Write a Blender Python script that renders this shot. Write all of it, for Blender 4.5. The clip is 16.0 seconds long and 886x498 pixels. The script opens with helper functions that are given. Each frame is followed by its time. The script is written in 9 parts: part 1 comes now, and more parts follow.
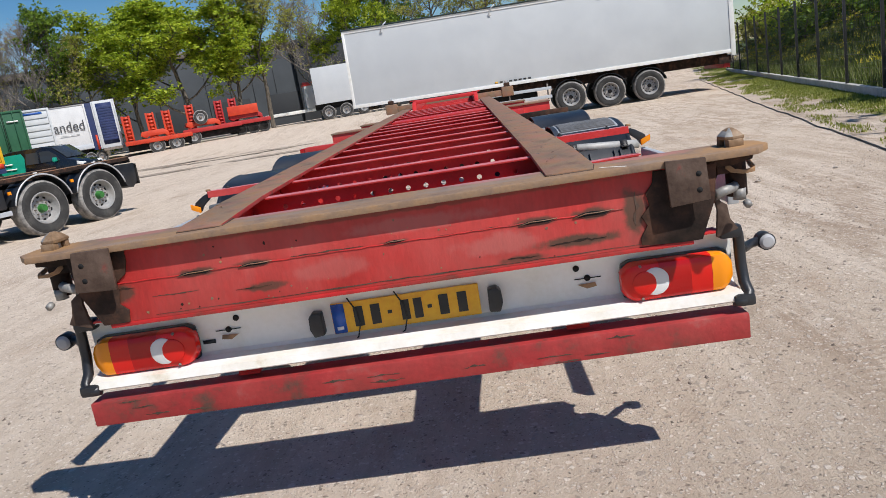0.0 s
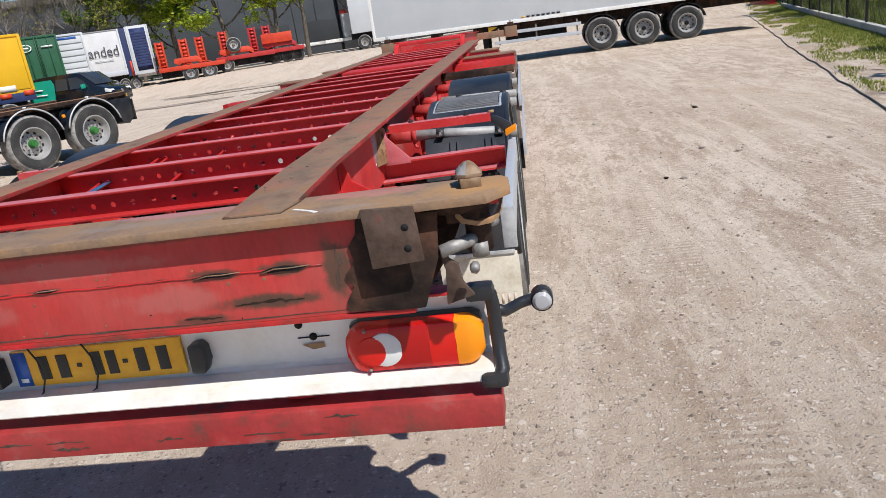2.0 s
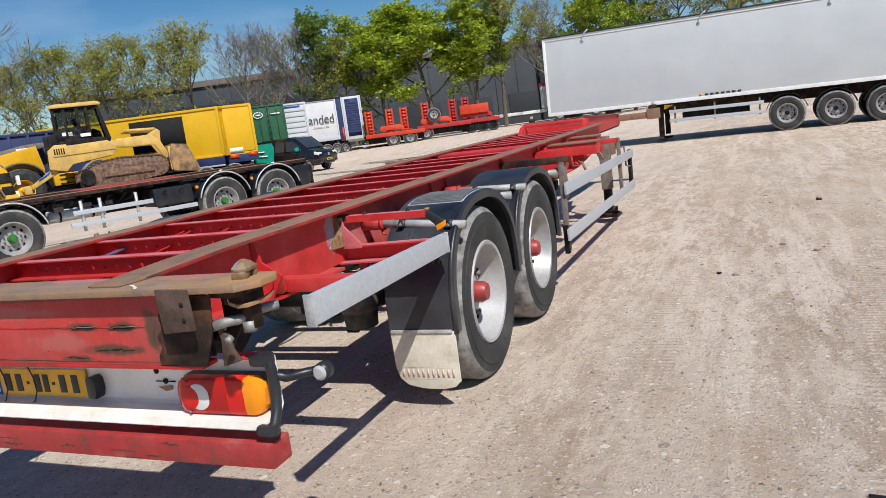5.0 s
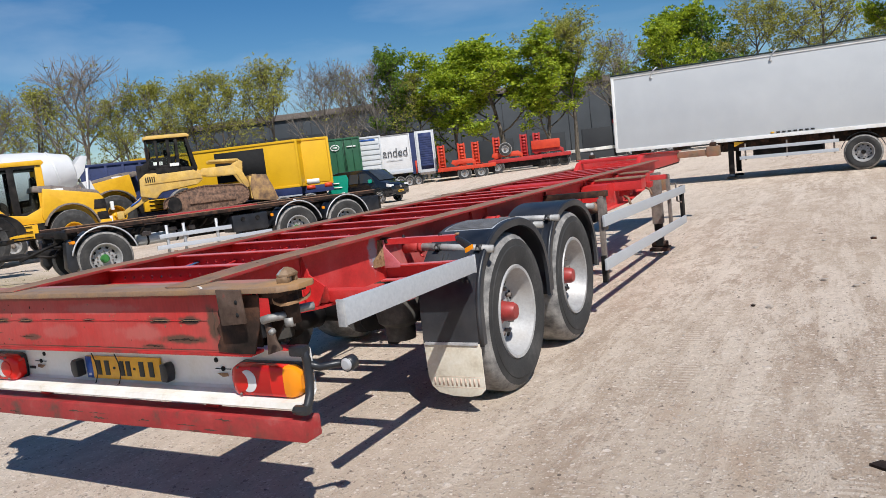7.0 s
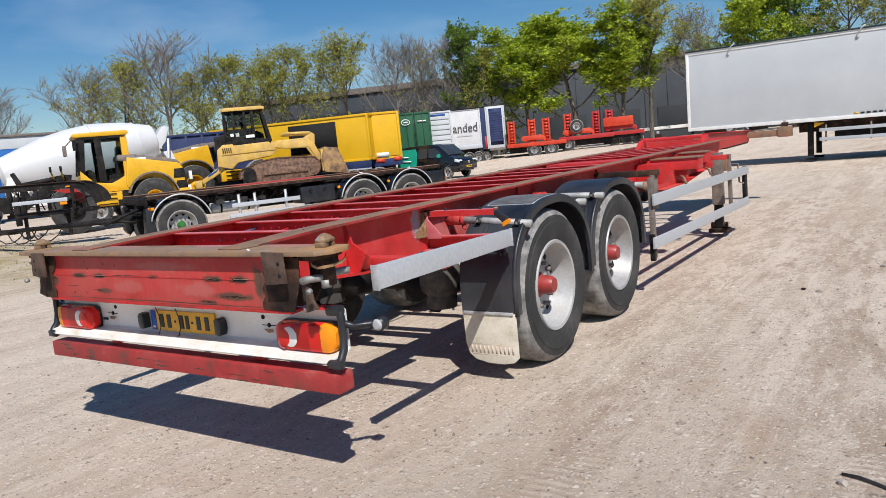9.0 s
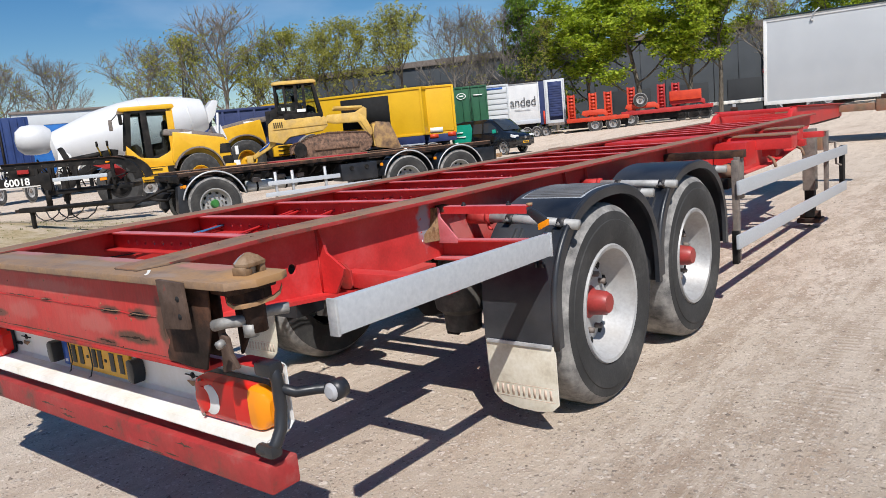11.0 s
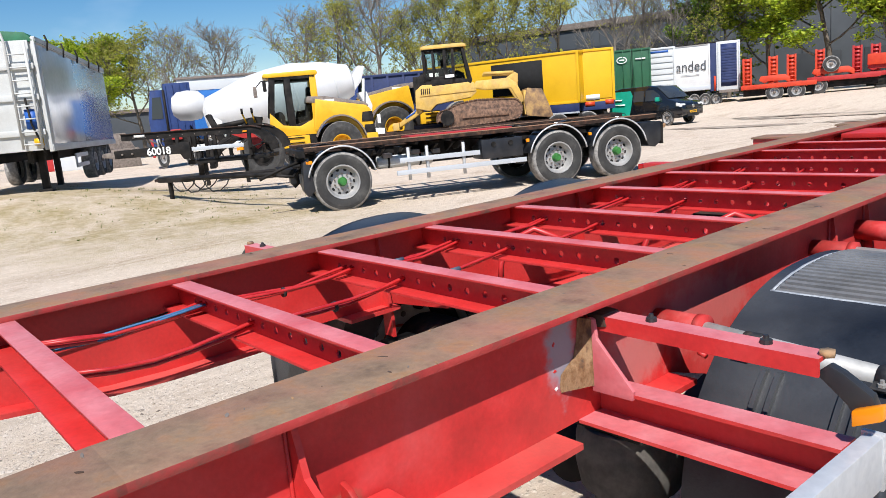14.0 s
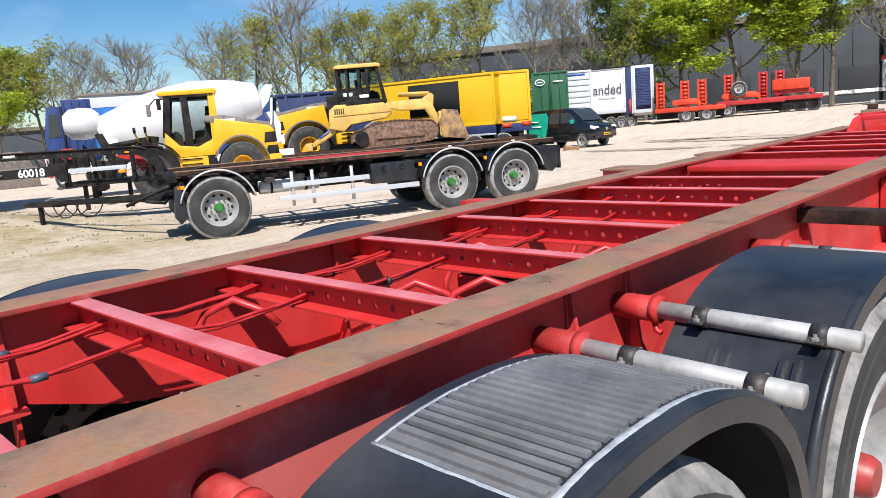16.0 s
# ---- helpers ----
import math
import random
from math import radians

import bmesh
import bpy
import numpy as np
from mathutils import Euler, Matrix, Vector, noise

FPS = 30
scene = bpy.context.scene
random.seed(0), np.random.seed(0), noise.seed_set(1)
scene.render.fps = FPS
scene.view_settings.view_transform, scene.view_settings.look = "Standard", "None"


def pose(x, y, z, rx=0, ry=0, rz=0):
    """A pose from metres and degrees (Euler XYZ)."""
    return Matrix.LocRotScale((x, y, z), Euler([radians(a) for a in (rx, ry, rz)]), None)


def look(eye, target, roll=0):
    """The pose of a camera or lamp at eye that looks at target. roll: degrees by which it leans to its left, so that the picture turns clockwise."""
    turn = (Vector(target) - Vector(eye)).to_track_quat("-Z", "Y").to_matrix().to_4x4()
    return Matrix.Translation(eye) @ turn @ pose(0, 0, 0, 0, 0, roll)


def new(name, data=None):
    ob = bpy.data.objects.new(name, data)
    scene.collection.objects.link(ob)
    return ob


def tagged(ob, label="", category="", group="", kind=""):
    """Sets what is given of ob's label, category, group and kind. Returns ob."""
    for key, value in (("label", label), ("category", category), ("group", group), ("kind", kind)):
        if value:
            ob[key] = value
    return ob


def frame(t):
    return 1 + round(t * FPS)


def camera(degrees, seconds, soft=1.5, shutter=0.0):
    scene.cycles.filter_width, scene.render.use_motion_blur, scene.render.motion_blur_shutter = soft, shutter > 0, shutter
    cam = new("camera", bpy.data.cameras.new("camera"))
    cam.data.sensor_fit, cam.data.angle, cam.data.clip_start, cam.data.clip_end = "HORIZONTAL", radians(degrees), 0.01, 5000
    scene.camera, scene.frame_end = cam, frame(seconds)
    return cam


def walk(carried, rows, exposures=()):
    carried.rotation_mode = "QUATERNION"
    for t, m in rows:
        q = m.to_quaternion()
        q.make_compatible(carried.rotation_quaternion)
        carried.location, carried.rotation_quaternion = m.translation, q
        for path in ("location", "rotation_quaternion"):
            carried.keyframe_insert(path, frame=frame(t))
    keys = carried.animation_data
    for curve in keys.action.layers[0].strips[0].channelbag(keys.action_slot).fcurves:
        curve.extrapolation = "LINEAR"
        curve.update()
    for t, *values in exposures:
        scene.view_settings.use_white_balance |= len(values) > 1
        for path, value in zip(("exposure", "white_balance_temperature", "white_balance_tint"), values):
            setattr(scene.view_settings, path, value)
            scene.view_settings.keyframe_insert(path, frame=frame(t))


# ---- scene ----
cam = camera(62.3, 16.0, soft=0.8)
PATH = [
    (0, (0.117, -2.114, 1.433), (-0.020, -0.163, 1.015), -9.40),
    (0.5, (0.348, -1.928, 1.421), (0.192, 0.019, 0.994), -8.80),
    (1, (0.598, -1.783, 1.462), (0.417, 0.159, 1.019), -8.70),
    (1.5, (0.843, -1.606, 1.456), (0.607, 0.299, 0.894), -8.49),
    (2, (1.078, -1.450, 1.486), (0.793, 0.444, 0.909), -8.59),
    (2.5, (1.379, -1.310, 1.487), (0.705, 0.493, 0.945), -8.90),
    (3, (1.647, -1.167, 1.463), (0.753, 0.542, 0.934), -8.71),
    (3.5, (1.874, -1.034, 1.467), (1.045, 0.703, 0.923), -8.21),
    (4, (2.065, -1.120, 1.502), (1.285, 0.636, 0.947), -7.90),
    (4.5, (2.237, -1.360, 1.499), (1.461, 0.428, 1.048), -7.71),
    (4.7, (2.304, -1.456, 1.509), (1.530, 0.346, 1.118), -7.61),
    (6.8, (2.774, -1.895, 1.484), (1.830, -0.145, 1.268), -6.62),
    (7, (2.800, -1.906, 1.483), (1.842, -0.164, 1.264), -6.62),
    (7.5, (2.908, -1.958, 1.490), (1.929, -0.230, 1.253), -6.32),
    (8, (2.974, -2.000, 1.490), (1.972, -0.287, 1.239), -6.02),
    (8.5, (2.994, -2.020, 1.490), (1.956, -0.331, 1.227), -5.63),
    (9, (3.052, -1.990, 1.467), (1.931, -0.355, 1.203), -5.63),
    (9.2, (3.062, -1.953, 1.464), (1.921, -0.332, 1.196), -5.33),
    (11.3, (2.418, -0.768, 1.443), (1.153, 0.742, 1.098), -5.44),
    (11.5, (2.309, -0.669, 1.440), (1.035, 0.825, 1.063), -5.34),
    (12, (2.091, -0.416, 1.493), (0.771, 1.031, 1.086), -5.35),
    (12.5, (1.808, -0.229, 1.535), (0.398, 1.129, 1.130), -5.46),
    (13, (1.591, -0.022, 1.571), (0.120, 1.274, 1.176), -5.37),
    (13.5, (1.488, 0.228, 1.592), (-0.027, 1.474, 1.207), -5.18),
    (14, (1.420, 0.492, 1.574), (-0.109, 1.727, 1.204), -5.08),
    (14.5, (1.348, 0.764, 1.580), (-0.144, 2.052, 1.240), -4.77),
    (15, (1.347, 1.045, 1.564), (-0.067, 2.422, 1.243), -4.46),
    (15.5, (1.427, 1.246, 1.561), (0.024, 2.633, 1.231), -4.46),
    (16, (1.448, 1.510, 1.560), (0.037, 2.887, 1.226), -4.56),
]
walk(cam, [(t, look(eye, target, roll)) for t, eye, target, roll in PATH],
     [(0, 0.01), (1.5, 0.08), (4.5, 0.03), (9, 0.05), (11.5, 0.12), (12.5, 0.28), (14, 0.42), (16, 0.50)])


# ---- sky and sun ----
SUN_AWAY = Vector((-0.60, 0.55, -1.0))          # where the sunlight travels to
world = bpy.data.worlds.new("sky")
scene.world = world
world.use_nodes = True
_w = world.node_tree
_w.nodes.clear()
_sky = _w.nodes.new("ShaderNodeTexSky")
_sky.sky_type = "NISHITA"
_sky.sun_disc = False
_sky.sun_elevation = math.atan2(1.0, math.hypot(0.60, 0.55))
_sky.sun_rotation = math.atan2(0.60, -0.55)
_sky.air_density, _sky.dust_density, _sky.ozone_density = 1.0, 0.15, 3.0
# thin streaks of high cloud
_co = _w.nodes.new("ShaderNodeTexCoord")
_mp = _w.nodes.new("ShaderNodeMapping")
_mp.inputs["Scale"].default_value = (1.2, 3.5, 9.0)
_mp.inputs["Rotation"].default_value = (0.2, 0.15, 0.5)
_nz = _w.nodes.new("ShaderNodeTexNoise")
_nz.inputs["Scale"].default_value = 1.3
_nz.inputs["Detail"].default_value = 6.0
_rp = _w.nodes.new("ShaderNodeValToRGB")
_rp.color_ramp.elements[0].position, _rp.color_ramp.elements[0].color = 0.50, (0, 0, 0, 1)
_rp.color_ramp.elements[1].position, _rp.color_ramp.elements[1].color = 0.80, (0.30, 0.30, 0.30, 1)
_mx = _w.nodes.new("ShaderNodeMix")
_mx.data_type = "RGBA"
_mx.inputs["B"].default_value = (9.0, 10.0, 11.5, 1)
_bg = _w.nodes.new("ShaderNodeBackground")
_bg.inputs["Strength"].default_value = 0.080
_ou = _w.nodes.new("ShaderNodeOutputWorld")
_w.links.new(_co.outputs["Generated"], _mp.inputs["Vector"])
_w.links.new(_mp.outputs["Vector"], _nz.inputs["Vector"])
_w.links.new(_nz.outputs["Fac"], _rp.inputs["Fac"])
_w.links.new(_rp.outputs["Color"], _mx.inputs["Factor"])
_hs = _w.nodes.new("ShaderNodeHueSaturation")
_hs.inputs["Saturation"].default_value = 1.38
_hs.inputs["Hue"].default_value = 0.503
_w.links.new(_sky.outputs["Color"], _hs.inputs["Color"])
_w.links.new(_hs.outputs["Color"], _mx.inputs["A"])
_w.links.new(_mx.outputs["Result"], _bg.inputs["Color"])
_w.links.new(_bg.outputs["Background"], _ou.inputs["Surface"])
sun = new("sun", bpy.data.lights.new("sun", "SUN"))
sun.data.energy, sun.data.angle, sun.data.color = 5.0, radians(0.53), (1.0, 0.972, 0.94)
sun.matrix_world = look((0, 0, 40), Vector((0, 0, 40)) + SUN_AWAY)
scene.view_settings.exposure = 0.0


# ---- materials ----
def stain(nt, where, colour, centre, radii, tint, amount, mirrored=True):
    """A ragged, soft-edged patch of another colour, alike on both sides of the trailer if mirrored."""
    sep, com = nt.nodes.new("ShaderNodeSeparateXYZ"), nt.nodes.new("ShaderNodeCombineXYZ")
    ab = nt.nodes.new("ShaderNodeMath")
    ab.operation = "ABSOLUTE"
    nt.links.new(where, sep.inputs[0])
    nt.links.new(sep.outputs["X"], ab.inputs[0])
    nt.links.new(ab.outputs[0] if mirrored else sep.outputs["X"], com.inputs["X"])
    nt.links.new(sep.outputs["Y"], com.inputs["Y"])
    nt.links.new(sep.outputs["Z"], com.inputs["Z"])
    off, div, far = (nt.nodes.new("ShaderNodeVectorMath") for _ in range(3))
    off.operation, div.operation, far.operation = "SUBTRACT", "DIVIDE", "LENGTH"
    off.inputs[1].default_value, div.inputs[1].default_value = centre, radii
    nt.links.new(com.outputs[0], off.inputs[0])
    nt.links.new(off.outputs[0], div.inputs[0])
    nt.links.new(div.outputs[0], far.inputs[0])
    nz = nt.nodes.new("ShaderNodeTexNoise")
    nz.inputs["Scale"].default_value, nz.inputs["Detail"].default_value, nz.inputs["Roughness"].default_value = 22.0, 6.0, 0.6
    nt.links.new(where, nz.inputs["Vector"])
    add = nt.nodes.new("ShaderNodeMath")
    add.operation = "MULTIPLY_ADD"
    add.inputs[1].default_value = 1.4
    nt.links.new(nz.outputs["Fac"], add.inputs[0])
    nt.links.new(far.outputs["Value"], add.inputs[2])
    rg = nt.nodes.new("ShaderNodeMapRange")
    rg.interpolation_type = "SMOOTHSTEP"
    rg.inputs["From Min"].default_value, rg.inputs["From Max"].default_value = 1.15, 1.75
    rg.inputs["To Min"].default_value, rg.inputs["To Max"].default_value = amount, 0.0
    nt.links.new(add.outputs[0], rg.inputs["Value"])
    mix = nt.nodes.new("ShaderNodeMix")
    mix.data_type = "RGBA"
    mix.inputs["B"].default_value = (*tint, 1)
    nt.links.new(rg.outputs["Result"], mix.inputs["Factor"])
    nt.links.new(colour, mix.inputs["A"])
    return mix.outputs["Result"]


def material(name, colours, scale=6.0, rough=0.5, metal=0.0, bump=0.0, bump_scale=60.0, spread=(0.35, 0.65), stretch=(1, 1, 1),
             rough_to=None, coat=0.0, spec=0.5, dust=None, dust_amount=0.0, stains=(), mirrored=True):
    """A painted or raw surface: two or three colours mingled by coarse and fine noise, in metres of the object's own space."""
    m = bpy.data.materials.new(name)
    m.use_nodes = True
    nt = m.node_tree
    bsdf = nt.nodes["Principled BSDF"]
    co = nt.nodes.new("ShaderNodeTexCoord")
    mp = nt.nodes.new("ShaderNodeMapping")
    mp.inputs["Scale"].default_value = stretch
    nt.links.new(co.outputs["Object"], mp.inputs["Vector"])
    n1 = nt.nodes.new("ShaderNodeTexNoise")
    n1.inputs["Scale"].default_value, n1.inputs["Detail"].default_value, n1.inputs["Roughness"].default_value = scale, 8.0, 0.65
    nt.links.new(mp.outputs["Vector"], n1.inputs["Vector"])
    ramp = nt.nodes.new("ShaderNodeValToRGB")
    while len(ramp.color_ramp.elements) < len(colours):
        ramp.color_ramp.elements.new(0.5)
    for k, (e, c) in enumerate(zip(ramp.color_ramp.elements, colours)):
        e.position = spread[0] + (spread[1] - spread[0]) * k / max(1, len(colours) - 1)
        e.color = (*c, 1)
    nt.links.new(n1.outputs["Fac"], ramp.inputs["Fac"])
    n2 = nt.nodes.new("ShaderNodeTexNoise")
    n2.inputs["Scale"].default_value, n2.inputs["Detail"].default_value = bump_scale, 5.0
    nt.links.new(mp.outputs["Vector"], n2.inputs["Vector"])
    mul = nt.nodes.new("ShaderNodeMix")
    mul.data_type, mul.blend_type = "RGBA", "OVERLAY"
    mul.inputs["Factor"].default_value = 0.22
    nt.links.new(ramp.outputs["Color"], mul.inputs["A"])
    nt.links.new(n2.outputs["Fac"], mul.inputs["B"])
    colour = mul.outputs["Result"]
    if dust:
        n3 = nt.nodes.new("ShaderNodeTexNoise")
        n3.inputs["Scale"].default_value, n3.inputs["Detail"].default_value = scale * 0.6, 7.0
        nt.links.new(co.outputs["Object"], n3.inputs["Vector"])
        r3 = nt.nodes.new("ShaderNodeMapRange")
        r3.inputs["From Min"].default_value, r3.inputs["From Max"].default_value = 0.42, 0.72
        r3.inputs["To Max"].default_value = dust_amount
        nt.links.new(n3.outputs["Fac"], r3.inputs["Value"])
        dm = nt.nodes.new("ShaderNodeMix")
        dm.data_type = "RGBA"
        dm.inputs["B"].default_value = (*dust, 1)
        nt.links.new(r3.outputs["Result"], dm.inputs["Factor"])
        nt.links.new(colour, dm.inputs["A"])
        colour = dm.outputs["Result"]
    for centre, radii, tint, amount in stains:
        colour = stain(nt, co.outputs["Object"], colour, centre, radii, tint, amount, mirrored)
    nt.links.new(colour, bsdf.inputs["Base Color"])
    rr = nt.nodes.new("ShaderNodeMapRange")
    rr.inputs["To Min"].default_value = rough
    rr.inputs["To Max"].default_value = rough if rough_to is None else rough_to
    nt.links.new(n1.outputs["Fac"], rr.inputs["Value"])
    nt.links.new(rr.outputs["Result"], bsdf.inputs["Roughness"])
    bsdf.inputs["Metallic"].default_value = metal
    bsdf.inputs["Coat Weight"].default_value = coat
    bsdf.inputs["Specular IOR Level"].default_value = spec
    if bump:
        b = nt.nodes.new("ShaderNodeBump")
        b.inputs["Strength"].default_value, b.inputs["Distance"].default_value = bump, 0.004
        nt.links.new(n2.outputs["Fac"], b.inputs["Height"])
        nt.links.new(b.outputs["Normal"], bsdf.inputs["Normal"])
    return m


def clear(name, colour, rough=0.03, alpha_mix=0.0, ior=1.45):
    m = bpy.data.materials.new(name)
    m.use_nodes = True
    b = m.node_tree.nodes["Principled BSDF"]
    b.inputs["Base Color"].default_value = (*colour, 1)
    b.inputs["Roughness"].default_value = rough
    b.inputs["Transmission Weight"].default_value = alpha_mix
    b.inputs["IOR"].default_value = ior
    return m


RED = material("red_paint", [(0.41, 0.017, 0.016), (0.535, 0.022, 0.021), (0.58, 0.042, 0.040)], 3.0, 0.36, bump=0.06, bump_scale=90, rough_to=0.6,
               spread=(0.3, 0.7), dust=(0.40, 0.09, 0.08), dust_amount=0.26)
RED_DUSTY = material("dusty_red_paint", [(0.41, 0.018, 0.018), (0.545, 0.025, 0.024), (0.58, 0.058, 0.056)], 4.0, 0.45, bump=0.12, bump_scale=80, rough_to=0.7,
                     spread=(0.3, 0.7), dust=(0.42, 0.17, 0.14), dust_amount=0.42)
PLATE = material("worn_plate", [(0.15, 0.096, 0.066), (0.215, 0.140, 0.094), (0.265, 0.168, 0.100), (0.30, 0.178, 0.092), (0.24, 0.155, 0.098)], 8.0, 0.5, bump=0.35, bump_scale=75, rough_to=0.75, spread=(0.3, 0.7),
                 stains=[((0.86, 0.05, 1.12), (0.17, 0.055, 0.1), (0.44, 0.17, 0.14), 0.65), ((0.36, 0.06, 1.12), (0.20, 0.045, 0.1), (0.42, 0.17, 0.18), 0.75), ((0.30, -0.02, 1.12), (0.30, 0.035, 0.1), (0.25, 0.20, 0.17), 0.5),
                         ((0.84, -0.085, 1.12), (0.09, 0.03, 0.1), (0.27, 0.205, 0.165), 0.6), ((1.15, 0.0, 1.12), (0.14, 0.11, 0.1), (0.38, 0.21, 0.085), 0.85), ((0.70, -0.035, 1.12), (0.07, 0.02, 0.1), (0.32, 0.19, 0.09), 0.8)])
RUSTED, WORN_PINK, DEEP = (0.085, 0.048, 0.030), (0.46, 0.15, 0.13), (0.040, 0.024, 0.018)
FACE_RED = material("knocked_red_paint", [(0.15, 0.040, 0.026), (0.42, 0.024, 0.020), (0.50, 0.030, 0.026), (0.50, 0.070, 0.060)], 5.0, 0.45, bump=0.3, bump_scale=60, rough_to=0.7, spread=(0.24, 0.74), stretch=(1.4, 1, 0.5),
                    dust=(0.45, 0.13, 0.11), dust_amount=0.45, mirrored=False,
                    stains=[((0.60, -0.075, 0.905), (0.17, 0.2, 0.026), RUSTED, 0.95), ((0.42, -0.075, 0.872), (0.10, 0.2, 0.014), RUSTED, 0.8), ((0.79, -0.075, 0.97), (0.05, 0.2, 0.09), RUSTED, 0.95), ((0.655, -0.075, 0.985), (0.09, 0.2, 0.022), RUSTED, 0.9),
                            ((0.48, -0.075, 0.985), (0.09, 0.2, 0.018), RUSTED, 0.85), ((0.02, -0.075, 0.985), (0.08, 0.2, 0.012), RUSTED, 0.7), ((-0.44, -0.075, 0.985), (0.09, 0.2, 0.018), RUSTED, 0.9), ((-0.64, -0.075, 0.985), (0.09, 0.2, 0.018), RUSTED, 0.85),
                            ((-0.42, -0.075, 0.905), (0.11, 0.2, 0.018), RUSTED, 0.85), ((-0.90, -0.075, 0.95), (0.07, 0.2, 0.05), RUSTED, 0.9), ((0.10, -0.075, 1.04), (0.30, 0.2, 0.03), WORN_PINK, 0.5), ((0.35, -0.075, 0.93), (0.16, 0.2, 0.04), WORN_PINK, 0.5),
                            ((-0.2, -0.075, 0.93), (0.16, 0.2, 0.04), WORN_PINK, 0.4), ((0.0, -0.075, 1.088), (0.95, 0.2, 0.012), RUSTED, 0.6), ((0.86, -0.075, 0.92), (0.06, 0.2, 0.08), DEEP, 0.9)])
WEB_RED = material("dusty_red_web_paint", [(0.41, 0.019, 0.018), (0.545, 0.027, 0.026), (0.58, 0.060, 0.058)], 4.0, 0.45, bump=0.12, bump_scale=80, rough_to=0.7, dust=(0.50, 0.10, 0.085), dust_amount=0.35,
                   stains=[((0.613, 1.375, 1.03), (0.06, 0.060, 0.12), (0.26, 0.265, 0.30), 0.95), ((0.613, 1.62, 0.93), (0.06, 0.16, 0.10), (0.52, 0.22, 0.20), 0.6), ((0.613, 1.95, 0.97), (0.06, 0.30, 0.12), (0.52, 0.17, 0.15), 0.55),
                           ((0.613, 0.78, 0.90), (0.06, 0.08, 0.05), (0.24, 0.12, 0.07), 0.7)])
RED_WORN = material("worn_red_paint", [(0.10, 0.035, 0.024), (0.50, 0.014, 0.015), (0.58, 0.018, 0.020), (0.50, 0.075, 0.065)], 5.0, 0.42, bump=0.25, bump_scale=70,
                    rough_to=0.7, spread=(0.31, 0.90), dust=(0.28, 0.04, 0.03), dust_amount=0.35)
BUMPER_RED = material("rubbed_red_paint", [(0.09, 0.045, 0.032), (0.30, 0.022, 0.022), (0.38, 0.026, 0.027), (0.36, 0.085, 0.075)], 6.0, 0.5, bump=0.3, rough_to=0.75, spread=(0.34, 0.68), dust=(0.22, 0.07, 0.05), dust_amount=0.4)
LOCK = material("worn_lock_steel", [(0.11, 0.062, 0.032), (0.21, 0.128, 0.068), (0.32, 0.22, 0.14)], 14.0, 0.5, bump=0.4, rough_to=0.7)
RUST = material("rusty_steel", [(0.095, 0.062, 0.042), (0.175, 0.112, 0.070), (0.215, 0.140, 0.088), (0.250, 0.135, 0.066), (0.185, 0.122, 0.082)], 9.0, 0.55, bump=0.4, bump_scale=90,
                rough_to=0.8, spread=(0.28, 0.72), dust=(0.42, 0.12, 0.09), dust_amount=0.34)
RUST_ORANGE = material("orange_rust", [(0.17, 0.10, 0.055), (0.36, 0.205, 0.098), (0.27, 0.18, 0.11)], 9.0, 0.6, bump=0.5, bump_scale=70, rough_to=0.85)
RUST_STREAK = material("streaked_orange_rust", [(0.070, 0.036, 0.020), (0.17, 0.085, 0.034), (0.26, 0.155, 0.078), (0.12, 0.060, 0.030)], 34.0, 0.7, bump=0.6, bump_scale=140, rough_to=0.9, stretch=(1, 1, 0.6))
RUST_DARK = material("dark_rusty_steel", [(0.014, 0.010, 0.008), (0.036, 0.022, 0.017), (0.095, 0.046, 0.029)], 7.0, 0.7, spec=0.2, bump=0.5, bump_scale=60, rough_to=0.85)
STEEL_GREY = material("weathered_steel", [(0.10, 0.08, 0.07), (0.17, 0.14, 0.12), (0.23, 0.19, 0.16)], 9.0, 0.55, bump=0.3, rough_to=0.75)
GALV = material("galvanised_steel", [(0.40, 0.41, 0.42), (0.52, 0.53, 0.54), (0.60, 0.60, 0.59)], 14.0, 0.42, metal=0.35, bump=0.1, rough_to=0.6)
ALU = material("aluminium", [(0.515, 0.54, 0.57), (0.53, 0.555, 0.585)], 2.0, 0.42, metal=0.3, bump=0.02, rough_to=0.52)
CHROME = material("bare_metal", [(0.55, 0.52, 0.47), (0.66, 0.62, 0.56)], 20.0, 0.25, metal=0.9, bump=0.2, rough_to=0.45)
WHITE = material("white_paint", [(0.72, 0.70, 0.64), (0.80, 0.80, 0.78), (0.83, 0.83, 0.82)], 3.0, 0.35, bump=0.05, rough_to=0.6, dust=(0.58, 0.49, 0.36), dust_amount=0.25)
WHITE_LIP = material("stained_white_paint", [(0.56, 0.47, 0.32), (0.74, 0.71, 0.63), (0.80, 0.79, 0.75)], 5.0, 0.4, bump=0.1, rough_to=0.65, spread=(0.25, 0.55),
                     dust=(0.34, 0.20, 0.09), dust_amount=0.35)
BOX_WHITE = material("white_panel", [(0.50, 0.52, 0.535), (0.56, 0.58, 0.59)], 0.7, 0.45, bump=0.03, rough_to=0.6)
PLASTIC = material("black_plastic", [(0.006, 0.007, 0.010), (0.014, 0.016, 0.021)], 5.0, 0.33, bump=0.12, bump_scale=160, rough_to=0.46, dust=(0.11, 0.105, 0.10), dust_amount=0.22)
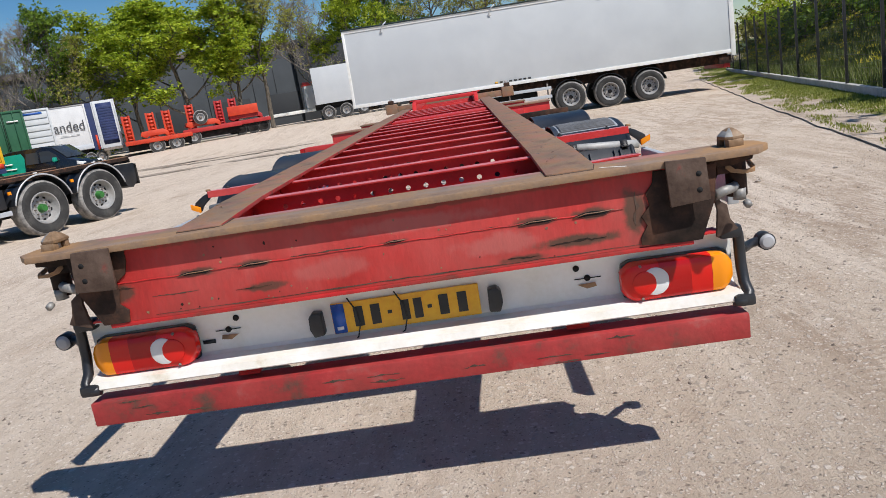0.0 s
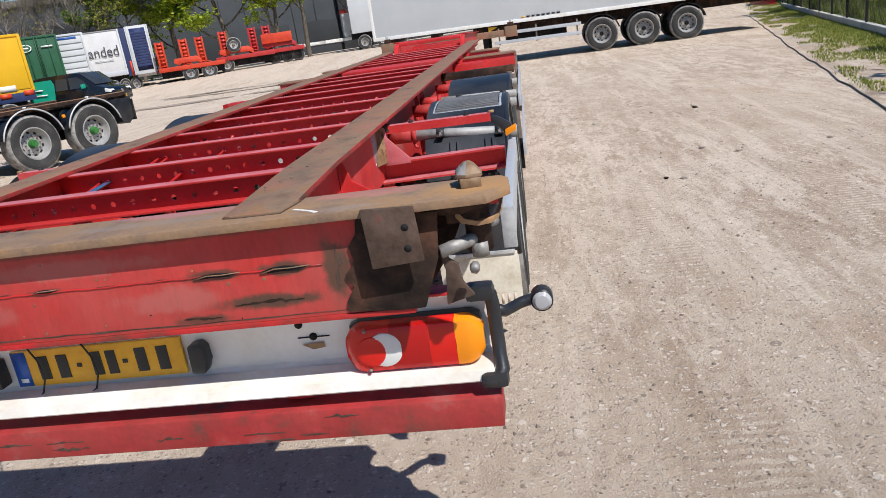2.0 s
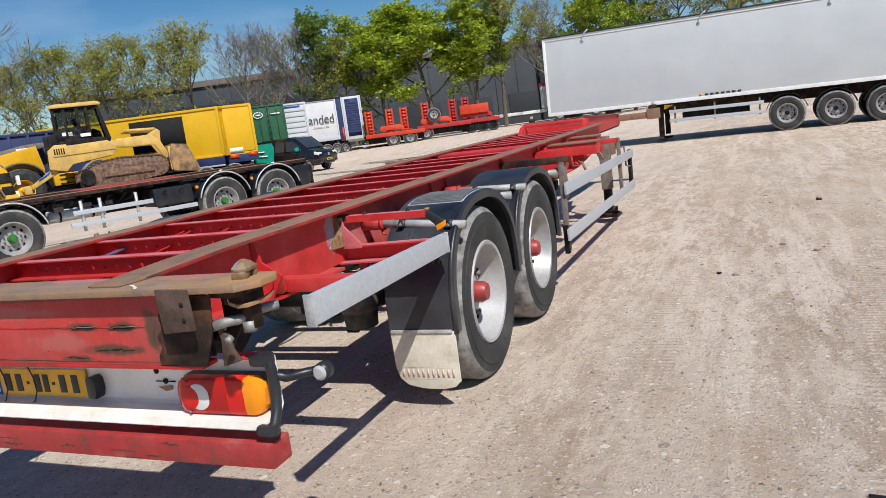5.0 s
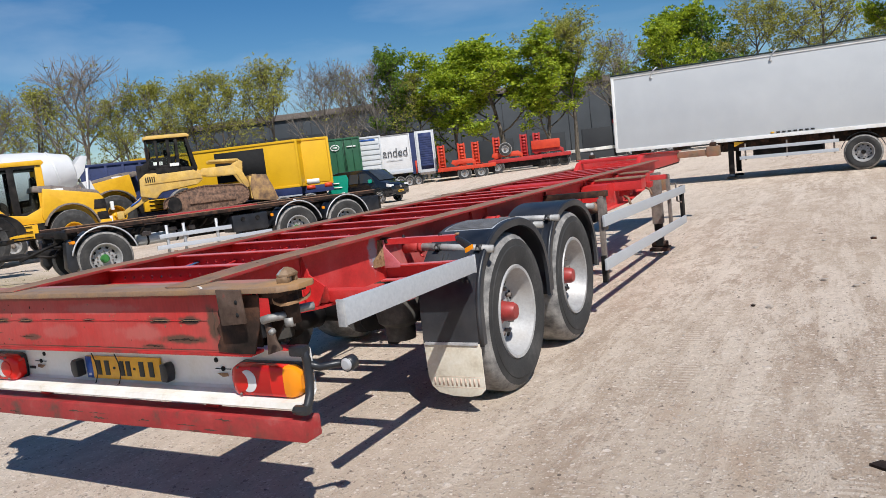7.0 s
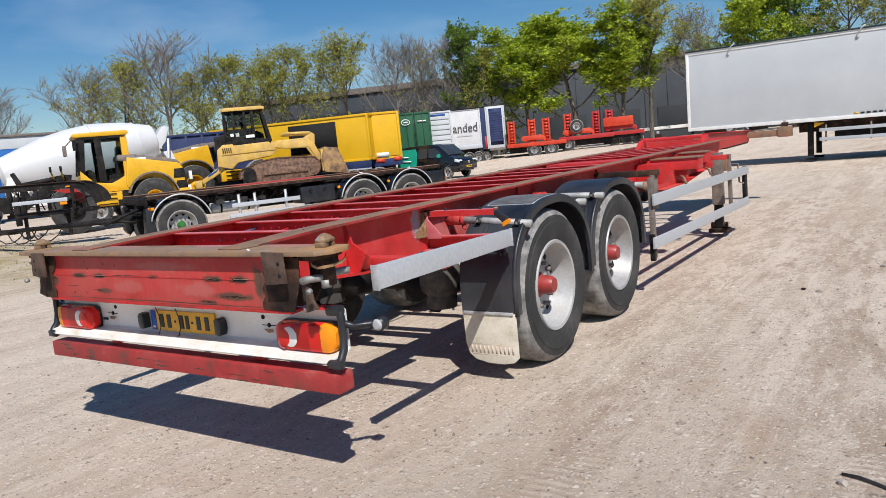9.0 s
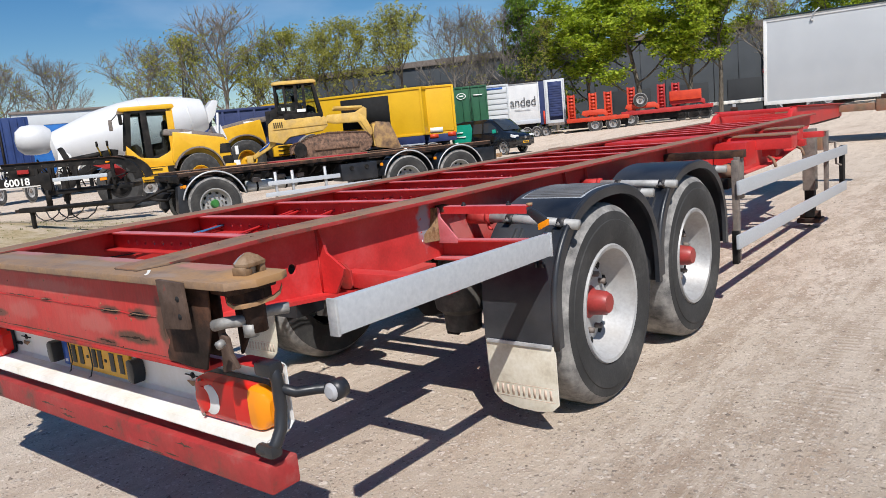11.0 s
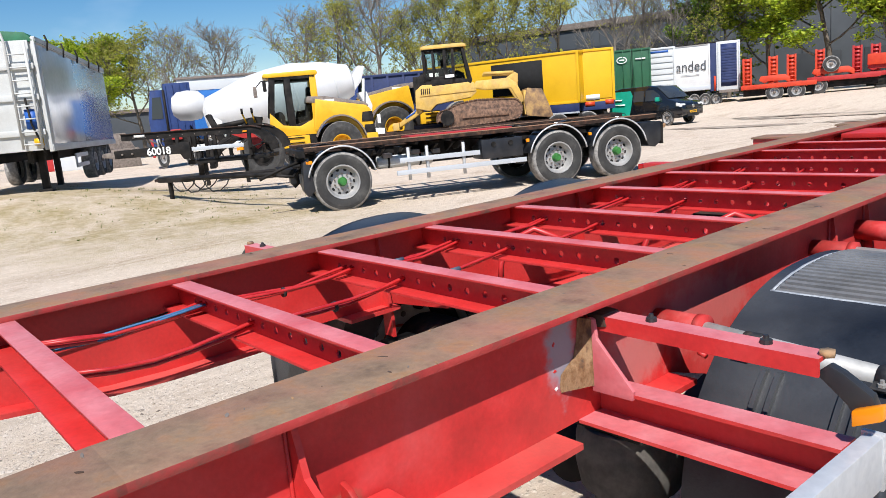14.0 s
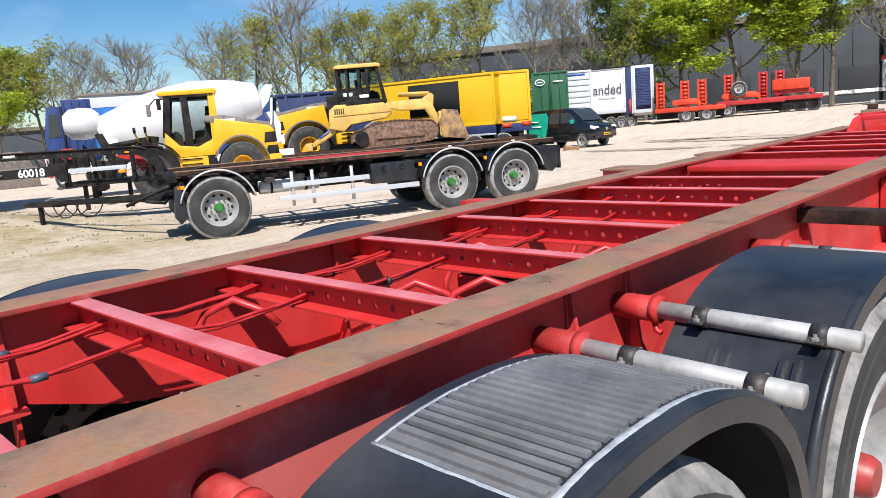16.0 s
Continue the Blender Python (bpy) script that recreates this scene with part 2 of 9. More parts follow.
MUD_PLASTIC = material("dusty_mudguard_plastic", [(0.008, 0.0095, 0.013), (0.015, 0.018, 0.024), (0.027, 0.030, 0.036)], 4.0, 0.27, bump=0.14, bump_scale=140, rough_to=0.5, dust=(0.14, 0.135, 0.13), dust_amount=0.3)
BLACK = material("black_paint", spec=0.2, colours=[(0.003, 0.003, 0.003), (0.007, 0.0065, 0.0065), (0.018, 0.015, 0.014)], scale=5.0, rough=0.5, bump=0.1, rough_to=0.75, dust=(0.08, 0.068, 0.058), dust_amount=0.3)
RUBBER = material("dusty_tyre_rubber", [(0.017, 0.017, 0.017), (0.033, 0.032, 0.031), (0.078, 0.074, 0.069)], 4.0, 0.75, bump=0.3, bump_scale=80, rough_to=0.9, spread=(0.3, 0.72))
TREAD = material("worn_tread_rubber", [(0.10, 0.098, 0.095), (0.22, 0.21, 0.20), (0.34, 0.325, 0.30)], 8.0, 0.8, bump=0.4, bump_scale=60, rough_to=0.95)
PRINT = material("faded_red_print", [(0.56, 0.41, 0.32), (0.59, 0.47, 0.37)], 30.0, 0.7)
FLAP = material("cream_rubber_flap", [(0.50, 0.44, 0.34), (0.62, 0.57, 0.46), (0.68, 0.64, 0.54)], 7.0, 0.6, bump=0.1, rough_to=0.75)
SEALER = material("grey_sealant", [(0.24, 0.26, 0.29), (0.38, 0.40, 0.42)], 30.0, 0.6, bump=0.4)
PAD = material("ribbed_rubber", [(0.10, 0.102, 0.106), (0.18, 0.18, 0.185)], 8.0, 0.4, bump=0.2, rough_to=0.7, dust=(0.12, 0.11, 0.10), dust_amount=0.4)
LENS_RED = clear("red_lens", (0.40, 0.006, 0.006), 0.08)
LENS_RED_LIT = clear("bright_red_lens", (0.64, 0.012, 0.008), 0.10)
LENS_AMBER = clear("amber_lens", (0.82, 0.26, 0.008), 0.12)
LENS_GREY = clear("dull_lens", (0.40, 0.40, 0.41), 0.12)
LENS_WHITE = clear("clear_lens", (0.72, 0.72, 0.70), 0.08)
PLATE_YELLOW = material("yellow_plate", [(0.74, 0.37, 0.012), (0.80, 0.42, 0.018)], 20.0, 0.35)
PLATE_BLUE = material("blue_band", [(0.02, 0.09, 0.38), (0.03, 0.11, 0.45)], 20.0, 0.35)
INK = material("black_ink", [(0.012, 0.012, 0.013), (0.02, 0.02, 0.02)], 20.0, 0.5)
HOSE_RED = material("red_overspray_hose", [(0.40, 0.012, 0.015), (0.50, 0.03, 0.03)], 20.0, 0.4)
HOSE_BLUE = material("blue_air_hose", [(0.03, 0.10, 0.22), (0.06, 0.17, 0.32)], 20.0, 0.4)
HOSE_BLACK = material("black_hose", [(0.015, 0.015, 0.016), (0.035, 0.03, 0.03)], 20.0, 0.45)
GREEN_HUB = material("green_hub_paint", [(0.02, 0.10, 0.02), (0.035, 0.18, 0.035)], 12.0, 0.45)
RED_HUB = material("red_hub_paint", [(0.24, 0.035, 0.03), (0.36, 0.040, 0.036)], 12.0, 0.45, bump=0.1)
RIM_WHITE = material("white_rim_paint", [(0.24, 0.23, 0.21), (0.36, 0.362, 0.365), (0.41, 0.415, 0.42)], 6.0, 0.4, rough_to=0.6, spread=(0.25, 0.6), dust=(0.36, 0.30, 0.23), dust_amount=0.4)
CAST = material("dull_cast_metal", [(0.20, 0.19, 0.18), (0.34, 0.33, 0.31)], 25.0, 0.45, metal=0.3, bump=0.4, rough_to=0.65)
# paler pinkish red, set on upward faces of cross members and arms, and on gussets
RED_PALE = material("pale_red_paint", [(0.46, 0.075, 0.085), (0.52, 0.14, 0.155), (0.56, 0.22, 0.235)], 4.0, 0.5, rough_to=0.7, bump=0.1, spread=(0.3, 0.7))
RIM_GREY = material("silver_rim_paint", [(0.30, 0.30, 0.30), (0.46, 0.46, 0.46)], 6.0, 0.4, metal=0.3, rough_to=0.6, dust=(0.30, 0.25, 0.2), dust_amount=0.4)
YELLOW = material("machine_yellow", [(0.66, 0.35, 0.012), (0.75, 0.42, 0.015)], 3.0, 0.35, rough_to=0.5, bump=0.03)
YELLOW_OLD = material("faded_machine_yellow", [(0.52, 0.32, 0.07), (0.62, 0.39, 0.085), (0.66, 0.44, 0.13)], 4.0, 0.5, rough_to=0.7, bump=0.1, dust=(0.28, 0.20, 0.13), dust_amount=0.4)
YELLOW_BODY = material("yellow_body_paint", [(0.64, 0.36, 0.006), (0.71, 0.41, 0.009)], 1.0, 0.35, rough_to=0.5)
NAVY = material("dark_blue_tarpaulin", [(0.012, 0.022, 0.075), (0.022, 0.036, 0.12)], 2.0, 0.45, bump=0.1, rough_to=0.6)
BLUE = material("blue_paint", [(0.012, 0.07, 0.30), (0.02, 0.11, 0.42)], 2.0, 0.4, rough_to=0.6)
BLUE_TARP = material("blue_tarpaulin", [(0.010, 0.10, 0.36), (0.016, 0.16, 0.48)], 2.0, 0.5, rough_to=0.7, bump=0.1)
BUCKET = material("worn_bucket_steel", [(0.10, 0.062, 0.038), (0.24, 0.140, 0.068), (0.40, 0.25, 0.09)], 3.0, 0.6, bump=0.4, rough_to=0.8)
BLUE_SKIP = material("blue_skip_paint", [(0.008, 0.026, 0.11), (0.016, 0.045, 0.17)], 2.0, 0.5, rough_to=0.7)
GREEN_BOX = material("green_container_paint", [(0.012, 0.075, 0.035), (0.02, 0.11, 0.05)], 1.5, 0.45, rough_to=0.6)
TEAL = material("teal_van_wrap", [(0.01, 0.30, 0.20), (0.015, 0.36, 0.25)], 2.0, 0.35)
CAR_BLACK = material("black_car_paint", [(0.006, 0.007, 0.009), (0.010, 0.011, 0.014)], 2.0, 0.18, coat=0.6)
TINT = clear("tinted_glass", (0.035, 0.042, 0.050), 0.03)
CAB_GLASS = clear("cab_glass", (0.66, 0.73, 0.73), 0.0, 1.0, 1.1)
ORANGE = material("orange_red_paint", [(0.46, 0.030, 0.010), (0.60, 0.055, 0.014)], 2.0, 0.4, rough_to=0.6)
CRIMSON = material("crimson_paint", [(0.34, 0.018, 0.018), (0.46, 0.028, 0.026)], 2.0, 0.4, rough_to=0.6)
CLAD = material("grey_cladding", [(0.034, 0.041, 0.048), (0.050, 0.058, 0.067)], 0.4, 0.55, bump=0.05, rough_to=0.7)
CLAD_DARK = material("dark_cladding", [(0.012, 0.014, 0.018), (0.020, 0.024, 0.028)], 0.4, 0.55, rough_to=0.7)
CONCRETE = material("concrete", [(0.42, 0.41, 0.38), (0.56, 0.55, 0.52)], 3.0, 0.8, bump=0.3, rough_to=0.95)
BARK = material("bark", [(0.055, 0.045, 0.034), (0.12, 0.10, 0.078), (0.17, 0.15, 0.12)], 8.0, 0.85, bump=0.5, stretch=(2, 2, 0.4))
TWIG = material("bare_twigs", [(0.15, 0.128, 0.108), (0.27, 0.235, 0.20)], 2.0, 0.85)
TIPPER_WHITE = material("dull_white_paint", [(0.46, 0.47, 0.46), (0.55, 0.56, 0.55)], 2.0, 0.45, rough_to=0.6, dust=(0.36, 0.32, 0.27), dust_amount=0.3)
DUSTY_RUBBER = material("dusty_grey_rubber", [(0.035, 0.032, 0.029), (0.065, 0.059, 0.052), (0.12, 0.108, 0.092)], 6.0, 0.8, bump=0.2, rough_to=0.95)
MIXER = material("mixer_white", [(0.58, 0.58, 0.58), (0.64, 0.64, 0.64)], 1.0, 0.35, rough_to=0.5)
TIP_SIDE = material("polished_side_panel", [(0.60, 0.61, 0.63), (0.68, 0.69, 0.71)], 1.5, 0.12, metal=0.55, bump=0.02, bump_scale=8, rough_to=0.22)
GREEN_TARP = material("green_tarpaulin", [(0.012, 0.09, 0.04), (0.02, 0.15, 0.07)], 3.0, 0.6, bump=0.2)
MUD_STEEL = material("muddy_track_steel", [(0.05, 0.030, 0.022), (0.15, 0.085, 0.055), (0.27, 0.155, 0.10)], 7.0, 0.7, bump=0.4, rough_to=0.9)
CURTAIN = material("white_curtain", [(0.56, 0.56, 0.56), (0.64, 0.64, 0.64)], 1.0, 0.5, bump=0.08, bump_scale=14)
GREY_TEXT = material("dark_grey_print", [(0.05, 0.05, 0.055), (0.07, 0.07, 0.075)], 5.0, 0.5)
BLACK_HOLE = material("dark_opening", [(0.004, 0.004, 0.004), (0.008, 0.008, 0.008)], 5.0, 0.9)


def leaves(name, a, b, c):
    m = bpy.data.materials.new(name)
    m.use_nodes = True
    nt = m.node_tree
    bs = nt.nodes["Principled BSDF"]
    geo = nt.nodes.new("ShaderNodeNewGeometry")
    ramp = nt.nodes.new("ShaderNodeValToRGB")
    ramp.color_ramp.elements.new(0.5)
    for e, p, col in zip(ramp.color_ramp.elements, (0.0, 0.5, 1.0), (a, b, c)):
        e.position, e.color = p, (*col, 1)
    nt.links.new(geo.outputs["Random Per Island"], ramp.inputs["Fac"])
    nt.links.new(ramp.outputs["Color"], bs.inputs["Base Color"])
    bs.inputs["Roughness"].default_value = 0.6
    tr = nt.nodes.new("ShaderNodeBsdfTranslucent")
    nt.links.new(ramp.outputs["Color"], tr.inputs["Color"])
    mix = nt.nodes.new("ShaderNodeMixShader")
    mix.inputs["Fac"].default_value = 0.42
    out = nt.nodes["Material Output"]
    nt.links.new(bs.outputs["BSDF"], mix.inputs[1])
    nt.links.new(tr.outputs["BSDF"], mix.inputs[2])
    nt.links.new(mix.outputs["Shader"], out.inputs["Surface"])
    return m


LEAF_BRIGHT = leaves("spring_leaves", (0.12, 0.19, 0.010), (0.35, 0.45, 0.020), (0.52, 0.58, 0.05))
LEAF_OLIVE = leaves("olive_leaves", (0.19, 0.195, 0.030), (0.36, 0.36, 0.058), (0.50, 0.48, 0.11))
LEAF_DARK = leaves("deep_green_leaves", (0.06, 0.12, 0.012), (0.15, 0.25, 0.022), (0.27, 0.38, 0.035))
GRASS = leaves("grass_blades", (0.07, 0.11, 0.016), (0.13, 0.17, 0.026), (0.21, 0.21, 0.06))
VERGE = leaves("verge_grass_blades", (0.15, 0.19, 0.022), (0.25, 0.29, 0.035), (0.38, 0.37, 0.10))
FLOWER = leaves("yellow_blossom", (0.50, 0.42, 0.02), (0.60, 0.50, 0.03), (0.66, 0.58, 0.08))


def gravel_material():
    """Dusty crushed-stone yard: pale fines, embedded chips, damp brown patches, and grass towards the fence and the
    parked chassis, there also painted shade.
    """
    m = bpy.data.materials.new("dusty_gravel")
    m.use_nodes = True
    nt = m.node_tree
    L = nt.links.new
    bs = nt.nodes["Principled BSDF"]
    co = nt.nodes.new("ShaderNodeTexCoord")

    def noise_at(scale, detail=8.0, rough=0.6, stretch=(1, 1, 1)):
        mp = nt.nodes.new("ShaderNodeMapping")
        mp.inputs["Scale"].default_value = stretch
        mp.inputs["Rotation"].default_value = (0, 0, radians(14))
        L(co.outputs["Object"], mp.inputs["Vector"])
        n = nt.nodes.new("ShaderNodeTexNoise")
        n.inputs["Scale"].default_value, n.inputs["Detail"].default_value, n.inputs["Roughness"].default_value = scale, detail, rough
        L(mp.outputs["Vector"], n.inputs["Vector"])
        return n.outputs["Fac"]

    def span(fac, a, b, lo=0.0, hi=1.0):
        r = nt.nodes.new("ShaderNodeMapRange")
        r.inputs["From Min"].default_value, r.inputs["From Max"].default_value = a, b
        r.inputs["To Min"].default_value, r.inputs["To Max"].default_value = lo, hi
        L(fac, r.inputs["Value"])
        return r.outputs["Result"]

    def blend(fac, a, b, kind="MIX"):
        x = nt.nodes.new("ShaderNodeMix")
        x.data_type, x.blend_type = "RGBA", kind
        for sock, v in (("Factor", fac), ("A", a), ("B", b)):
            if isinstance(v, tuple):
                x.inputs[sock].default_value = (*v, 1)
            elif isinstance(v, float):
                x.inputs[sock].default_value = v
            else:
                L(v, x.inputs[sock])
        return x.outputs["Result"]

    LIGHT, MID, BROWN = (0.66, 0.555, 0.450), (0.515, 0.415, 0.318), (0.300, 0.205, 0.138)
    rough_area = span(noise_at(0.40, 6, 0.6, (1, 0.35, 1)), 0.40, 0.56)
    base = blend(span(noise_at(0.25, 6, 0.6), 0.40, 0.60), MID, blend(0.55, MID, LIGHT))
    base = blend(span(noise_at(0.8, 9, 0.75, (1, 0.4, 1)), 0.50, 0.57, 0.0, 0.7), base, blend(0.6, MID, BROWN))
    mottle = blend(span(noise_at(5.5, 14, 0.85, (1, 0.30, 1)), 0.465, 0.525), blend(0.35, BROWN, MID), LIGHT)
    amount = nt.nodes.new("ShaderNodeMath")
    amount.operation = "MULTIPLY"
    L(rough_area, amount.inputs[0])
    amount.inputs[1].default_value = 0.85
    base = blend(amount.outputs["Value"], base, mottle)
    base = blend(span(noise_at(2.4, 10, 0.72, (1, 0.10, 1)), 0.51, 0.60, 0.0, 0.62), base, blend(0.55, MID, BROWN))
    base = blend(span(noise_at(3.3, 10, 0.70, (1, 0.07, 1)), 0.53, 0.60, 0.0, 0.70), base, LIGHT)
    base = blend(span(noise_at(0.55, 8, 0.7, (1, 0.5, 1)), 0.56, 0.66, 0.0, 0.6), base, (0.42, 0.285, 0.19))
    base = blend(span(noise_at(15, 10, 0.85), 0.53, 0.57, 0.0, 0.5), base, BROWN)
    base = blend(span(noise_at(30, 8, 0.9), 0.55, 0.60, 0.0, 0.55), base, (0.70, 0.63, 0.55))
    # driven-over fine sand on the trailer's far side
    way = nt.nodes.new("ShaderNodeSeparateXYZ")
    L(co.outputs["Object"], way.inputs["Vector"])
    sand = nt.nodes.new("ShaderNodeMath")
    sand.operation = "MULTIPLY"
    L(span(way.outputs["X"], 1.6, -1.2, 0.0, 0.75), sand.inputs[0]), L(span(noise_at(0.9, 8, 0.7, (1, 0.4, 1)), 0.36, 0.56), sand.inputs[1])
    base = blend(sand.outputs["Value"], base, blend(span(noise_at(9, 8, 0.7), 0.4, 0.6), (0.58, 0.475, 0.375), LIGHT))
    # tread prints of tyres along the trailer
    xyz = nt.nodes.new("ShaderNodeSeparateXYZ")
    L(co.outputs["Object"], xyz.inputs["Vector"])
    wave = nt.nodes.new("ShaderNodeTexWave")
    wave.bands_direction = "Y"
    wave.inputs["Scale"].default_value, wave.inputs["Distortion"].default_value, wave.inputs["Detail"].default_value = 5.5, 3.0, 4.0
    L(co.outputs["Object"], wave.inputs["Vector"])
    prints = None
    for x0, slope, half in ((1.62, 0.06, 0.16), (2.75, 0.10, 0.15), (4.1, 0.16, 0.17)):
        d = nt.nodes.new("ShaderNodeMath")
        d.operation = "MULTIPLY_ADD"
        L(xyz.outputs["Y"], d.inputs[0])
        d.inputs[1].default_value, d.inputs[2].default_value = -slope, -x0
        e = nt.nodes.new("ShaderNodeMath")
        e.operation = "ADD"
        L(xyz.outputs["X"], e.inputs[0]), L(d.outputs["Value"], e.inputs[1])
        g = nt.nodes.new("ShaderNodeMath")
        g.operation = "ABSOLUTE"
        L(e.outputs["Value"], g.inputs[0])
        band = span(g.outputs["Value"], half * 0.8, half * 1.15, 1.0, 0.0)
        if prints is None:
            prints = band
        else:
            s = nt.nodes.new("ShaderNodeMath")
            s.operation = "MAXIMUM"
            L(prints, s.inputs[0]), L(band, s.inputs[1])
            prints = s.outputs["Value"]
    s = nt.nodes.new("ShaderNodeMath")
    s.operation = "MULTIPLY"
    L(prints, s.inputs[0]), L(span(noise_at(0.7, 4, 0.6), 0.43, 0.52), s.inputs[1])
    s2 = nt.nodes.new("ShaderNodeMath")
    s2.operation = "MULTIPLY"
    L(s.outputs["Value"], s2.inputs[0]), L(span(wave.outputs["Fac"], 0.35, 0.65, 0.0, 0.7), s2.inputs[1])
    base = blend(s2.outputs["Value"], base, blend(0.5, MID, BROWN))
    warp = nt.nodes.new("ShaderNodeTexNoise")
    warp.inputs["Scale"].default_value, warp.inputs["Detail"].default_value = 30.0, 3.0
    L(co.outputs["Object"], warp.inputs["Vector"])
    bent = nt.nodes.new("ShaderNodeVectorMath")
    bent.operation = "MULTIPLY_ADD"
    L(warp.outputs["Color"], bent.inputs[0])
    bent.inputs[1].default_value = (0.03, 0.03, 0.0)
    L(co.outputs["Object"], bent.inputs[2])
    chips = None
    for scale, lo, hi, amount, rare in ((8.0, 0.16, 0.20, 0.7, 0.90), (15.0, 0.20, 0.27, 0.65, 0.78), (30.0, 0.24, 0.34, 0.65, 0.60), (60.0, 0.25, 0.38, 0.65, 0.45)):
        v = nt.nodes.new("ShaderNodeTexVoronoi")
        v.inputs["Scale"].default_value = scale
        L(bent.outputs["Vector"], v.inputs["Vector"])
        chip = span(v.outputs["Distance"], lo, hi, amount, 0.0)
        sep = nt.nodes.new("ShaderNodeSeparateColor")
        L(v.outputs["Color"], sep.inputs["Color"])
        pick = span(sep.outputs["Red"], rare, rare + 0.02)
        tone = blend(span(sep.outputs["Green"], 0.1, 0.6), (0.20, 0.155, 0.12), (0.78, 0.69, 0.60))
        f = nt.nodes.new("ShaderNodeMath")
        f.operation = "MULTIPLY"
        L(chip, f.inputs[0]), L(pick, f.inputs[1])
        base = blend(f.outputs["Value"], base, tone)
        if chips is None:
            chips = f.outputs["Value"]
        else:
            s = nt.nodes.new("ShaderNodeMath")
            s.operation = "MAXIMUM"
            L(chips, s.inputs[0]), L(f.outputs["Value"], s.inputs[1])
            chips = s.outputs["Value"]
    # thin trampled grass and soil where the long-parked trailers stand, widened as painted tipper shadow
    mp = nt.nodes.new("ShaderNodeMapping")
    mp.vector_type = "POINT"
    mp.inputs["Location"].default_value = (15.0 * 0.12, -5.2 * 0.22, 0)
    mp.inputs["Scale"].default_value = (0.12, 0.22, 0)
    L(co.outputs["Object"], mp.inputs["Vector"])
    ln = nt.nodes.new("ShaderNodeVectorMath")
    ln.operation = "LENGTH"
    L(mp.outputs["Vector"], ln.inputs[0])
    near = span(ln.outputs["Value"], 0.55, 1.1, 1.0, 0.0)
    s = nt.nodes.new("ShaderNodeMath")
    s.operation = "MULTIPLY"
    L(near, s.inputs[0]), L(span(noise_at(1.1, 10, 0.75, (0.6, 1, 1)), 0.40, 0.60, 0.25, 0.9), s.inputs[1])
    base = blend(s.outputs["Value"], base, blend(span(noise_at(5.0, 8, 0.8), 0.42, 0.58), (0.25, 0.20, 0.075), (0.40, 0.31, 0.18)))
    L(base, bs.inputs["Base Color"])
    bs.inputs["Roughness"].default_value = 0.92
    bs.inputs["Specular IOR Level"].default_value = 0.25
    h = nt.nodes.new("ShaderNodeMath")
    h.operation = "ADD"
    L(noise_at(14, 12, 0.8), h.inputs[0]), L(span(chips, 0, 1, 0, 0.30), h.inputs[1])
    bp = nt.nodes.new("ShaderNodeBump")
    bp.inputs["Strength"].default_value, bp.inputs["Distance"].default_value = 1.0, 0.019
    L(h.outputs["Value"], bp.inputs["Height"])
    L(bp.outputs["Normal"], bs.inputs["Normal"])
    return m


GRAVEL = gravel_material()
PEBBLE = leaves("stone_chips", (0.22, 0.175, 0.14), (0.42, 0.35, 0.29), (0.62, 0.55, 0.48))
SOIL = material("dry_grass_soil", [(0.15, 0.165, 0.030), (0.26, 0.24, 0.085), (0.44, 0.355, 0.245)], 1.2, 0.9, bump=0.8, bump_scale=40, rough_to=0.95, spread=(0.32, 0.66))
BANK = material("grassy_bank", [(0.03, 0.05, 0.010), (0.055, 0.09, 0.018), (0.10, 0.12, 0.03)], 0.8, 0.9, bump=0.8, bump_scale=30, rough_to=0.95)
WATER = clear("puddle_water", (0.085, 0.055, 0.038), 0.02)
DAMP = material("damp_gravel", [(0.20, 0.155, 0.115), (0.31, 0.25, 0.195), (0.42, 0.355, 0.29)], 1.4, 0.8, bump=0.6, bump_scale=25, rough_to=0.95, spread=(0.36, 0.64))


# ---- mesh tools ----
def finish(bm, name):
    for f in bm.faces:
        f.smooth = True
    for e in bm.edges:
        e.smooth = len(e.link_faces) == 2 and e.calc_face_angle(0.0) < 0.62
    me = bpy.data.meshes.new(name)
    bm.to_mesh(me)
    bm.free()
    return me


def part(name, bm, mat, parent=None, label="", m=None):
    """Links a bmesh as one mesh object under its thing."""
    me = finish(bm, name)
    for x in (mat if isinstance(mat, (list, tuple)) else [mat]):
        me.materials.append(x)
    ob = new(name, me)
    ob.parent = parent
    if m is not None:
        ob.matrix_basis = m
    return tagged(ob, label)


def thing(name, label, category, m=None, group="", kind=""):
    ob = new(name)
    ob.empty_display_size = 0.3
    if m is not None:
        ob.matrix_basis = m
    return tagged(ob, label, category, group, kind)


def share(name, src, parent, m):
    """Another object on the mesh of src."""
    ob = new(name, src.data)
    ob.parent = parent
    ob.matrix_basis = m
    return ob


def box(bm, x0, x1, y0, y1, z0, z1, bev=0.0, m=None):
    vs = [bm.verts.new((x, y, z)) for x in (x0, x1) for y in (y0, y1) for z in (z0, z1)]
    for q in ((0, 1, 3, 2), (4, 6, 7, 5), (0, 4, 5, 1), (2, 3, 7, 6), (0, 2, 6, 4), (1, 5, 7, 3)):
        bm.faces.new([vs[k] for k in q])
    if bev > 0:
        es = list({e for v in vs for e in v.link_edges})
        got = bmesh.ops.bevel(bm, geom=es, offset=bev, segments=2, profile=0.6, affect="EDGES")
        vs = list({v for f in got["faces"] for v in f.verts} | {v for v in vs if v.is_valid})
    if m is not None:
        for v in vs:
            v.co = m @ v.co
    return bm


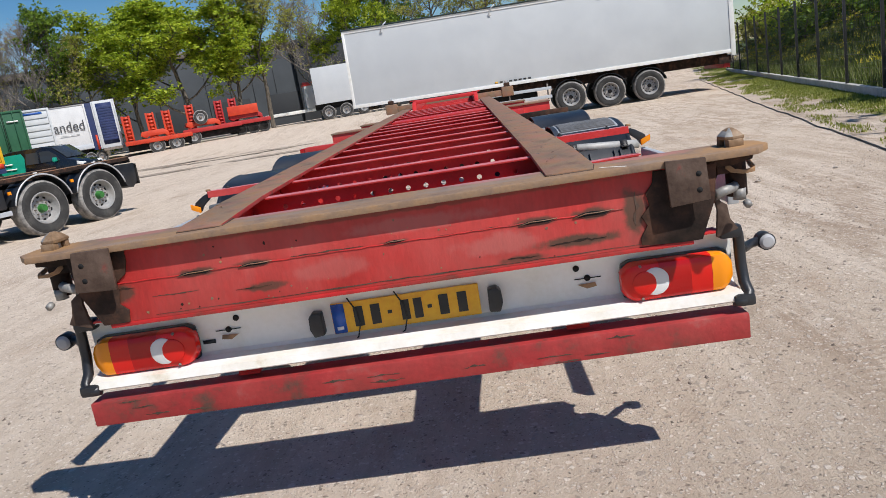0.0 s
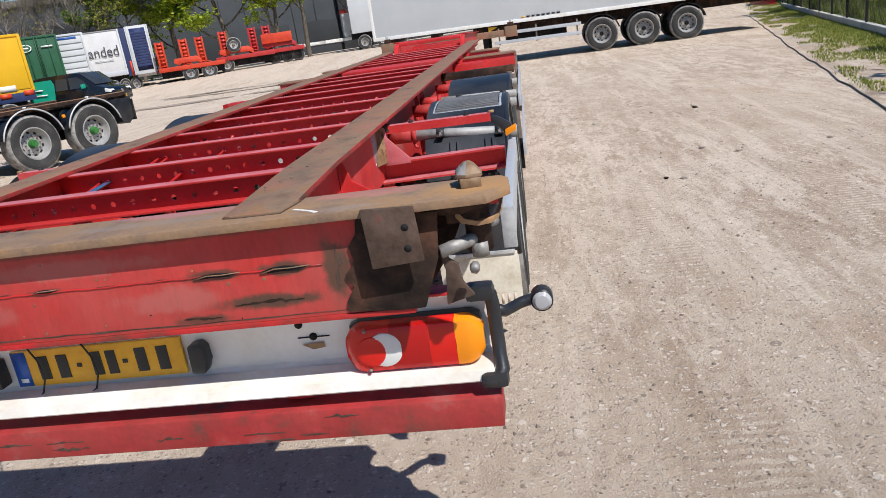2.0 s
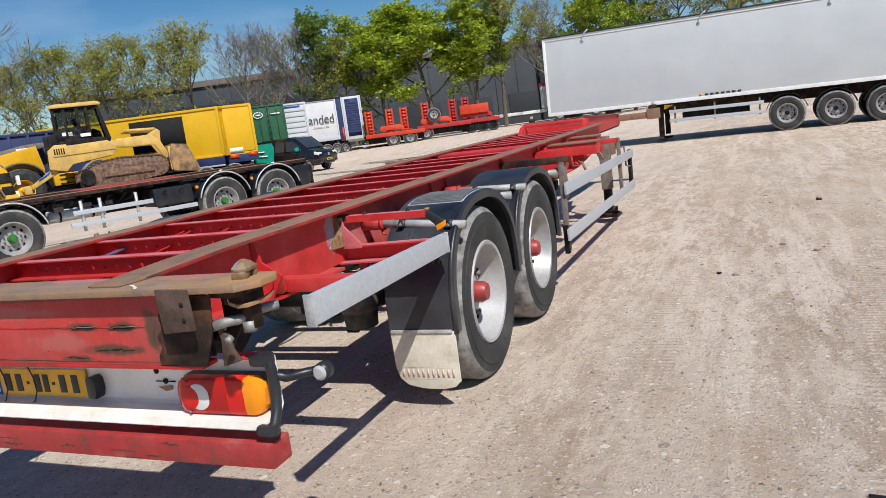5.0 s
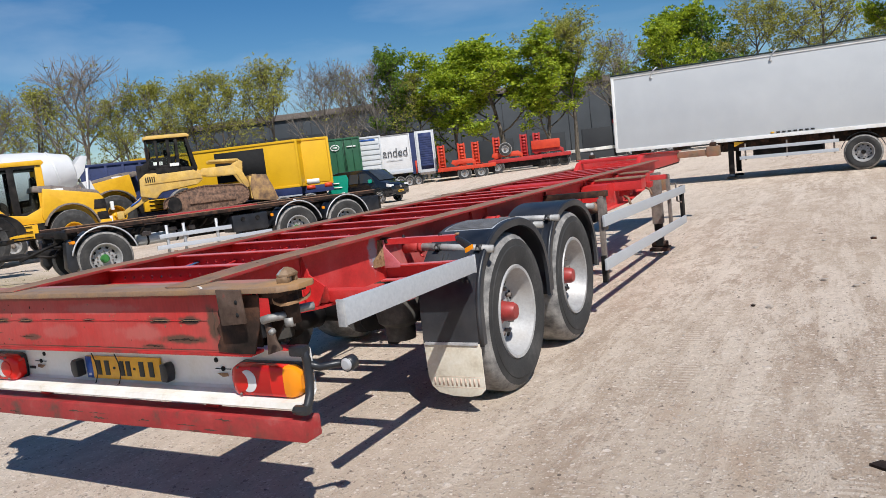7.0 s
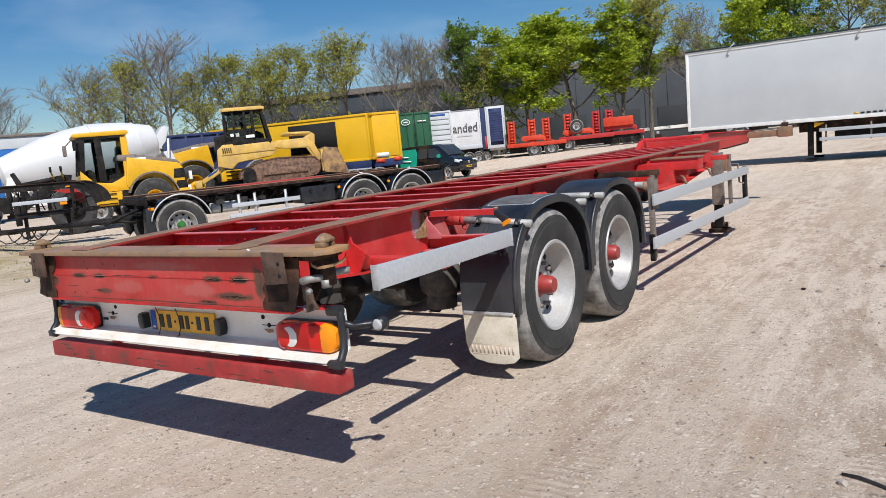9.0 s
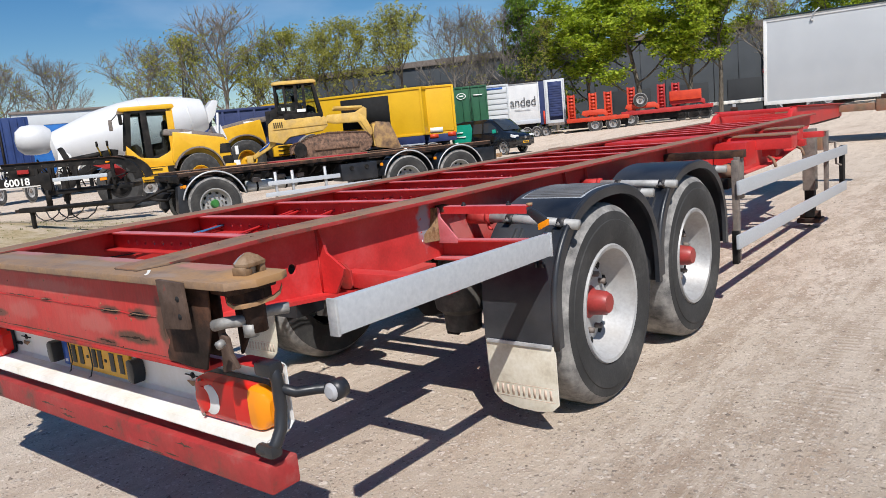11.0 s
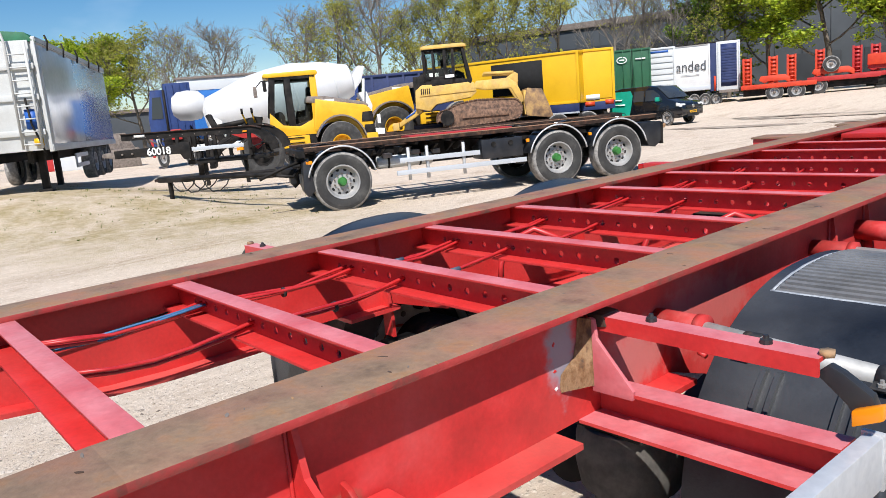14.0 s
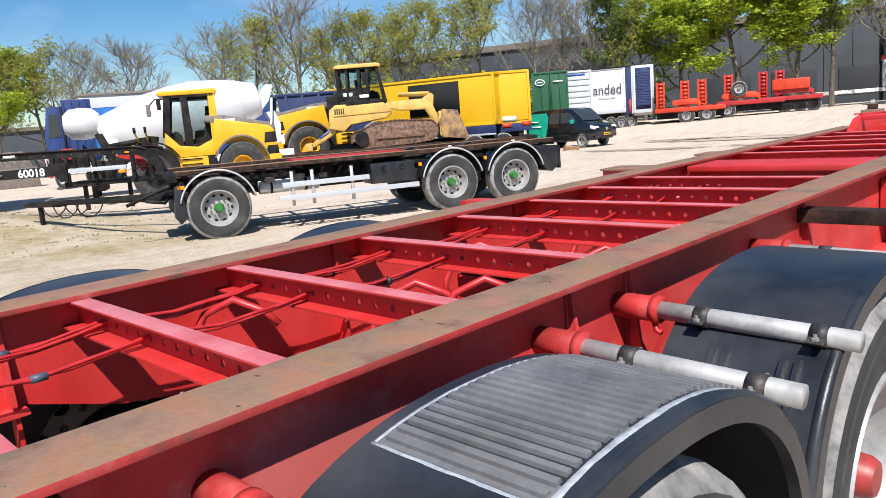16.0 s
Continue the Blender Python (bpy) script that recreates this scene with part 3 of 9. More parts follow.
def prism(bm, pts, plane, a, b, bev=0.0):
    """A flat outline, in the plane xy, xz or yz, drawn out from a to b along the third axis."""
    put = {"xy": lambda u, v, w: (u, v, w), "xz": lambda u, v, w: (u, w, v), "yz": lambda u, v, w: (w, u, v)}[plane]
    lo = [bm.verts.new(put(u, v, a)) for u, v in pts]
    hi = [bm.verts.new(put(u, v, b)) for u, v in pts]
    fs = [bm.faces.new(lo), bm.faces.new(hi[::-1])]
    for k in range(len(pts)):
        j = (k + 1) % len(pts)
        fs.append(bm.faces.new((lo[k], hi[k], hi[j], lo[j])))
    bmesh.ops.recalc_face_normals(bm, faces=fs)
    if bev > 0:
        es = list({e for f in fs for e in f.edges})
        bmesh.ops.bevel(bm, geom=es, offset=bev, segments=2, profile=0.6, affect="EDGES")
    return bm


def rod(bm, p, q, r, seg=14, r2=None):
    """A capped round bar from p to q."""
    p, q = Vector(p), Vector(q)
    d = (q - p).normalized()
    u = d.orthogonal().normalized()
    w = d.cross(u)
    ring = [[c + (u * math.cos(a) + w * math.sin(a)) * rad for a in (2 * math.pi * k / seg for k in range(seg))] for c, rad in ((p, r), (q, r if r2 is None else r2))]
    A, B = ([bm.verts.new(v) for v in rr] for rr in ring)
    for k in range(seg):
        j = (k + 1) % seg
        bm.faces.new((A[k], A[j], B[j], B[k]))
    bm.faces.new(A[::-1]), bm.faces.new(B)
    return bm


def tube(bm, pts, r, seg=8, tip=None):
    """A round tube along points."""
    pts = [Vector(p) for p in pts]
    rings, u = [], None
    for k, p in enumerate(pts):
        d = (pts[min(k + 1, len(pts) - 1)] - pts[max(k - 1, 0)]).normalized()
        u = d.orthogonal().normalized() if u is None else (u - d * u.dot(d)).normalized()
        w = d.cross(u)
        rad = r if tip is None else r + (tip - r) * k / (len(pts) - 1)
        rings.append([bm.verts.new(p + (u * math.cos(a) + w * math.sin(a)) * rad) for a in (2 * math.pi * n / seg for n in range(seg))])
    for A, B in zip(rings, rings[1:]):
        for k in range(seg):
            j = (k + 1) % seg
            bm.faces.new((A[k], A[j], B[j], B[k]))
    bm.faces.new(rings[0][::-1]), bm.faces.new(rings[-1])
    return bm


def turned(bm, profile, m=None, seg=32, closed=False):
    """A profile of (radius, height) turned round the z axis, then set at m."""
    m = m or Matrix.Identity(4)
    rings = []
    for r, h in profile:
        if r < 1e-5:
            rings.append([bm.verts.new(m @ Vector((0, 0, h)))])
        else:
            rings.append([bm.verts.new(m @ Vector((r * math.cos(a), r * math.sin(a), h))) for a in (2 * math.pi * k / seg for k in range(seg))])
    pairs = list(zip(rings, rings[1:])) + ([(rings[-1], rings[0])] if closed else [])
    fs = []
    for A, B in pairs:
        for k in range(seg):
            j = (k + 1) % seg
            q = [A[k % len(A)], A[j % len(A)], B[j % len(B)], B[k % len(B)]]
            q = list(dict.fromkeys(q))
            if len(q) > 2:
                fs.append(bm.faces.new(q))
    bmesh.ops.recalc_face_normals(bm, faces=fs)
    return bm


def shell(bm, line, plane, a, b, thick):
    """A bent sheet: an open line in a plane, drawn out from a to b, with thickness."""
    n = len(line)
    off = []
    for k in range(n):
        p, q = Vector(line[max(k - 1, 0)]), Vector(line[min(k + 1, n - 1)])
        d = (q - p).normalized()
        off.append((line[k][0] - d.y * thick, line[k][1] + d.x * thick))
    return prism_strip(bm, line, off, plane, a, b)


def prism_strip(bm, line, off, plane, a, b):
    put = {"xy": lambda u, v, w: (u, v, w), "xz": lambda u, v, w: (u, w, v), "yz": lambda u, v, w: (w, u, v)}[plane]
    rows = [[bm.verts.new(put(u, v, w)) for u, v in side] for side in (line, off) for w in (a, b)]
    la, lb, oa, ob_ = rows
    fs = []
    for k in range(len(line) - 1):
        fs.append(bm.faces.new((la[k], la[k + 1], lb[k + 1], lb[k])))
        fs.append(bm.faces.new((oa[k], ob_[k], ob_[k + 1], oa[k + 1])))
        fs.append(bm.faces.new((la[k], oa[k], oa[k + 1], la[k + 1])))
        fs.append(bm.faces.new((lb[k], lb[k + 1], ob_[k + 1], ob_[k])))
    fs.append(bm.faces.new((la[0], lb[0], ob_[0], oa[0])))
    fs.append(bm.faces.new((la[-1], oa[-1], ob_[-1], lb[-1])))
    bmesh.ops.recalc_face_normals(bm, faces=fs)
    return bm


def raw(name, verts, faces, mat, parent=None, label=""):
    me = bpy.data.meshes.new(name)
    me.from_pydata(verts, [], faces)
    me.materials.append(mat)
    ob = new(name, me)
    ob.parent = parent
    return tagged(ob, label)


def bm_():
    return bmesh.new()


def arc(cx, cy, r, a0, a1, n):
    return [(cx + r * math.cos(radians(a0 + (a1 - a0) * k / n)), cy + r * math.sin(radians(a0 + (a1 - a0) * k / n))) for k in range(n + 1)]


def wheel(parent, m, r=0.515, width=0.37, rim_r=0.29, rim=None, hub=None, seg=40, sides=1, bolts=10, hub_out=0.0, hub_r=1.0):
    """A lorry wheel, its outer side towards local +x."""
    w = thing("wheel", "", "") if parent is None else new("wheel")
    w.parent = parent
    w.matrix_basis = m
    turn = Matrix.Rotation(radians(90), 4, "Y")
    h = width / 2
    sh = r - rim_r
    b = bm_()
    turned(b, [(rim_r, -h * 0.86), (rim_r + sh * 0.45, -h), (rim_r + sh * 0.80, -h * 0.96), (r - 0.012, -h * 0.80), (r, -h * 0.62), (r, h * 0.62), (r - 0.012, h * 0.80),
               (rim_r + sh * 0.80, h * 0.96), (rim_r + sh * 0.62, h * 0.985), (rim_r + sh * 0.60, h * 1.01), (rim_r + sh * 0.45, h * 1.01), (rim_r + sh * 0.1, h * 0.93), (rim_r, h * 0.86)], turn, seg, closed=True)
    for f in b.faces:
        c = f.calc_center_median()
        f.material_index = 1 if math.hypot(c.y, c.z) > r - 0.045 else 0
    part("tyre", b, [RUBBER, TREAD], w)
    b = bm_()
    turned(b, [(rim_r - 0.004, -h * 0.86), (rim_r + 0.012, h * 0.90), (rim_r + 0.006, h * 0.96), (rim_r - 0.012, h * 0.94), (rim_r - 0.03, h * 0.66), (rim_r - 0.05, h * 0.30), (rim_r - 0.07, h * 0.12),
               (rim_r * 0.60, h * 0.22), (rim_r * 0.42, h * 0.24), (0.0, h * 0.24)], turn, seg)
    part("rim", b, rim or RIM_WHITE, w)
    b = bm_()
    top = h * 0.24
    turned(b, [(0.10 * hub_r, top - 0.01), (0.098 * hub_r, top + 0.02 + hub_out), (0.066 * hub_r, top + 0.045 + hub_out), (0.060 * hub_r, top + 0.12 + hub_out), (0.048 * hub_r, top + 0.14 + hub_out), (0.0, top + 0.142 + hub_out)], turn, 20)
    part("hub", b, hub or RED_HUB, w)
    if bolts:
        nut = part("wheel_nut", rod(bm_(), (top - 0.005, 0.145, 0), (top + 0.035, 0.145, 0), 0.015, 6), STEEL_GREY, w)
        for k in range(1, bolts):
            share("wheel_nut", nut, w, Matrix.Rotation(2 * math.pi * k / bolts, 4, "X"))
        hole = part("vent_hole", rod(bm_(), (h * 0.05, rim_r * 0.735, 0), (h * 0.185, rim_r * 0.735, 0), 0.030, 10), BLACK_HOLE, w)
        hole.matrix_basis = Matrix.Rotation(math.pi / bolts, 4, "X")
        for k in range(1, bolts):
            share("vent_hole", hole, w, Matrix.Rotation(2 * math.pi * (k + 0.5) / bolts, 4, "X"))
    return w


def letters(text, size, mat, parent, m, name="lettering", bold=0.0, label=""):
    """Words in the built-in font, as a thin mesh."""
    cu = bpy.data.curves.new(name, "FONT")
    cu.body, cu.size, cu.extrude, cu.offset = text, size, 0.002, bold
    cu.align_x = "CENTER"
    tmp = new(name + "_curve", cu)
    me = bpy.data.meshes.new_from_object(tmp.evaluated_get(bpy.context.evaluated_depsgraph_get()))
    bpy.data.objects.remove(tmp)
    me.materials.clear()
    me.materials.append(mat)
    ob = new(name, me)
    ob.parent, ob.matrix_basis = parent, m
    return tagged(ob, label)


# ---- the red container trailer ----
trailer = thing("container_trailer", "red skeletal container semi-trailer with rusty brown deck edges, parked on gravel", "trailer",
                pose(-0.2194, 0.2585, 0.0024, 0.543, 0.258, 0.418))
TOP = 1.14


def jagged(pts, seed, amount):
    r = random.Random(seed)
    return [(u + r.uniform(-amount, amount), v + r.uniform(-amount, amount)) for u, v in pts]


def ragged(r, x, z, w, h, y0, y1):
    """A torn-edged scraped patch."""
    upright = h > w
    a, c = (h, w) if upright else (w, h)
    n = max(8, min(34, int(a / 0.006)))
    top, low = [], []
    mid = 0.0
    for k in range(n + 1):
        u = -a + 2 * a * k / n
        fade = max(0.05, 1 - abs(u / a) ** 2.5)
        mid = mid * 0.6 + r.uniform(-0.35, 0.35) * c
        top.append((u, mid + c * fade * r.random() ** 1.6 + 0.0004))
        low.append((u, mid - c * fade * r.random() ** 1.6 - 0.0004))
    ring = top + low[::-1]
    if upright:
        ring = [(v, u) for u, v in ring]
    return prism(bm_(), [(x + u, z + v) for u, v in ring], "xz", y0, y1)


def pierced(outline, holes, x0, x1):
    """An upright plate in the yz plane from x0 to x1, with round holes (y, z, radius) cut right through it."""
    b = bm_()
    rings = [outline] + [[(y + r * math.cos(a), z + r * math.sin(a)) for a in (math.tau * k / 18 for k in range(18))] for y, z, r in holes]
    edges = []
    for ring in rings:
        vs = [b.verts.new((x0, y, z)) for y, z in ring]
        edges += [b.edges.new((vs[k], vs[(k + 1) % len(vs)])) for k in range(len(vs))]
    bmesh.ops.triangle_fill(b, use_beauty=True, use_dissolve=False, edges=edges)
    back = bmesh.ops.extrude_face_region(b, geom=b.faces[:])
    bmesh.ops.translate(b, vec=(x1 - x0, 0, 0), verts=[v for v in back["geom"] if isinstance(v, bmesh.types.BMVert)])
    bmesh.ops.recalc_face_normals(b, faces=b.faces[:])
    return b


def main_beams():
    for s in (-1, 1):
        web = [(-0.03, 0.91), (0.30, 0.90), (0.75, 0.855), (0.92, 0.848), (1.78, 0.852), (2.05, 0.76), (2.3, 0.72), (7.2, 0.72), (8.9, 0.86), (9.3, 1.0), (9.3, TOP - 0.015), (-0.03, TOP - 0.015)]
        beam = part("main_beam", pierced(web, [(0.575, 0.984, 0.021), (0.262, 1.047, 0.0115)] if s > 0 else [(0.262, 1.047, 0.0115)], s * 0.601, s * 0.613), [RED, WEB_RED], trailer, "red web of the main beam with drilled holes")
        for face in beam.data.polygons:
            face.material_index = 1 if face.normal.x * s > 0.7 else 0
        f = prism(bm_(), [(s * 0.525, 0.45), (s * 0.69, 0.45), (s * 0.69, 9.3), (s * 0.525, 9.3)], "xy", TOP - 0.016, TOP, 0.003)
        tail = prism(bm_(), [(s * 0.525, -0.060), (s * 0.545, -0.066), (s * 0.672, -0.068), (s * 0.69, 0.03), (s * 0.69, 0.455), (s * 0.525, 0.455)], "xy", TOP - 0.016, TOP, 0.003)
        for v in tail.verts:
            v.co.z -= 0.014 * max(0.0, 0.45 - v.co.y) / 0.52
        held = bpy.data.meshes.new("flange_end")
        tail.to_mesh(held)
        f.from_mesh(held)
        bpy.data.meshes.remove(held)
        top = part("top_flange", f, [RUST, BUMPER_RED], beam, "rust-brown worn top flange with a red edge")
        for face in top.data.polygons:
            face.material_index = 1 if abs(face.normal.x) > 0.7 and face.center.y > 0.1 else 0
        # paint flakes, bare scuffs and pale scratches on the flange
        r = random.Random(70 + s)
        for k in range(56 if s > 0 else 40):
            y = 0.05 + 6.5 * r.random() ** 1.3
            x, q, h = s * r.uniform(0.53, 0.685), r.uniform(0.0012, 0.004), r.uniform(1.0, 4.0)
            tilt = r.uniform(-0.8, 0.8)
            ring = [(q * h * math.cos(a) * r.uniform(0.6, 1.2), q * math.sin(a) * r.uniform(0.5, 1.2)) for a in (0, 0.8, 1.7, 2.6, 3.4, 4.3, 5.3)]
            part("flake", prism(bm_(), [(x + u * math.cos(tilt) - v * math.sin(tilt), y + u * math.sin(tilt) + v * math.cos(tilt)) for u, v in ring], "xy", TOP - 0.001, TOP + 0.0007),
                 r.choice((RUST_ORANGE, RUST_ORANGE, BRACKET, STEEL_GREY)), top)
        # weld bead round the flattened end
        part("weld_bead", tube(bm_(), [(s * 0.524, 0.07, 1.121), (s * 0.524, -0.061, 1.121), (s * 0.545, -0.068, 1.121), (s * 0.672, -0.070, 1.121), (s * 0.692, 0.03, 1.121), (s * 0.692, 0.07, 1.121)], 0.0019, 6), BRACKET, top)
        b = bm_()
        for (y0, z0), (y1, z1) in (((0.06, 0.908), (0.30, 0.90)), ((0.30, 0.90), (0.75, 0.855)), ((0.75, 0.855), (0.92, 0.848)), ((0.92, 0.848), (1.34, 0.85)), ((1.56, 0.851), (1.78, 0.852)), ((2.3, 0.72), (7.2, 0.72)), ((7.2, 0.72), (8.9, 0.86))):
            prism(b, [(y0, z0 - 0.014), (y1, z1 - 0.014), (y1, z1), (y0, z0)], "yz", min(s * 0.535, s * 0.69), max(s * 0.535, s * 0.69))
        part("bottom_flange", b, RED_DUSTY, beam)
        for y in (0.72, 2.72, 3.0, 4.35, 5.6):
            lo = 0.86 if y < 0.8 else 0.735
            part("stiffener", prism(bm_(), [(s * 0.613, TOP - 0.016), (s * 0.625, TOP - 0.016), (s * 0.655, lo + 0.16), (s * (0.747 if y < 0.8 else 0.69), lo + 0.10), (s * 0.735, lo + 0.075), (s * 0.688, lo), (s * 0.613, lo)], "xz", y - 0.006, y + 0.006),
                 RED_DUSTY, beam)
            part("weld_bead", tube(bm_(), [(s * 0.616, y - 0.009, TOP - 0.02), (s * 0.6165, y - 0.010, (TOP + lo) / 2), (s * 0.616, y - 0.009, lo + 0.004)], 0.004, 5), RED_DUSTY, beam)
        for y in (1.75, 2.9, 4.0):
            part("stiffener", prism(bm_(), [(s * 0.601, TOP - 0.016), (s * 0.585, TOP - 0.016), (s * 0.545, 0.80), (s * 0.545, 0.735), (s * 0.601, 0.735)], "xz", y - 0.006, y + 0.006), RED, beam)
        part("round_reflector", rod(bm_(), (s * 0.613, 0.166, 1.034), (s * 0.620, 0.166, 1.034), 0.030, 24), LENS_AMBER, beam, "round amber reflector")


def holed_web(bm, x0, x1, z0, z1, y, t, n, r, zc):
    """A plate with a row of round holes."""
    for k in range(n):
        a, b = x0 + (x1 - x0) * k / n, x0 + (x1 - x0) * (k + 1) / n
        cx = (a + b) / 2
        ring = [(cx + r * math.cos(math.pi * q / 4), zc + r * math.sin(math.pi * q / 4)) for q in range(8)]
        edge = [(b, zc), (b, z1), (cx, z1), (a, z1), (a, zc), (a, z0), (cx, z0), (b, z0)]
        R = [[bm.verts.new((u, y + w, v)) for u, v in ring] for w in (-t / 2, t / 2)]
        E = [[bm.verts.new((u, y + w, v)) for u, v in edge] for w in (-t / 2, t / 2)]
        for q in range(8):
            j = (q + 1) % 8
            bm.faces.new((R[0][q], R[0][j], E[0][j], E[0][q]))
            bm.faces.new((R[1][j], R[1][q], E[1][q], E[1][j]))
            bm.faces.new((R[0][j], R[0][q], R[1][q], R[1][j]))


CROSS = (0.53, 1.0, 1.5, 1.97, 2.46, 3.03, 3.57, 4.08, 4.58, 5.05, 6.55, 7.05, 7.55, 8.05, 8.55)


def cross_members():
    b = bm_()
    holed_web(b, -0.5, 0.5, 1.046, 1.122, 0.0, 0.006, 14, 0.0105, 1.074)
    box(b, -0.601, -0.5, -0.003, 0.003, 1.046, 1.122)
    box(b, 0.5, 0.601, -0.003, 0.003, 1.046, 1.122)
    box(b, -0.60, 0.60, -0.042, 0.012, 1.116, 1.124, 0.002)
    box(b, -0.60, 0.60, -0.055, 0.003, 1.039, 1.047, 0.002)
    # only the top face of the upper flange gets the paler red
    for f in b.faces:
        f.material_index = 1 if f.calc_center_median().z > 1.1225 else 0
    first = part("cross_member", b, [RED, RED_PALE], trailer, m=pose(0, CROSS[0], 0))
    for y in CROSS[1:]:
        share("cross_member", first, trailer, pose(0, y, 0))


def rear_bolster():
    half = [(0.9, -0.118), (1.10, -0.117), (1.165, -0.112), (1.218, -0.045), (1.212, 0.045), (1.192, 0.078), (1.06, 0.083), (0.5, 0.080)]
    rough_cut = random.Random(41)
    half = [(u + rough_cut.uniform(-0.002, 0.002), v + rough_cut.uniform(-0.002, 0.002)) for u, v in half]
    plate = half + [(-u, v) for u, v in half[::-1]]
    bolster = part("rear_bolster", prism(bm_(), plate, "xy", 1.098, 1.12, 0.004), PLATE, trailer, "rust-brown rear cross plate with faded red paint")
    face = part("face_plate", prism(bm_(), [(-1.0, 1.098), (-0.975, 0.852), (0.975, 0.852), (1.0, 1.098)], "xz", -0.075, -0.062, 0.003), FACE_RED, bolster, "scratched and dented red plate")
    box(b := bm_(), -0.96, 0.96, -0.078, 0.0, 0.838, 0.852, 0.003)
    part("bottom_flange", b, RED_WORN, bolster)
    box(b := bm_(), -0.93, 0.93, 0.022, 0.034, 0.85, 1.098)
    part("back_plate", b, RUST_DARK, bolster)
    # flattened rails on the plate and the beam ends
    for s in (-1, 1):
        # bent bracket plate over the end of the face
        part("bracket", prism(bm_(), jagged([(s * 0.875, 1.118), (s * 1.00, 1.118), (s * 1.012, 0.985), (s * 0.885, 0.975)], 5 + s, 0.004), "xz", -0.132, -0.119, 0.003), BRACKET, bolster,
             "weathered steel bracket with two holes")
        for z in (1.07, 1.02):
            part("hole", rod(bm_(), (s * 0.975, -0.1324, z), (s * 0.975, -0.118, z), 0.009, 12), BLACK_HOLE, bolster)
        q = 0.0 if s > 0 else 0.09
        part("end_plate", prism(bm_(), jagged([(s * 0.85, 1.09), (s * 1.045, 1.09), (s * 1.030, 0.97), (s * 0.985, 0.856), (s * 0.92, 0.853), (s * (0.80 + q), 0.854), (s * (0.79 + q), 0.89), (s * (0.815 + q), 0.92), (s * (0.805 + q), 0.955), (s * (0.83 + q * 0.8), 0.985), (s * (0.82 + q * 0.5), 1.02), (s * 0.85, 1.05)], 9 + s, 0.006),
                                "xz", -0.083, -0.076, 0.002), RUST_DARK, bolster, "dark rusty end of the face")
        # crumpled pocket under the corner
        part("pocket", prism(bm_(), jagged([(s * 1.02, 1.097), (s * 1.17, 1.097), (s * 1.165, 1.078), (s * 1.10, 1.066), (s * 1.03, 1.072)], 15 + s, 0.004), "xz", -0.06, 0.06, 0.003), RUST_DARK, bolster)
        lip = bm_()
        loop = [(1.084, -0.050, 1.066), (1.098, -0.060, 1.052), (1.130, -0.064, 1.044), (1.160, -0.056, 1.045), (1.176, -0.020, 1.047), (1.184, 0.030, 1.052), (1.186, 0.052, 1.062), (1.178, 0.068, 1.078)]
        rim = [[lip.verts.new((s * (x + dx), y + dy, z + dz)) for dx, dy, dz in ((0, 0, 0.006), (0.008, -0.006, 0.004), (0.007, -0.006, -0.006), (-0.002, 0.002, -0.007))] for x, y, z in loop]
        for A, B in zip(rim, rim[1:]):
            for q in range(4):
                lip.faces.new((A[q], A[(q + 1) % 4], B[(q + 1) % 4], B[q]))
        lip.faces.new(rim[0][::-1]), lip.faces.new(rim[-1])
        bmesh.ops.recalc_face_normals(lip, faces=lip.faces[:])
        part("pocket_lip", lip, RUST_ORANGE, bolster, "folded rusty lip of the lock pocket")
        part("pocket_wall", prism(bm_(), [(s * 1.06, -0.040), (s * 1.14, -0.036), (s * 1.148, 0.055), (s * 1.06, 0.06)], "xy", 1.040, 1.098, 0.004), RUST_DARK, bolster)
        part("gusset", prism(bm_(), [(s * 0.985, 1.098), (s * 1.12, 1.098), (s * 1.05, 0.95), (s * 0.985, 0.86)], "xz", 0.038, 0.050, 0.002), RUST_DARK, bolster)
        part("gusset", prism(bm_(), jagged([(s * 1.034, 1.0), (s * 1.052, 0.992), (s * 1.058, 0.965), (s * 1.078, 0.945), (s * 1.085, 0.90), (s * 1.105, 0.868), (s * 1.036, 0.846), (s * 1.045, 0.93)], 30 + s, 0.004), "xz", -0.065, -0.05, 0.003), BRACKET, bolster, "bent torn end plate")
        # twist lock
        turn = Matrix.Translation((s * 1.122, 0.008, 0)) @ Matrix.Rotation(radians(9 * s), 4, "Z")
        lock = part("twist_lock", rod(bm_(), (s * 1.122, 0.008, 1.118), (s * 1.122, 0.008, 1.146), 0.018, 18), CAST, trailer, "rusty twist lock with a faceted head")
        for y0, y1 in ((-0.040, -0.014), (0.018, 0.040)):
            part("cheek", box(bm_(), -0.025, 0.025, y0, y1, 1.118, 1.143, 0.004, turn), LOCK, lock)
        b = bm_()
        lo = [(-0.030, -0.026), (-0.010, -0.040), (0.027, -0.038), (0.032, -0.008), (0.028, 0.038), (-0.010, 0.041), (-0.030, 0.026)]
        rings = [[b.verts.new(turn @ Vector((u * k, v * k, z))) for u, v in lo] for k, z in ((0.96, 1.142), (1.0, 1.145), (1.0, 1.152), (0.60, 1.168), (0.20, 1.177))]
        for A, B in zip(rings, rings[1:]):
            for k in range(len(lo)):
                b.faces.new((A[k], A[(k + 1) % len(lo)], B[(k + 1) % len(lo)], B[k]))
        b.faces.new(rings[0][::-1]), b.faces.new(rings[-1])
        bmesh.ops.recalc_face_normals(b, faces=b.faces[:])
        head = part("head", b, [LOCK, CAST], lock)
        for face_ in head.data.polygons:
            face_.material_index = 1 if face_.normal.x < -0.1 and face_.normal.y < -0.1 and face_.normal.z > 0.2 else 0
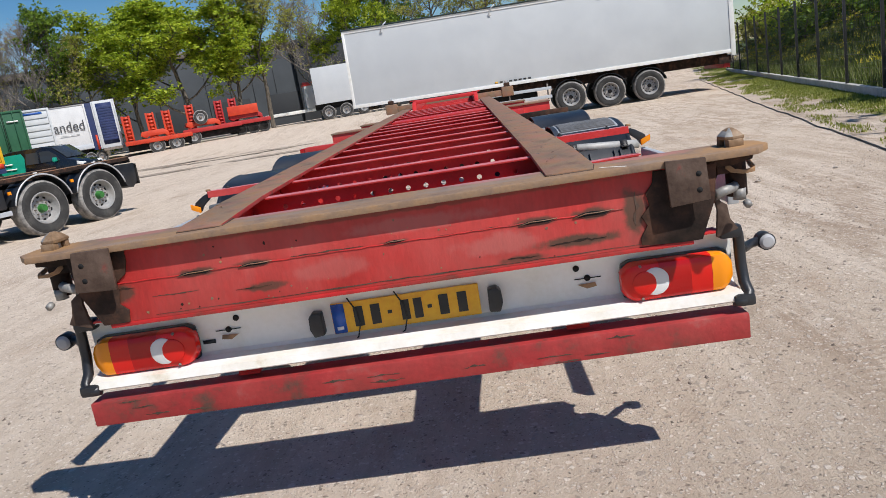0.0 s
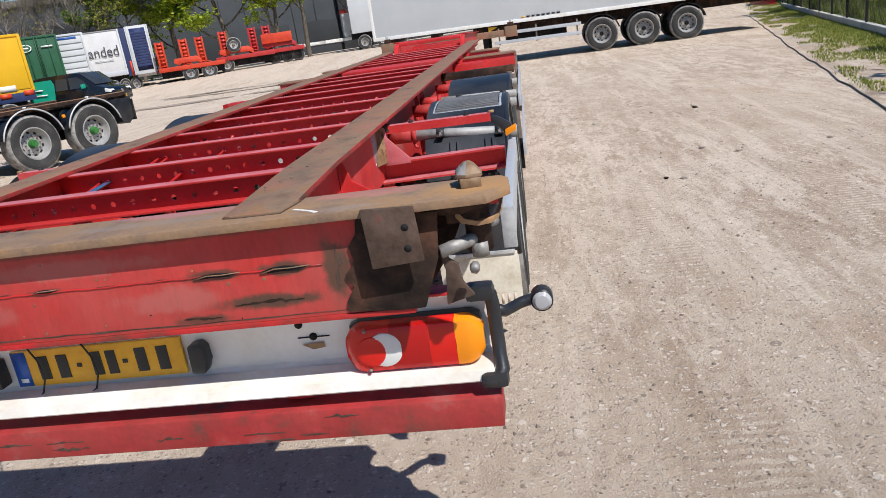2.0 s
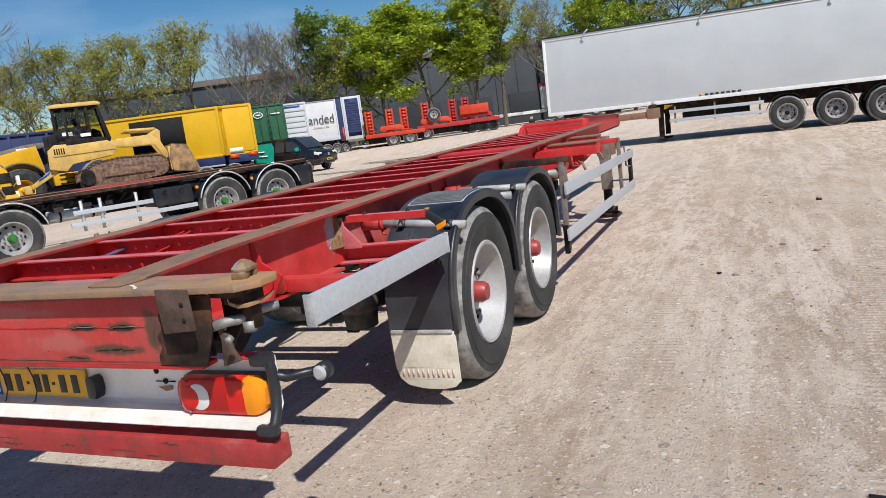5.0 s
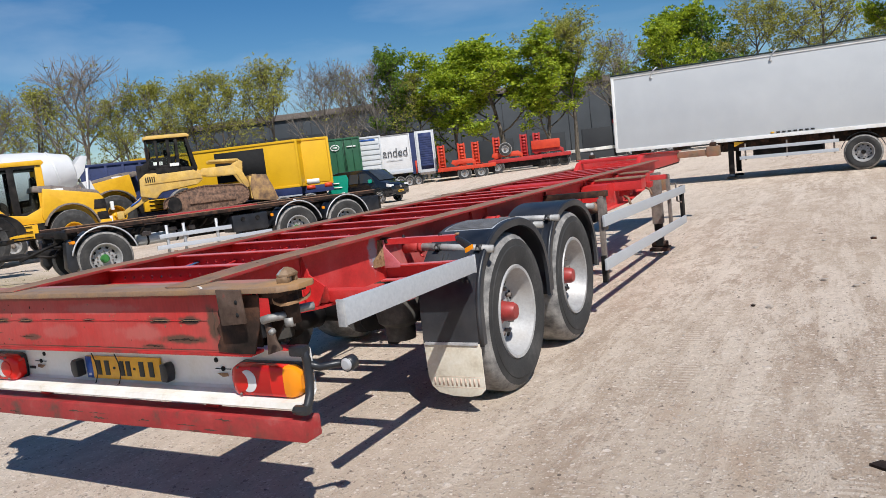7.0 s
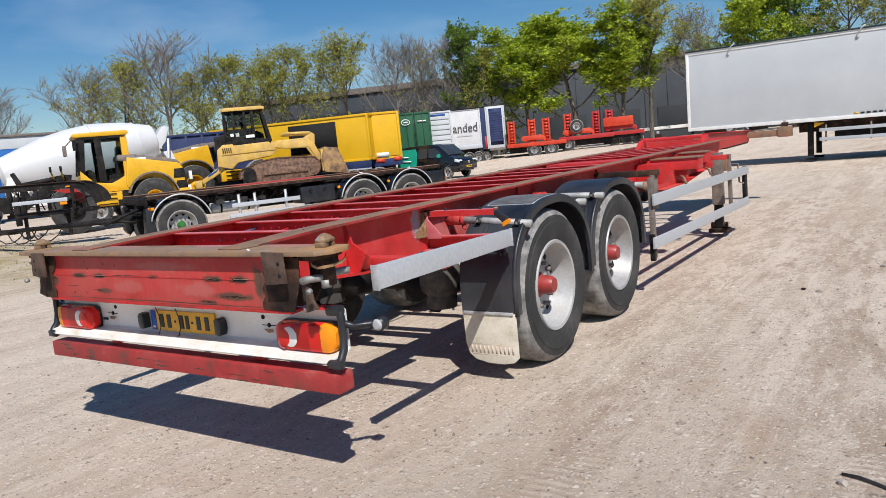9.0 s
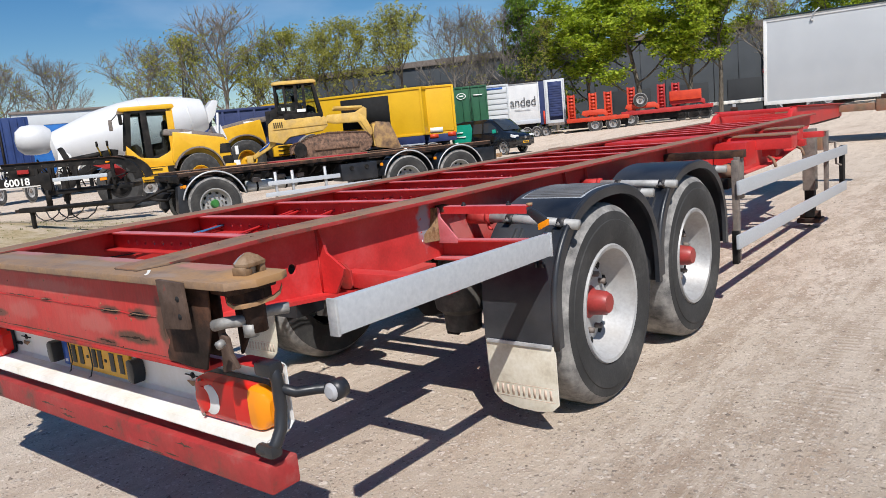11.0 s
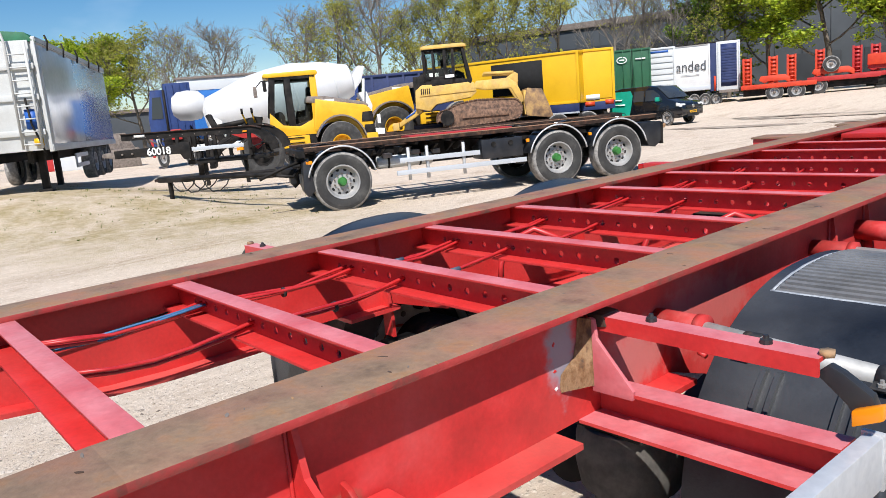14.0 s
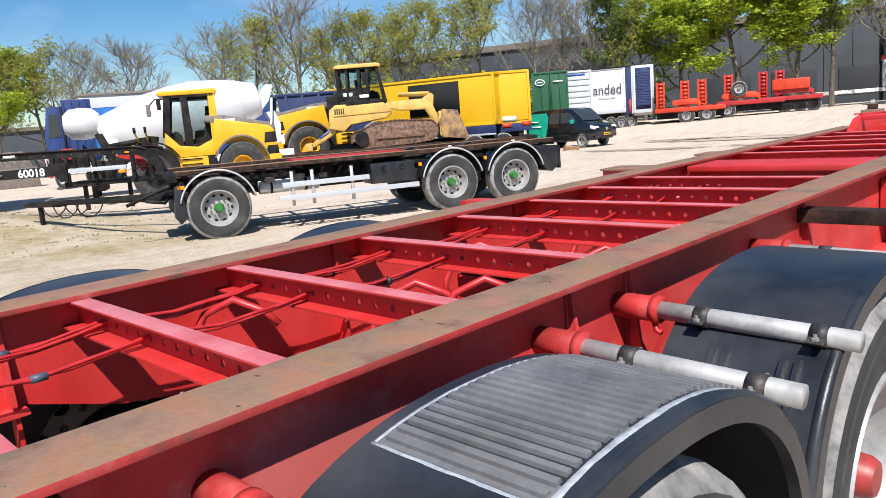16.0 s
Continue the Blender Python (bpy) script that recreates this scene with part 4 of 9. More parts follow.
        part("shaft", rod(bm_(), (s * 1.13, 0, 0.96), (s * 1.13, 0, 1.10), 0.032, 16), RUST_DARK, lock)
        part("handle", tube(bm_(), [(s * 1.040, -0.075, 0.985), (s * 1.075, -0.062, 0.993), (s * 1.105, -0.038, 0.994), (s * 1.128, -0.004, 0.994), (s * 1.130, 0.040, 1.004), (s * 1.152, 0.072, 1.006), (s * 1.164, 0.092, 1.004)], 0.0165, 8), CAST, lock, "dull cast metal handle")
        part("handle_clamp", rod(bm_(), (s * 1.13, -0.02, 0.950), (s * 1.13, -0.02, 0.985), 0.021, 14), CAST, lock)
        part("nut", rod(bm_(), (s * 1.12, -0.105, 0.955), (s * 1.12, -0.125, 0.950), 0.012, 6), CAST, lock)
    # raised seam along the face, torn slots and scrapes
    rr = random.Random(17)
    part("seam", tube(bm_(), [(-0.93 + 1.68 * k / 60, -0.0755, 0.984 + rr.uniform(-0.0016, 0.0016)) for k in range(61)], 0.0022, 6), RED_WORN, face, "chipped raised seam")
    r = random.Random(3)
    for x, z, w, h in ((-0.64, 0.985, 0.055, 0.006), (-0.44, 0.985, 0.05, 0.006), (0.02, 0.99, 0.03, 0.004), (0.48, 0.985, 0.055, 0.006), (0.655, 0.985, 0.058, 0.008)):
        part("torn_slot", prism(bm_(), [(x - w, z - h * 0.2), (x - w * 0.5, z + h * 0.7), (x, z + h), (x + w * 0.5, z + h * 0.6), (x + w, z + h * 0.1), (x + w * 0.6, z - h), (x - w * 0.2, z - h * 0.7), (x - w * 0.7, z - h)],
                                "xz", -0.0785, -0.0755), BLACK_HOLE, face, "dark torn slot")
        part("torn_edge", tube(bm_(), [(x - w * 1.1, -0.077, z - h), (x - w * 0.4, -0.082, z + h * 0.1 + r.uniform(0, .003)), (x + w * 0.3, -0.081, z + h * 0.2), (x + w * 1.15, -0.077, z + h * 0.4)], 0.0016, 5), RUST, face)
    for x, z, w, h, mat in ((0.60, 0.903, 0.09, 0.006, RUST_DARK), (0.42, 0.875, 0.05, 0.004, RUST_DARK), (-0.46, 0.905, 0.06, 0.005, RUST_DARK), (0.79, 0.98, 0.012, 0.055, BRACKET), (0.30, 0.985, 0.14, 0.003, BRACKET),
                            (-0.90, 0.965, 0.05, 0.005, RUST_DARK), (-0.72, 0.925, 0.08, 0.003, BRACKET), (-0.2, 0.99, 0.12, 0.003, BRACKET), (0.0, 0.863, 0.8, 0.003, BRACKET)):
        part("scrape", ragged(r, x, z, w, h, -0.0762, -0.0748), mat, face, "scraped rusty patch")
    for k in range(40):
        x, z = r.uniform(-0.92, 0.92), r.choice((r.uniform(0.86, 0.90), r.uniform(0.95, 1.07)))
        q = r.uniform(0.002, 0.005)
        part("chip", prism(bm_(), [(x + q * math.cos(a) * r.uniform(.6, 1.3), z + q * math.sin(a) * r.uniform(.6, 1.5)) for a in (0, .9, 1.9, 2.8, 3.8, 5.0)], "xz", -0.0760, -0.0748),
             r.choice((RUST, RUST_ORANGE, RUST_DARK)), face)
    part("sticker", prism(bm_(), [(0.772, -0.096), (0.762, -0.099), (0.745, -0.081), (0.722, -0.064), (0.700, -0.052), (0.692, -0.044), (0.706, -0.043), (0.730, -0.059), (0.746, -0.070), (0.768, -0.088)], "xy", 1.1195, 1.1206), WHITE_LIP, bolster, "scrap of white sticker")


def light_bar():
    b = bm_()
    # folded sheet: top lip, upright, sloping foot
    shell(b, [(0.02, 0.835), (0.075, 0.838), (0.082, 0.830), (0.084, 0.660), (0.070, 0.646), (-0.015, 0.632), (-0.021, 0.612)], "yz", -1.125, 1.125, 0.004)
    bar = part("light_bar", b, WHITE, trailer, "white sheet-metal light bar, yellowed at the ends")
    part("lip", shell(bm_(), [(0.066, 0.6505), (-0.0155, 0.6365), (-0.0255, 0.613), (-0.023, 0.609)], "yz", -1.123, 1.123, 0.003), WHITE_LIP, bar, "stained white lip")
    for s in (-1, 1):
        # rubber ends
        part("end_cap", tube(bm_(), [(s * 1.07, 0.035, 0.838), (s * 1.10, 0.033, 0.840), (s * 1.122, 0.033, 0.838), (s * 1.134, 0.034, 0.825), (s * 1.137, 0.037, 0.80), (s * 1.139, 0.036, 0.72), (s * 1.141, 0.022, 0.66),
                                     (s * 1.146, -0.002, 0.63), (s * 1.138, -0.016, 0.611), (s * 1.115, -0.018, 0.608), (s * 1.09, -0.018, 0.609)], 0.0185, 10), PLASTIC, bar, "black rubber corner")
        part("end_block", box(bm_(), min(s * 1.070, s * 1.146), max(s * 1.070, s * 1.146), 0.008, 0.062, 0.814, 0.858, 0.016), PLASTIC, bar)
        part("end_block", box(bm_(), min(s * 1.090, s * 1.160), max(s * 1.090, s * 1.160), -0.034, 0.010, 0.590, 0.632, 0.015), PLASTIC, bar)
        part("red_end", box(bm_(), min(s * 0.97, s * 1.07), max(s * 0.97, s * 1.07), 0.012, 0.075, 0.8395, 0.848, 0.003), RED, bar)
        lamp = part("tail_lamp", prism(bm_(), [(s * u, v) for u, v in ((0.748, 0.652), (0.775, 0.640), (1.076, 0.640), (1.099, 0.652), (1.105, 0.71), (1.099, 0.768), (1.076, 0.778), (0.775, 0.778), (0.748, 0.766), (0.742, 0.71))], "xz", 0.052, 0.080, 0.004), PLASTIC, trailer, "rounded tail lamp with red and amber lenses")

        def lens(name, x0, x1, mat):
            """A stretch of the bulging lamp glass, which is rounded off towards both ends of the lamp."""
            b = bm_()
            rings = []
            n = max(4, int((x1 - x0) / 0.008))
            for k in range(n + 1):
                x = x0 + (x1 - x0) * k / n
                d = max(0.0, 1 - min(x - 0.738, 1.107 - x) / 0.050)
                h, y = 0.066 * math.sqrt(max(0.12, 1 - 0.80 * d * d)), 0.022 * d * d
                rings.append([b.verts.new((s * x, y + u, 0.709 + h * v)) for u, v in ((0.062 - y, -1.0), (0.020, -0.99), (0.008, -0.90), (0.002, -0.62), (0.0, 0.0), (0.002, 0.62), (0.008, 0.90), (0.020, 0.99), (0.062 - y, 1.0))])
            for A, B in zip(rings, rings[1:]):
                for q in range(8):
                    b.faces.new((A[q], A[q + 1], B[q + 1], B[q]))
            b.faces.new(rings[0]), b.faces.new(rings[-1][::-1])
            bmesh.ops.recalc_face_normals(b, faces=b.faces[:])
            ob = part(name, b, mat, lamp)
            ob.data.polygons.foreach_set("use_smooth", [len(p.vertices) == 4 for p in ob.data.polygons])
        lens("stop_lens", 0.739, 0.862, LENS_RED_LIT)
        lens("fog_lens", 0.862, 0.965, LENS_RED)
        lens("brake_lens", 0.965, 1.034, LENS_RED_LIT)
        lens("indicator_lens", 1.034, 1.106, LENS_AMBER)
        for x in (0.862, 0.965, 1.034):
            part("lens_joint", tube(bm_(), [(s * x, 0.021, 0.645), (s * x, 0.004, 0.668), (s * x, 0.0005, 0.709), (s * x, 0.004, 0.750), (s * x, 0.021, 0.773)], 0.0013, 5), LENS_RED, lamp)
        part("reverse_lens", turned(bm_(), [(0.0, 0.0), (0.040, 0.001), (0.047, 0.004), (0.048, 0.012)], Matrix.Translation((s * 0.846, -0.003, 0.710)) @ Matrix.Rotation(radians(-90), 4, "X"), 28), LENS_WHITE, lamp, "round clear reversing lens")
        part("lens_edge", turned(bm_(), [(0.0, 0.0), (0.034, 0.0008), (0.041, 0.003), (0.042, 0.010)], Matrix.Translation((s * 0.812, -0.0045, 0.708)) @ Matrix.Rotation(radians(-90), 4, "X"), 24), LENS_RED_LIT, lamp)
        for z in (0.655, 0.768):
            part("screw", rod(bm_(), (s * 0.80, -0.003, z), (s * 0.80, 0.004, z), 0.005, 8), STEEL_GREY, lamp)
        # number plate lamps
        b = bm_()
        prism(b, [(s * 0.288, 0.672), (s * 0.326, 0.668), (s * 0.338, 0.70), (s * 0.336, 0.742), (s * 0.322, 0.758), (s * 0.290, 0.753)], "xz", 0.034, 0.082, 0.008)
        part("plate_lamp", b, PLASTIC, bar, "black number plate lamp")
        for x, z in ((0.635, 0.762), (0.60, 0.80)):
            part("hole", rod(bm_(), (s * x, 0.079, z - 0.03), (s * x, 0.083, z - 0.03), 0.011, 14), BLACK_HOLE, bar)
        part("slot", box(bm_(), s * 0.636 - 0.045, s * 0.636 + 0.045, 0.0785, 0.083, 0.730, 0.7325), BLACK_HOLE, bar)
        part("rust_run", prism(bm_(), [(s * 0.60, 0.712), (s * 0.66, 0.715), (s * 0.665, 0.700), (s * 0.63, 0.695)], "xz", 0.0775, 0.0785), RUST_ORANGE, bar)
        # side marker on a rubber arm
        arm = part("marker_lamp", tube(bm_(), [(s * 1.14, 0.04, 0.78), (s * 1.165, 0.075, 0.758), (s * 1.205, 0.125, 0.757), (s * 1.25, 0.15, 0.758)], 0.016, 8), PLASTIC, trailer, "black rubber arm with a round marker lamp")
        part("lamp_body", rod(bm_(), (s * 1.262, 0.122, 0.757), (s * 1.262, 0.168, 0.757), 0.030, 16), PLASTIC, arm)
        part("lens", turned(bm_(), [(0.0, 0.0), (0.018, 0.002), (0.026, 0.010), (0.027, 0.02)], Matrix.Translation((s * 1.262, 0.110, 0.757)) @ Matrix.Rotation(radians(-90), 4, "X"), 18), LENS_GREY, arm)
    part("label_plate", box(bm_(), -0.735, -0.69, 0.078, 0.0825, 0.690, 0.703), INK, bar)
    # number plate; its characters are plain bars
    plate = part("number_plate", box(bm_(), -0.26, 0.26, 0.066, 0.078, 0.662, 0.772, 0.003), PLATE_YELLOW, trailer, "yellow number plate with a blue band at one end")
    part("band", box(bm_(), -0.258, -0.213, 0.0645, 0.0665, 0.664, 0.770), PLATE_BLUE, plate)
    part("band_mark", box(bm_(), -0.247, -0.224, 0.0635, 0.0648, 0.676, 0.688), WHITE, plate)
    for x, w in ((-0.165, 0.022), (-0.105, 0.022), (-0.055, 0.010), (0.0, 0.020), (0.045, 0.020), (0.085, 0.010), (0.135, 0.022), (0.20, 0.022)):
        tall = 0.036 if w > 0.015 else 0.006
        part("character_bar", box(bm_(), x - w * 0.75, x + w * 0.75, 0.0635, 0.0665, 0.717 - tall, 0.717 + tall, 0.001), INK, plate)
    for x, dz in ((-0.175, -0.02), (-0.01, 0.04)):
        part("cable_tie", tube(bm_(), [(x - 0.02, 0.058, 0.79), (x + 0.004, 0.055, 0.745), (x + 0.012, 0.052, 0.69), (x, 0.045, 0.65), (x - 0.03, 0.03, 0.625 + dz * 0.2)], 0.0028, 5), INK, plate, "black cable tie")


def bumper():
    b = box(bm_(), -1.135, 1.135, -0.03, 0.075, 0.478, 0.566, 0.008)
    bar = part("bumper", b, BUMPER_RED, trailer, "scraped red underrun bar")
    for s in (-1, 1):
        part("bracket", prism(bm_(), [(0.03, 0.572), (0.072, 0.572), (0.15, 0.62), (0.20, 0.70), (0.20, 0.86), (0.14, 0.86), (0.14, 0.70), (0.098, 0.635)], "yz", s * 0.58 - 0.04, s * 0.58 + 0.04, 0.004), RED, bar)
    r = random.Random(11)
    for k in range(12):
        x, z = r.uniform(-1.05, 1.05), r.uniform(0.485, 0.558)
        part("scrape", ragged(r, x, z, r.uniform(0.02, 0.06), r.uniform(0.002, 0.006), -0.0312, -0.0295), BRACKET, bar)


def side_arms():
    for s in (-1, 1):
        # square arm that carries the aluminium rail
        arm = part("rail_arm", box(bm_(), min(s * 0.62, s * 1.165), max(s * 0.62, s * 1.165), 0.81, 0.89, 0.858, 0.922, 0.010), RED_DUSTY, trailer)
        part("arm_bracket", prism(bm_(), [(s * 0.63, 0.975), (s * 0.655, 0.968), (s * 0.70, 0.935), (s * 0.705, 0.875), (s * 0.69, 0.86), (s * 0.63, 0.855)], "xz", 0.788, 0.80, 0.003), RED_WORN, arm, "rusty weld bracket")
        part("rail_brace", rod(bm_(), (s * 1.10, 0.80, 0.92), (s * 1.18, 0.80, 0.92), 0.03, 12), RED, arm)
        b = bm_()
        prism(b, [(0.232, 0.886), (1.49, 0.871), (1.49, 0.967), (0.232, 0.994)], "yz", s * 1.193 - 0.014, s * 1.193 + 0.016, 0.003)
        rail = part("side_rail", b, ALU, trailer, "plain aluminium side rail")
        part("end_cap", prism(bm_(), [(0.222, 0.882), (0.234, 0.882), (0.234, 0.998), (0.222, 0.998)], "yz", s * 1.193 - 0.019, s * 1.193 + 0.019, 0.003), GALV, rail)
        part("end_cap", prism(bm_(), [(1.488, 0.867), (1.50, 0.867), (1.50, 0.971), (1.488, 0.971)], "yz", s * 1.193 - 0.019, s * 1.193 + 0.019, 0.003), GALV, rail)
        # channel and angle above it
        b = bm_()
        x0, x1 = min(s * 0.613, s * 1.16), max(s * 0.613, s * 1.16)
        prism(b, [(1.506, 0.845), (1.506, 0.934), (1.446, 0.934), (1.446, 0.926), (1.50, 0.926), (1.50, 0.853), (1.42, 0.853), (1.42, 0.845)], "yz", x0, x1)
        for v in b.verts:
            v.co.z += 0.02 * (abs(v.co.x) - 0.613)
        # upward faces of the channel get the paler red
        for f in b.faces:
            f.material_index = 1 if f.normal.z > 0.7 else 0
        part("channel_arm", b, [RED_DUSTY, RED_PALE], trailer)
        b = bm_()
        prism(b, [(1.462, 1.058), (1.462, 1.092), (1.512, 1.092), (1.512, 1.084), (1.468, 1.084), (1.468, 1.058)], "yz", min(s * 0.635, s * 1.115), max(s * 0.635, s * 1.115))
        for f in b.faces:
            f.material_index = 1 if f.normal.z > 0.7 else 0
        up = part("lamp_arm", b, [RED_DUSTY, RED_PALE], trailer, "red angle-iron arm with black bolts")
        for x in (0.765, 1.01):
            part("bolt", turned(bm_(), [(0.012, 0.0), (0.011, 0.008), (0.006, 0.010), (0.005, 0.016), (0.0, 0.017)], Matrix.Translation((s * x, 1.49, 1.092)), 10), HOSE_BLACK, up)
        part("gusset", prism(bm_(), [(s * 0.640, 1.092), (s * 0.652, 1.088), (s * 0.657, 1.045), (s * 0.748, 0.945), (s * 0.745, 0.924), (s * 0.640, 0.922)], "xz", 1.440, 1.450, 0.002), RED_PALE, up, "pale red gusset")
        b = bm_()
        edge = [(0.936, 1.364), (0.950, 1.362), (0.975, 1.366), (0.990, 1.388), (1.002, 1.410), (1.040, 1.424), (1.090, 1.430)]
        near = [b.verts.new((s * 0.615, y, z)) for z, y in edge]
        far = [b.verts.new((s * 0.646, 1.438, z)) for z, y in edge]
        for k in range(len(edge) - 1):
            b.faces.new((near[k], near[k + 1], far[k + 1], far[k]))
        back = bmesh.ops.extrude_face_region(b, geom=b.faces[:])
        bmesh.ops.translate(b, vec=(0, 0.010, 0), verts=[v for v in back["geom"] if isinstance(v, bmesh.types.BMVert)])
        bmesh.ops.recalc_face_normals(b, faces=b.faces[:])
        part("weld_plate", b, RUST_STREAK, up, "flaking rusty weld plate")
        for e in (0.95, 0.99, 1.05):
            part("paint_fleck", prism(bm_(), jagged([(1.345, e), (1.352, e + 0.004), (1.356, e), (1.350, e - 0.005)], int(e * 100), 0.002), "yz", min(s * 0.6125, s * 0.6138), max(s * 0.6125, s * 0.6138)), WHITE if e < 0.96 else RED, up)
        part("arm_end", prism(bm_(), jagged([(s * 0.618, 1.098), (s * 0.662, 1.096), (s * 0.668, 1.072), (s * 0.63, 1.06)], 80 + s, 0.003), "xz", 1.458, 1.516, 0.002), BRACKET, up, "rusty end of the arm")
        part("lamp_bracket", prism(bm_(), [(s * 1.104, 1.060), (s * 1.126, 1.080), (s * 1.150, 1.070), (s * 1.196, 1.040), (s * 1.208, 1.010), (s * 1.174, 0.988), (s * 1.156, 1.016), (s * 1.128, 1.040)], "xz", 1.474, 1.496, 0.004), PLASTIC, up, "black rubber lamp bracket")
        part("bracket_bolt", rod(bm_(), (s * 1.118, 1.49, 1.09), (s * 1.118, 1.49, 1.101), 0.014, 6), RUST_ORANGE, up)
        part("amber_marker", prism(bm_(), [(s * 1.170, 1.014), (s * 1.219, 1.036), (s * 1.219, 1.008), (s * 1.171, 0.985)], "xz", 1.456, 1.476, 0.004), LENS_AMBER, up, "amber side marker lamp")


def mud_outline(cy, n):
    """The side line of a mudguard, from its rear foot over the top to its front foot."""
    out = []
    for k in range(37):
        a = math.pi * (1 - k / 36)
        c, d = math.cos(a), math.sin(a)
        out.append((cy + 0.605 * math.copysign(abs(c) ** 0.86, c), 0.56 + 0.526 * max(d, 0.0) ** 0.86))
    return ([(cy - 0.605, 0.43)] if n == 0 else [(cy - 0.605, 0.50)]) + out + [(cy + 0.605, 0.47)]


def over(line, y0, y1, lift, n=12):
    """Points on a mudguard's skin between two places along the trailer."""
    top = [p for p in line if p[1] > 0.72]
    got = []
    for k in range(n + 1):
        y = y0 + (y1 - y0) * k / n
        for (a, za), (b, zb) in zip(top, top[1:]):
            if a <= y <= b:
                z = za + (zb - za) * (y - a) / (b - a)
                d = Vector((b - a, zb - za)).normalized()
                got.append((y - d.y * lift, z + d.x * lift))
                break
    return got


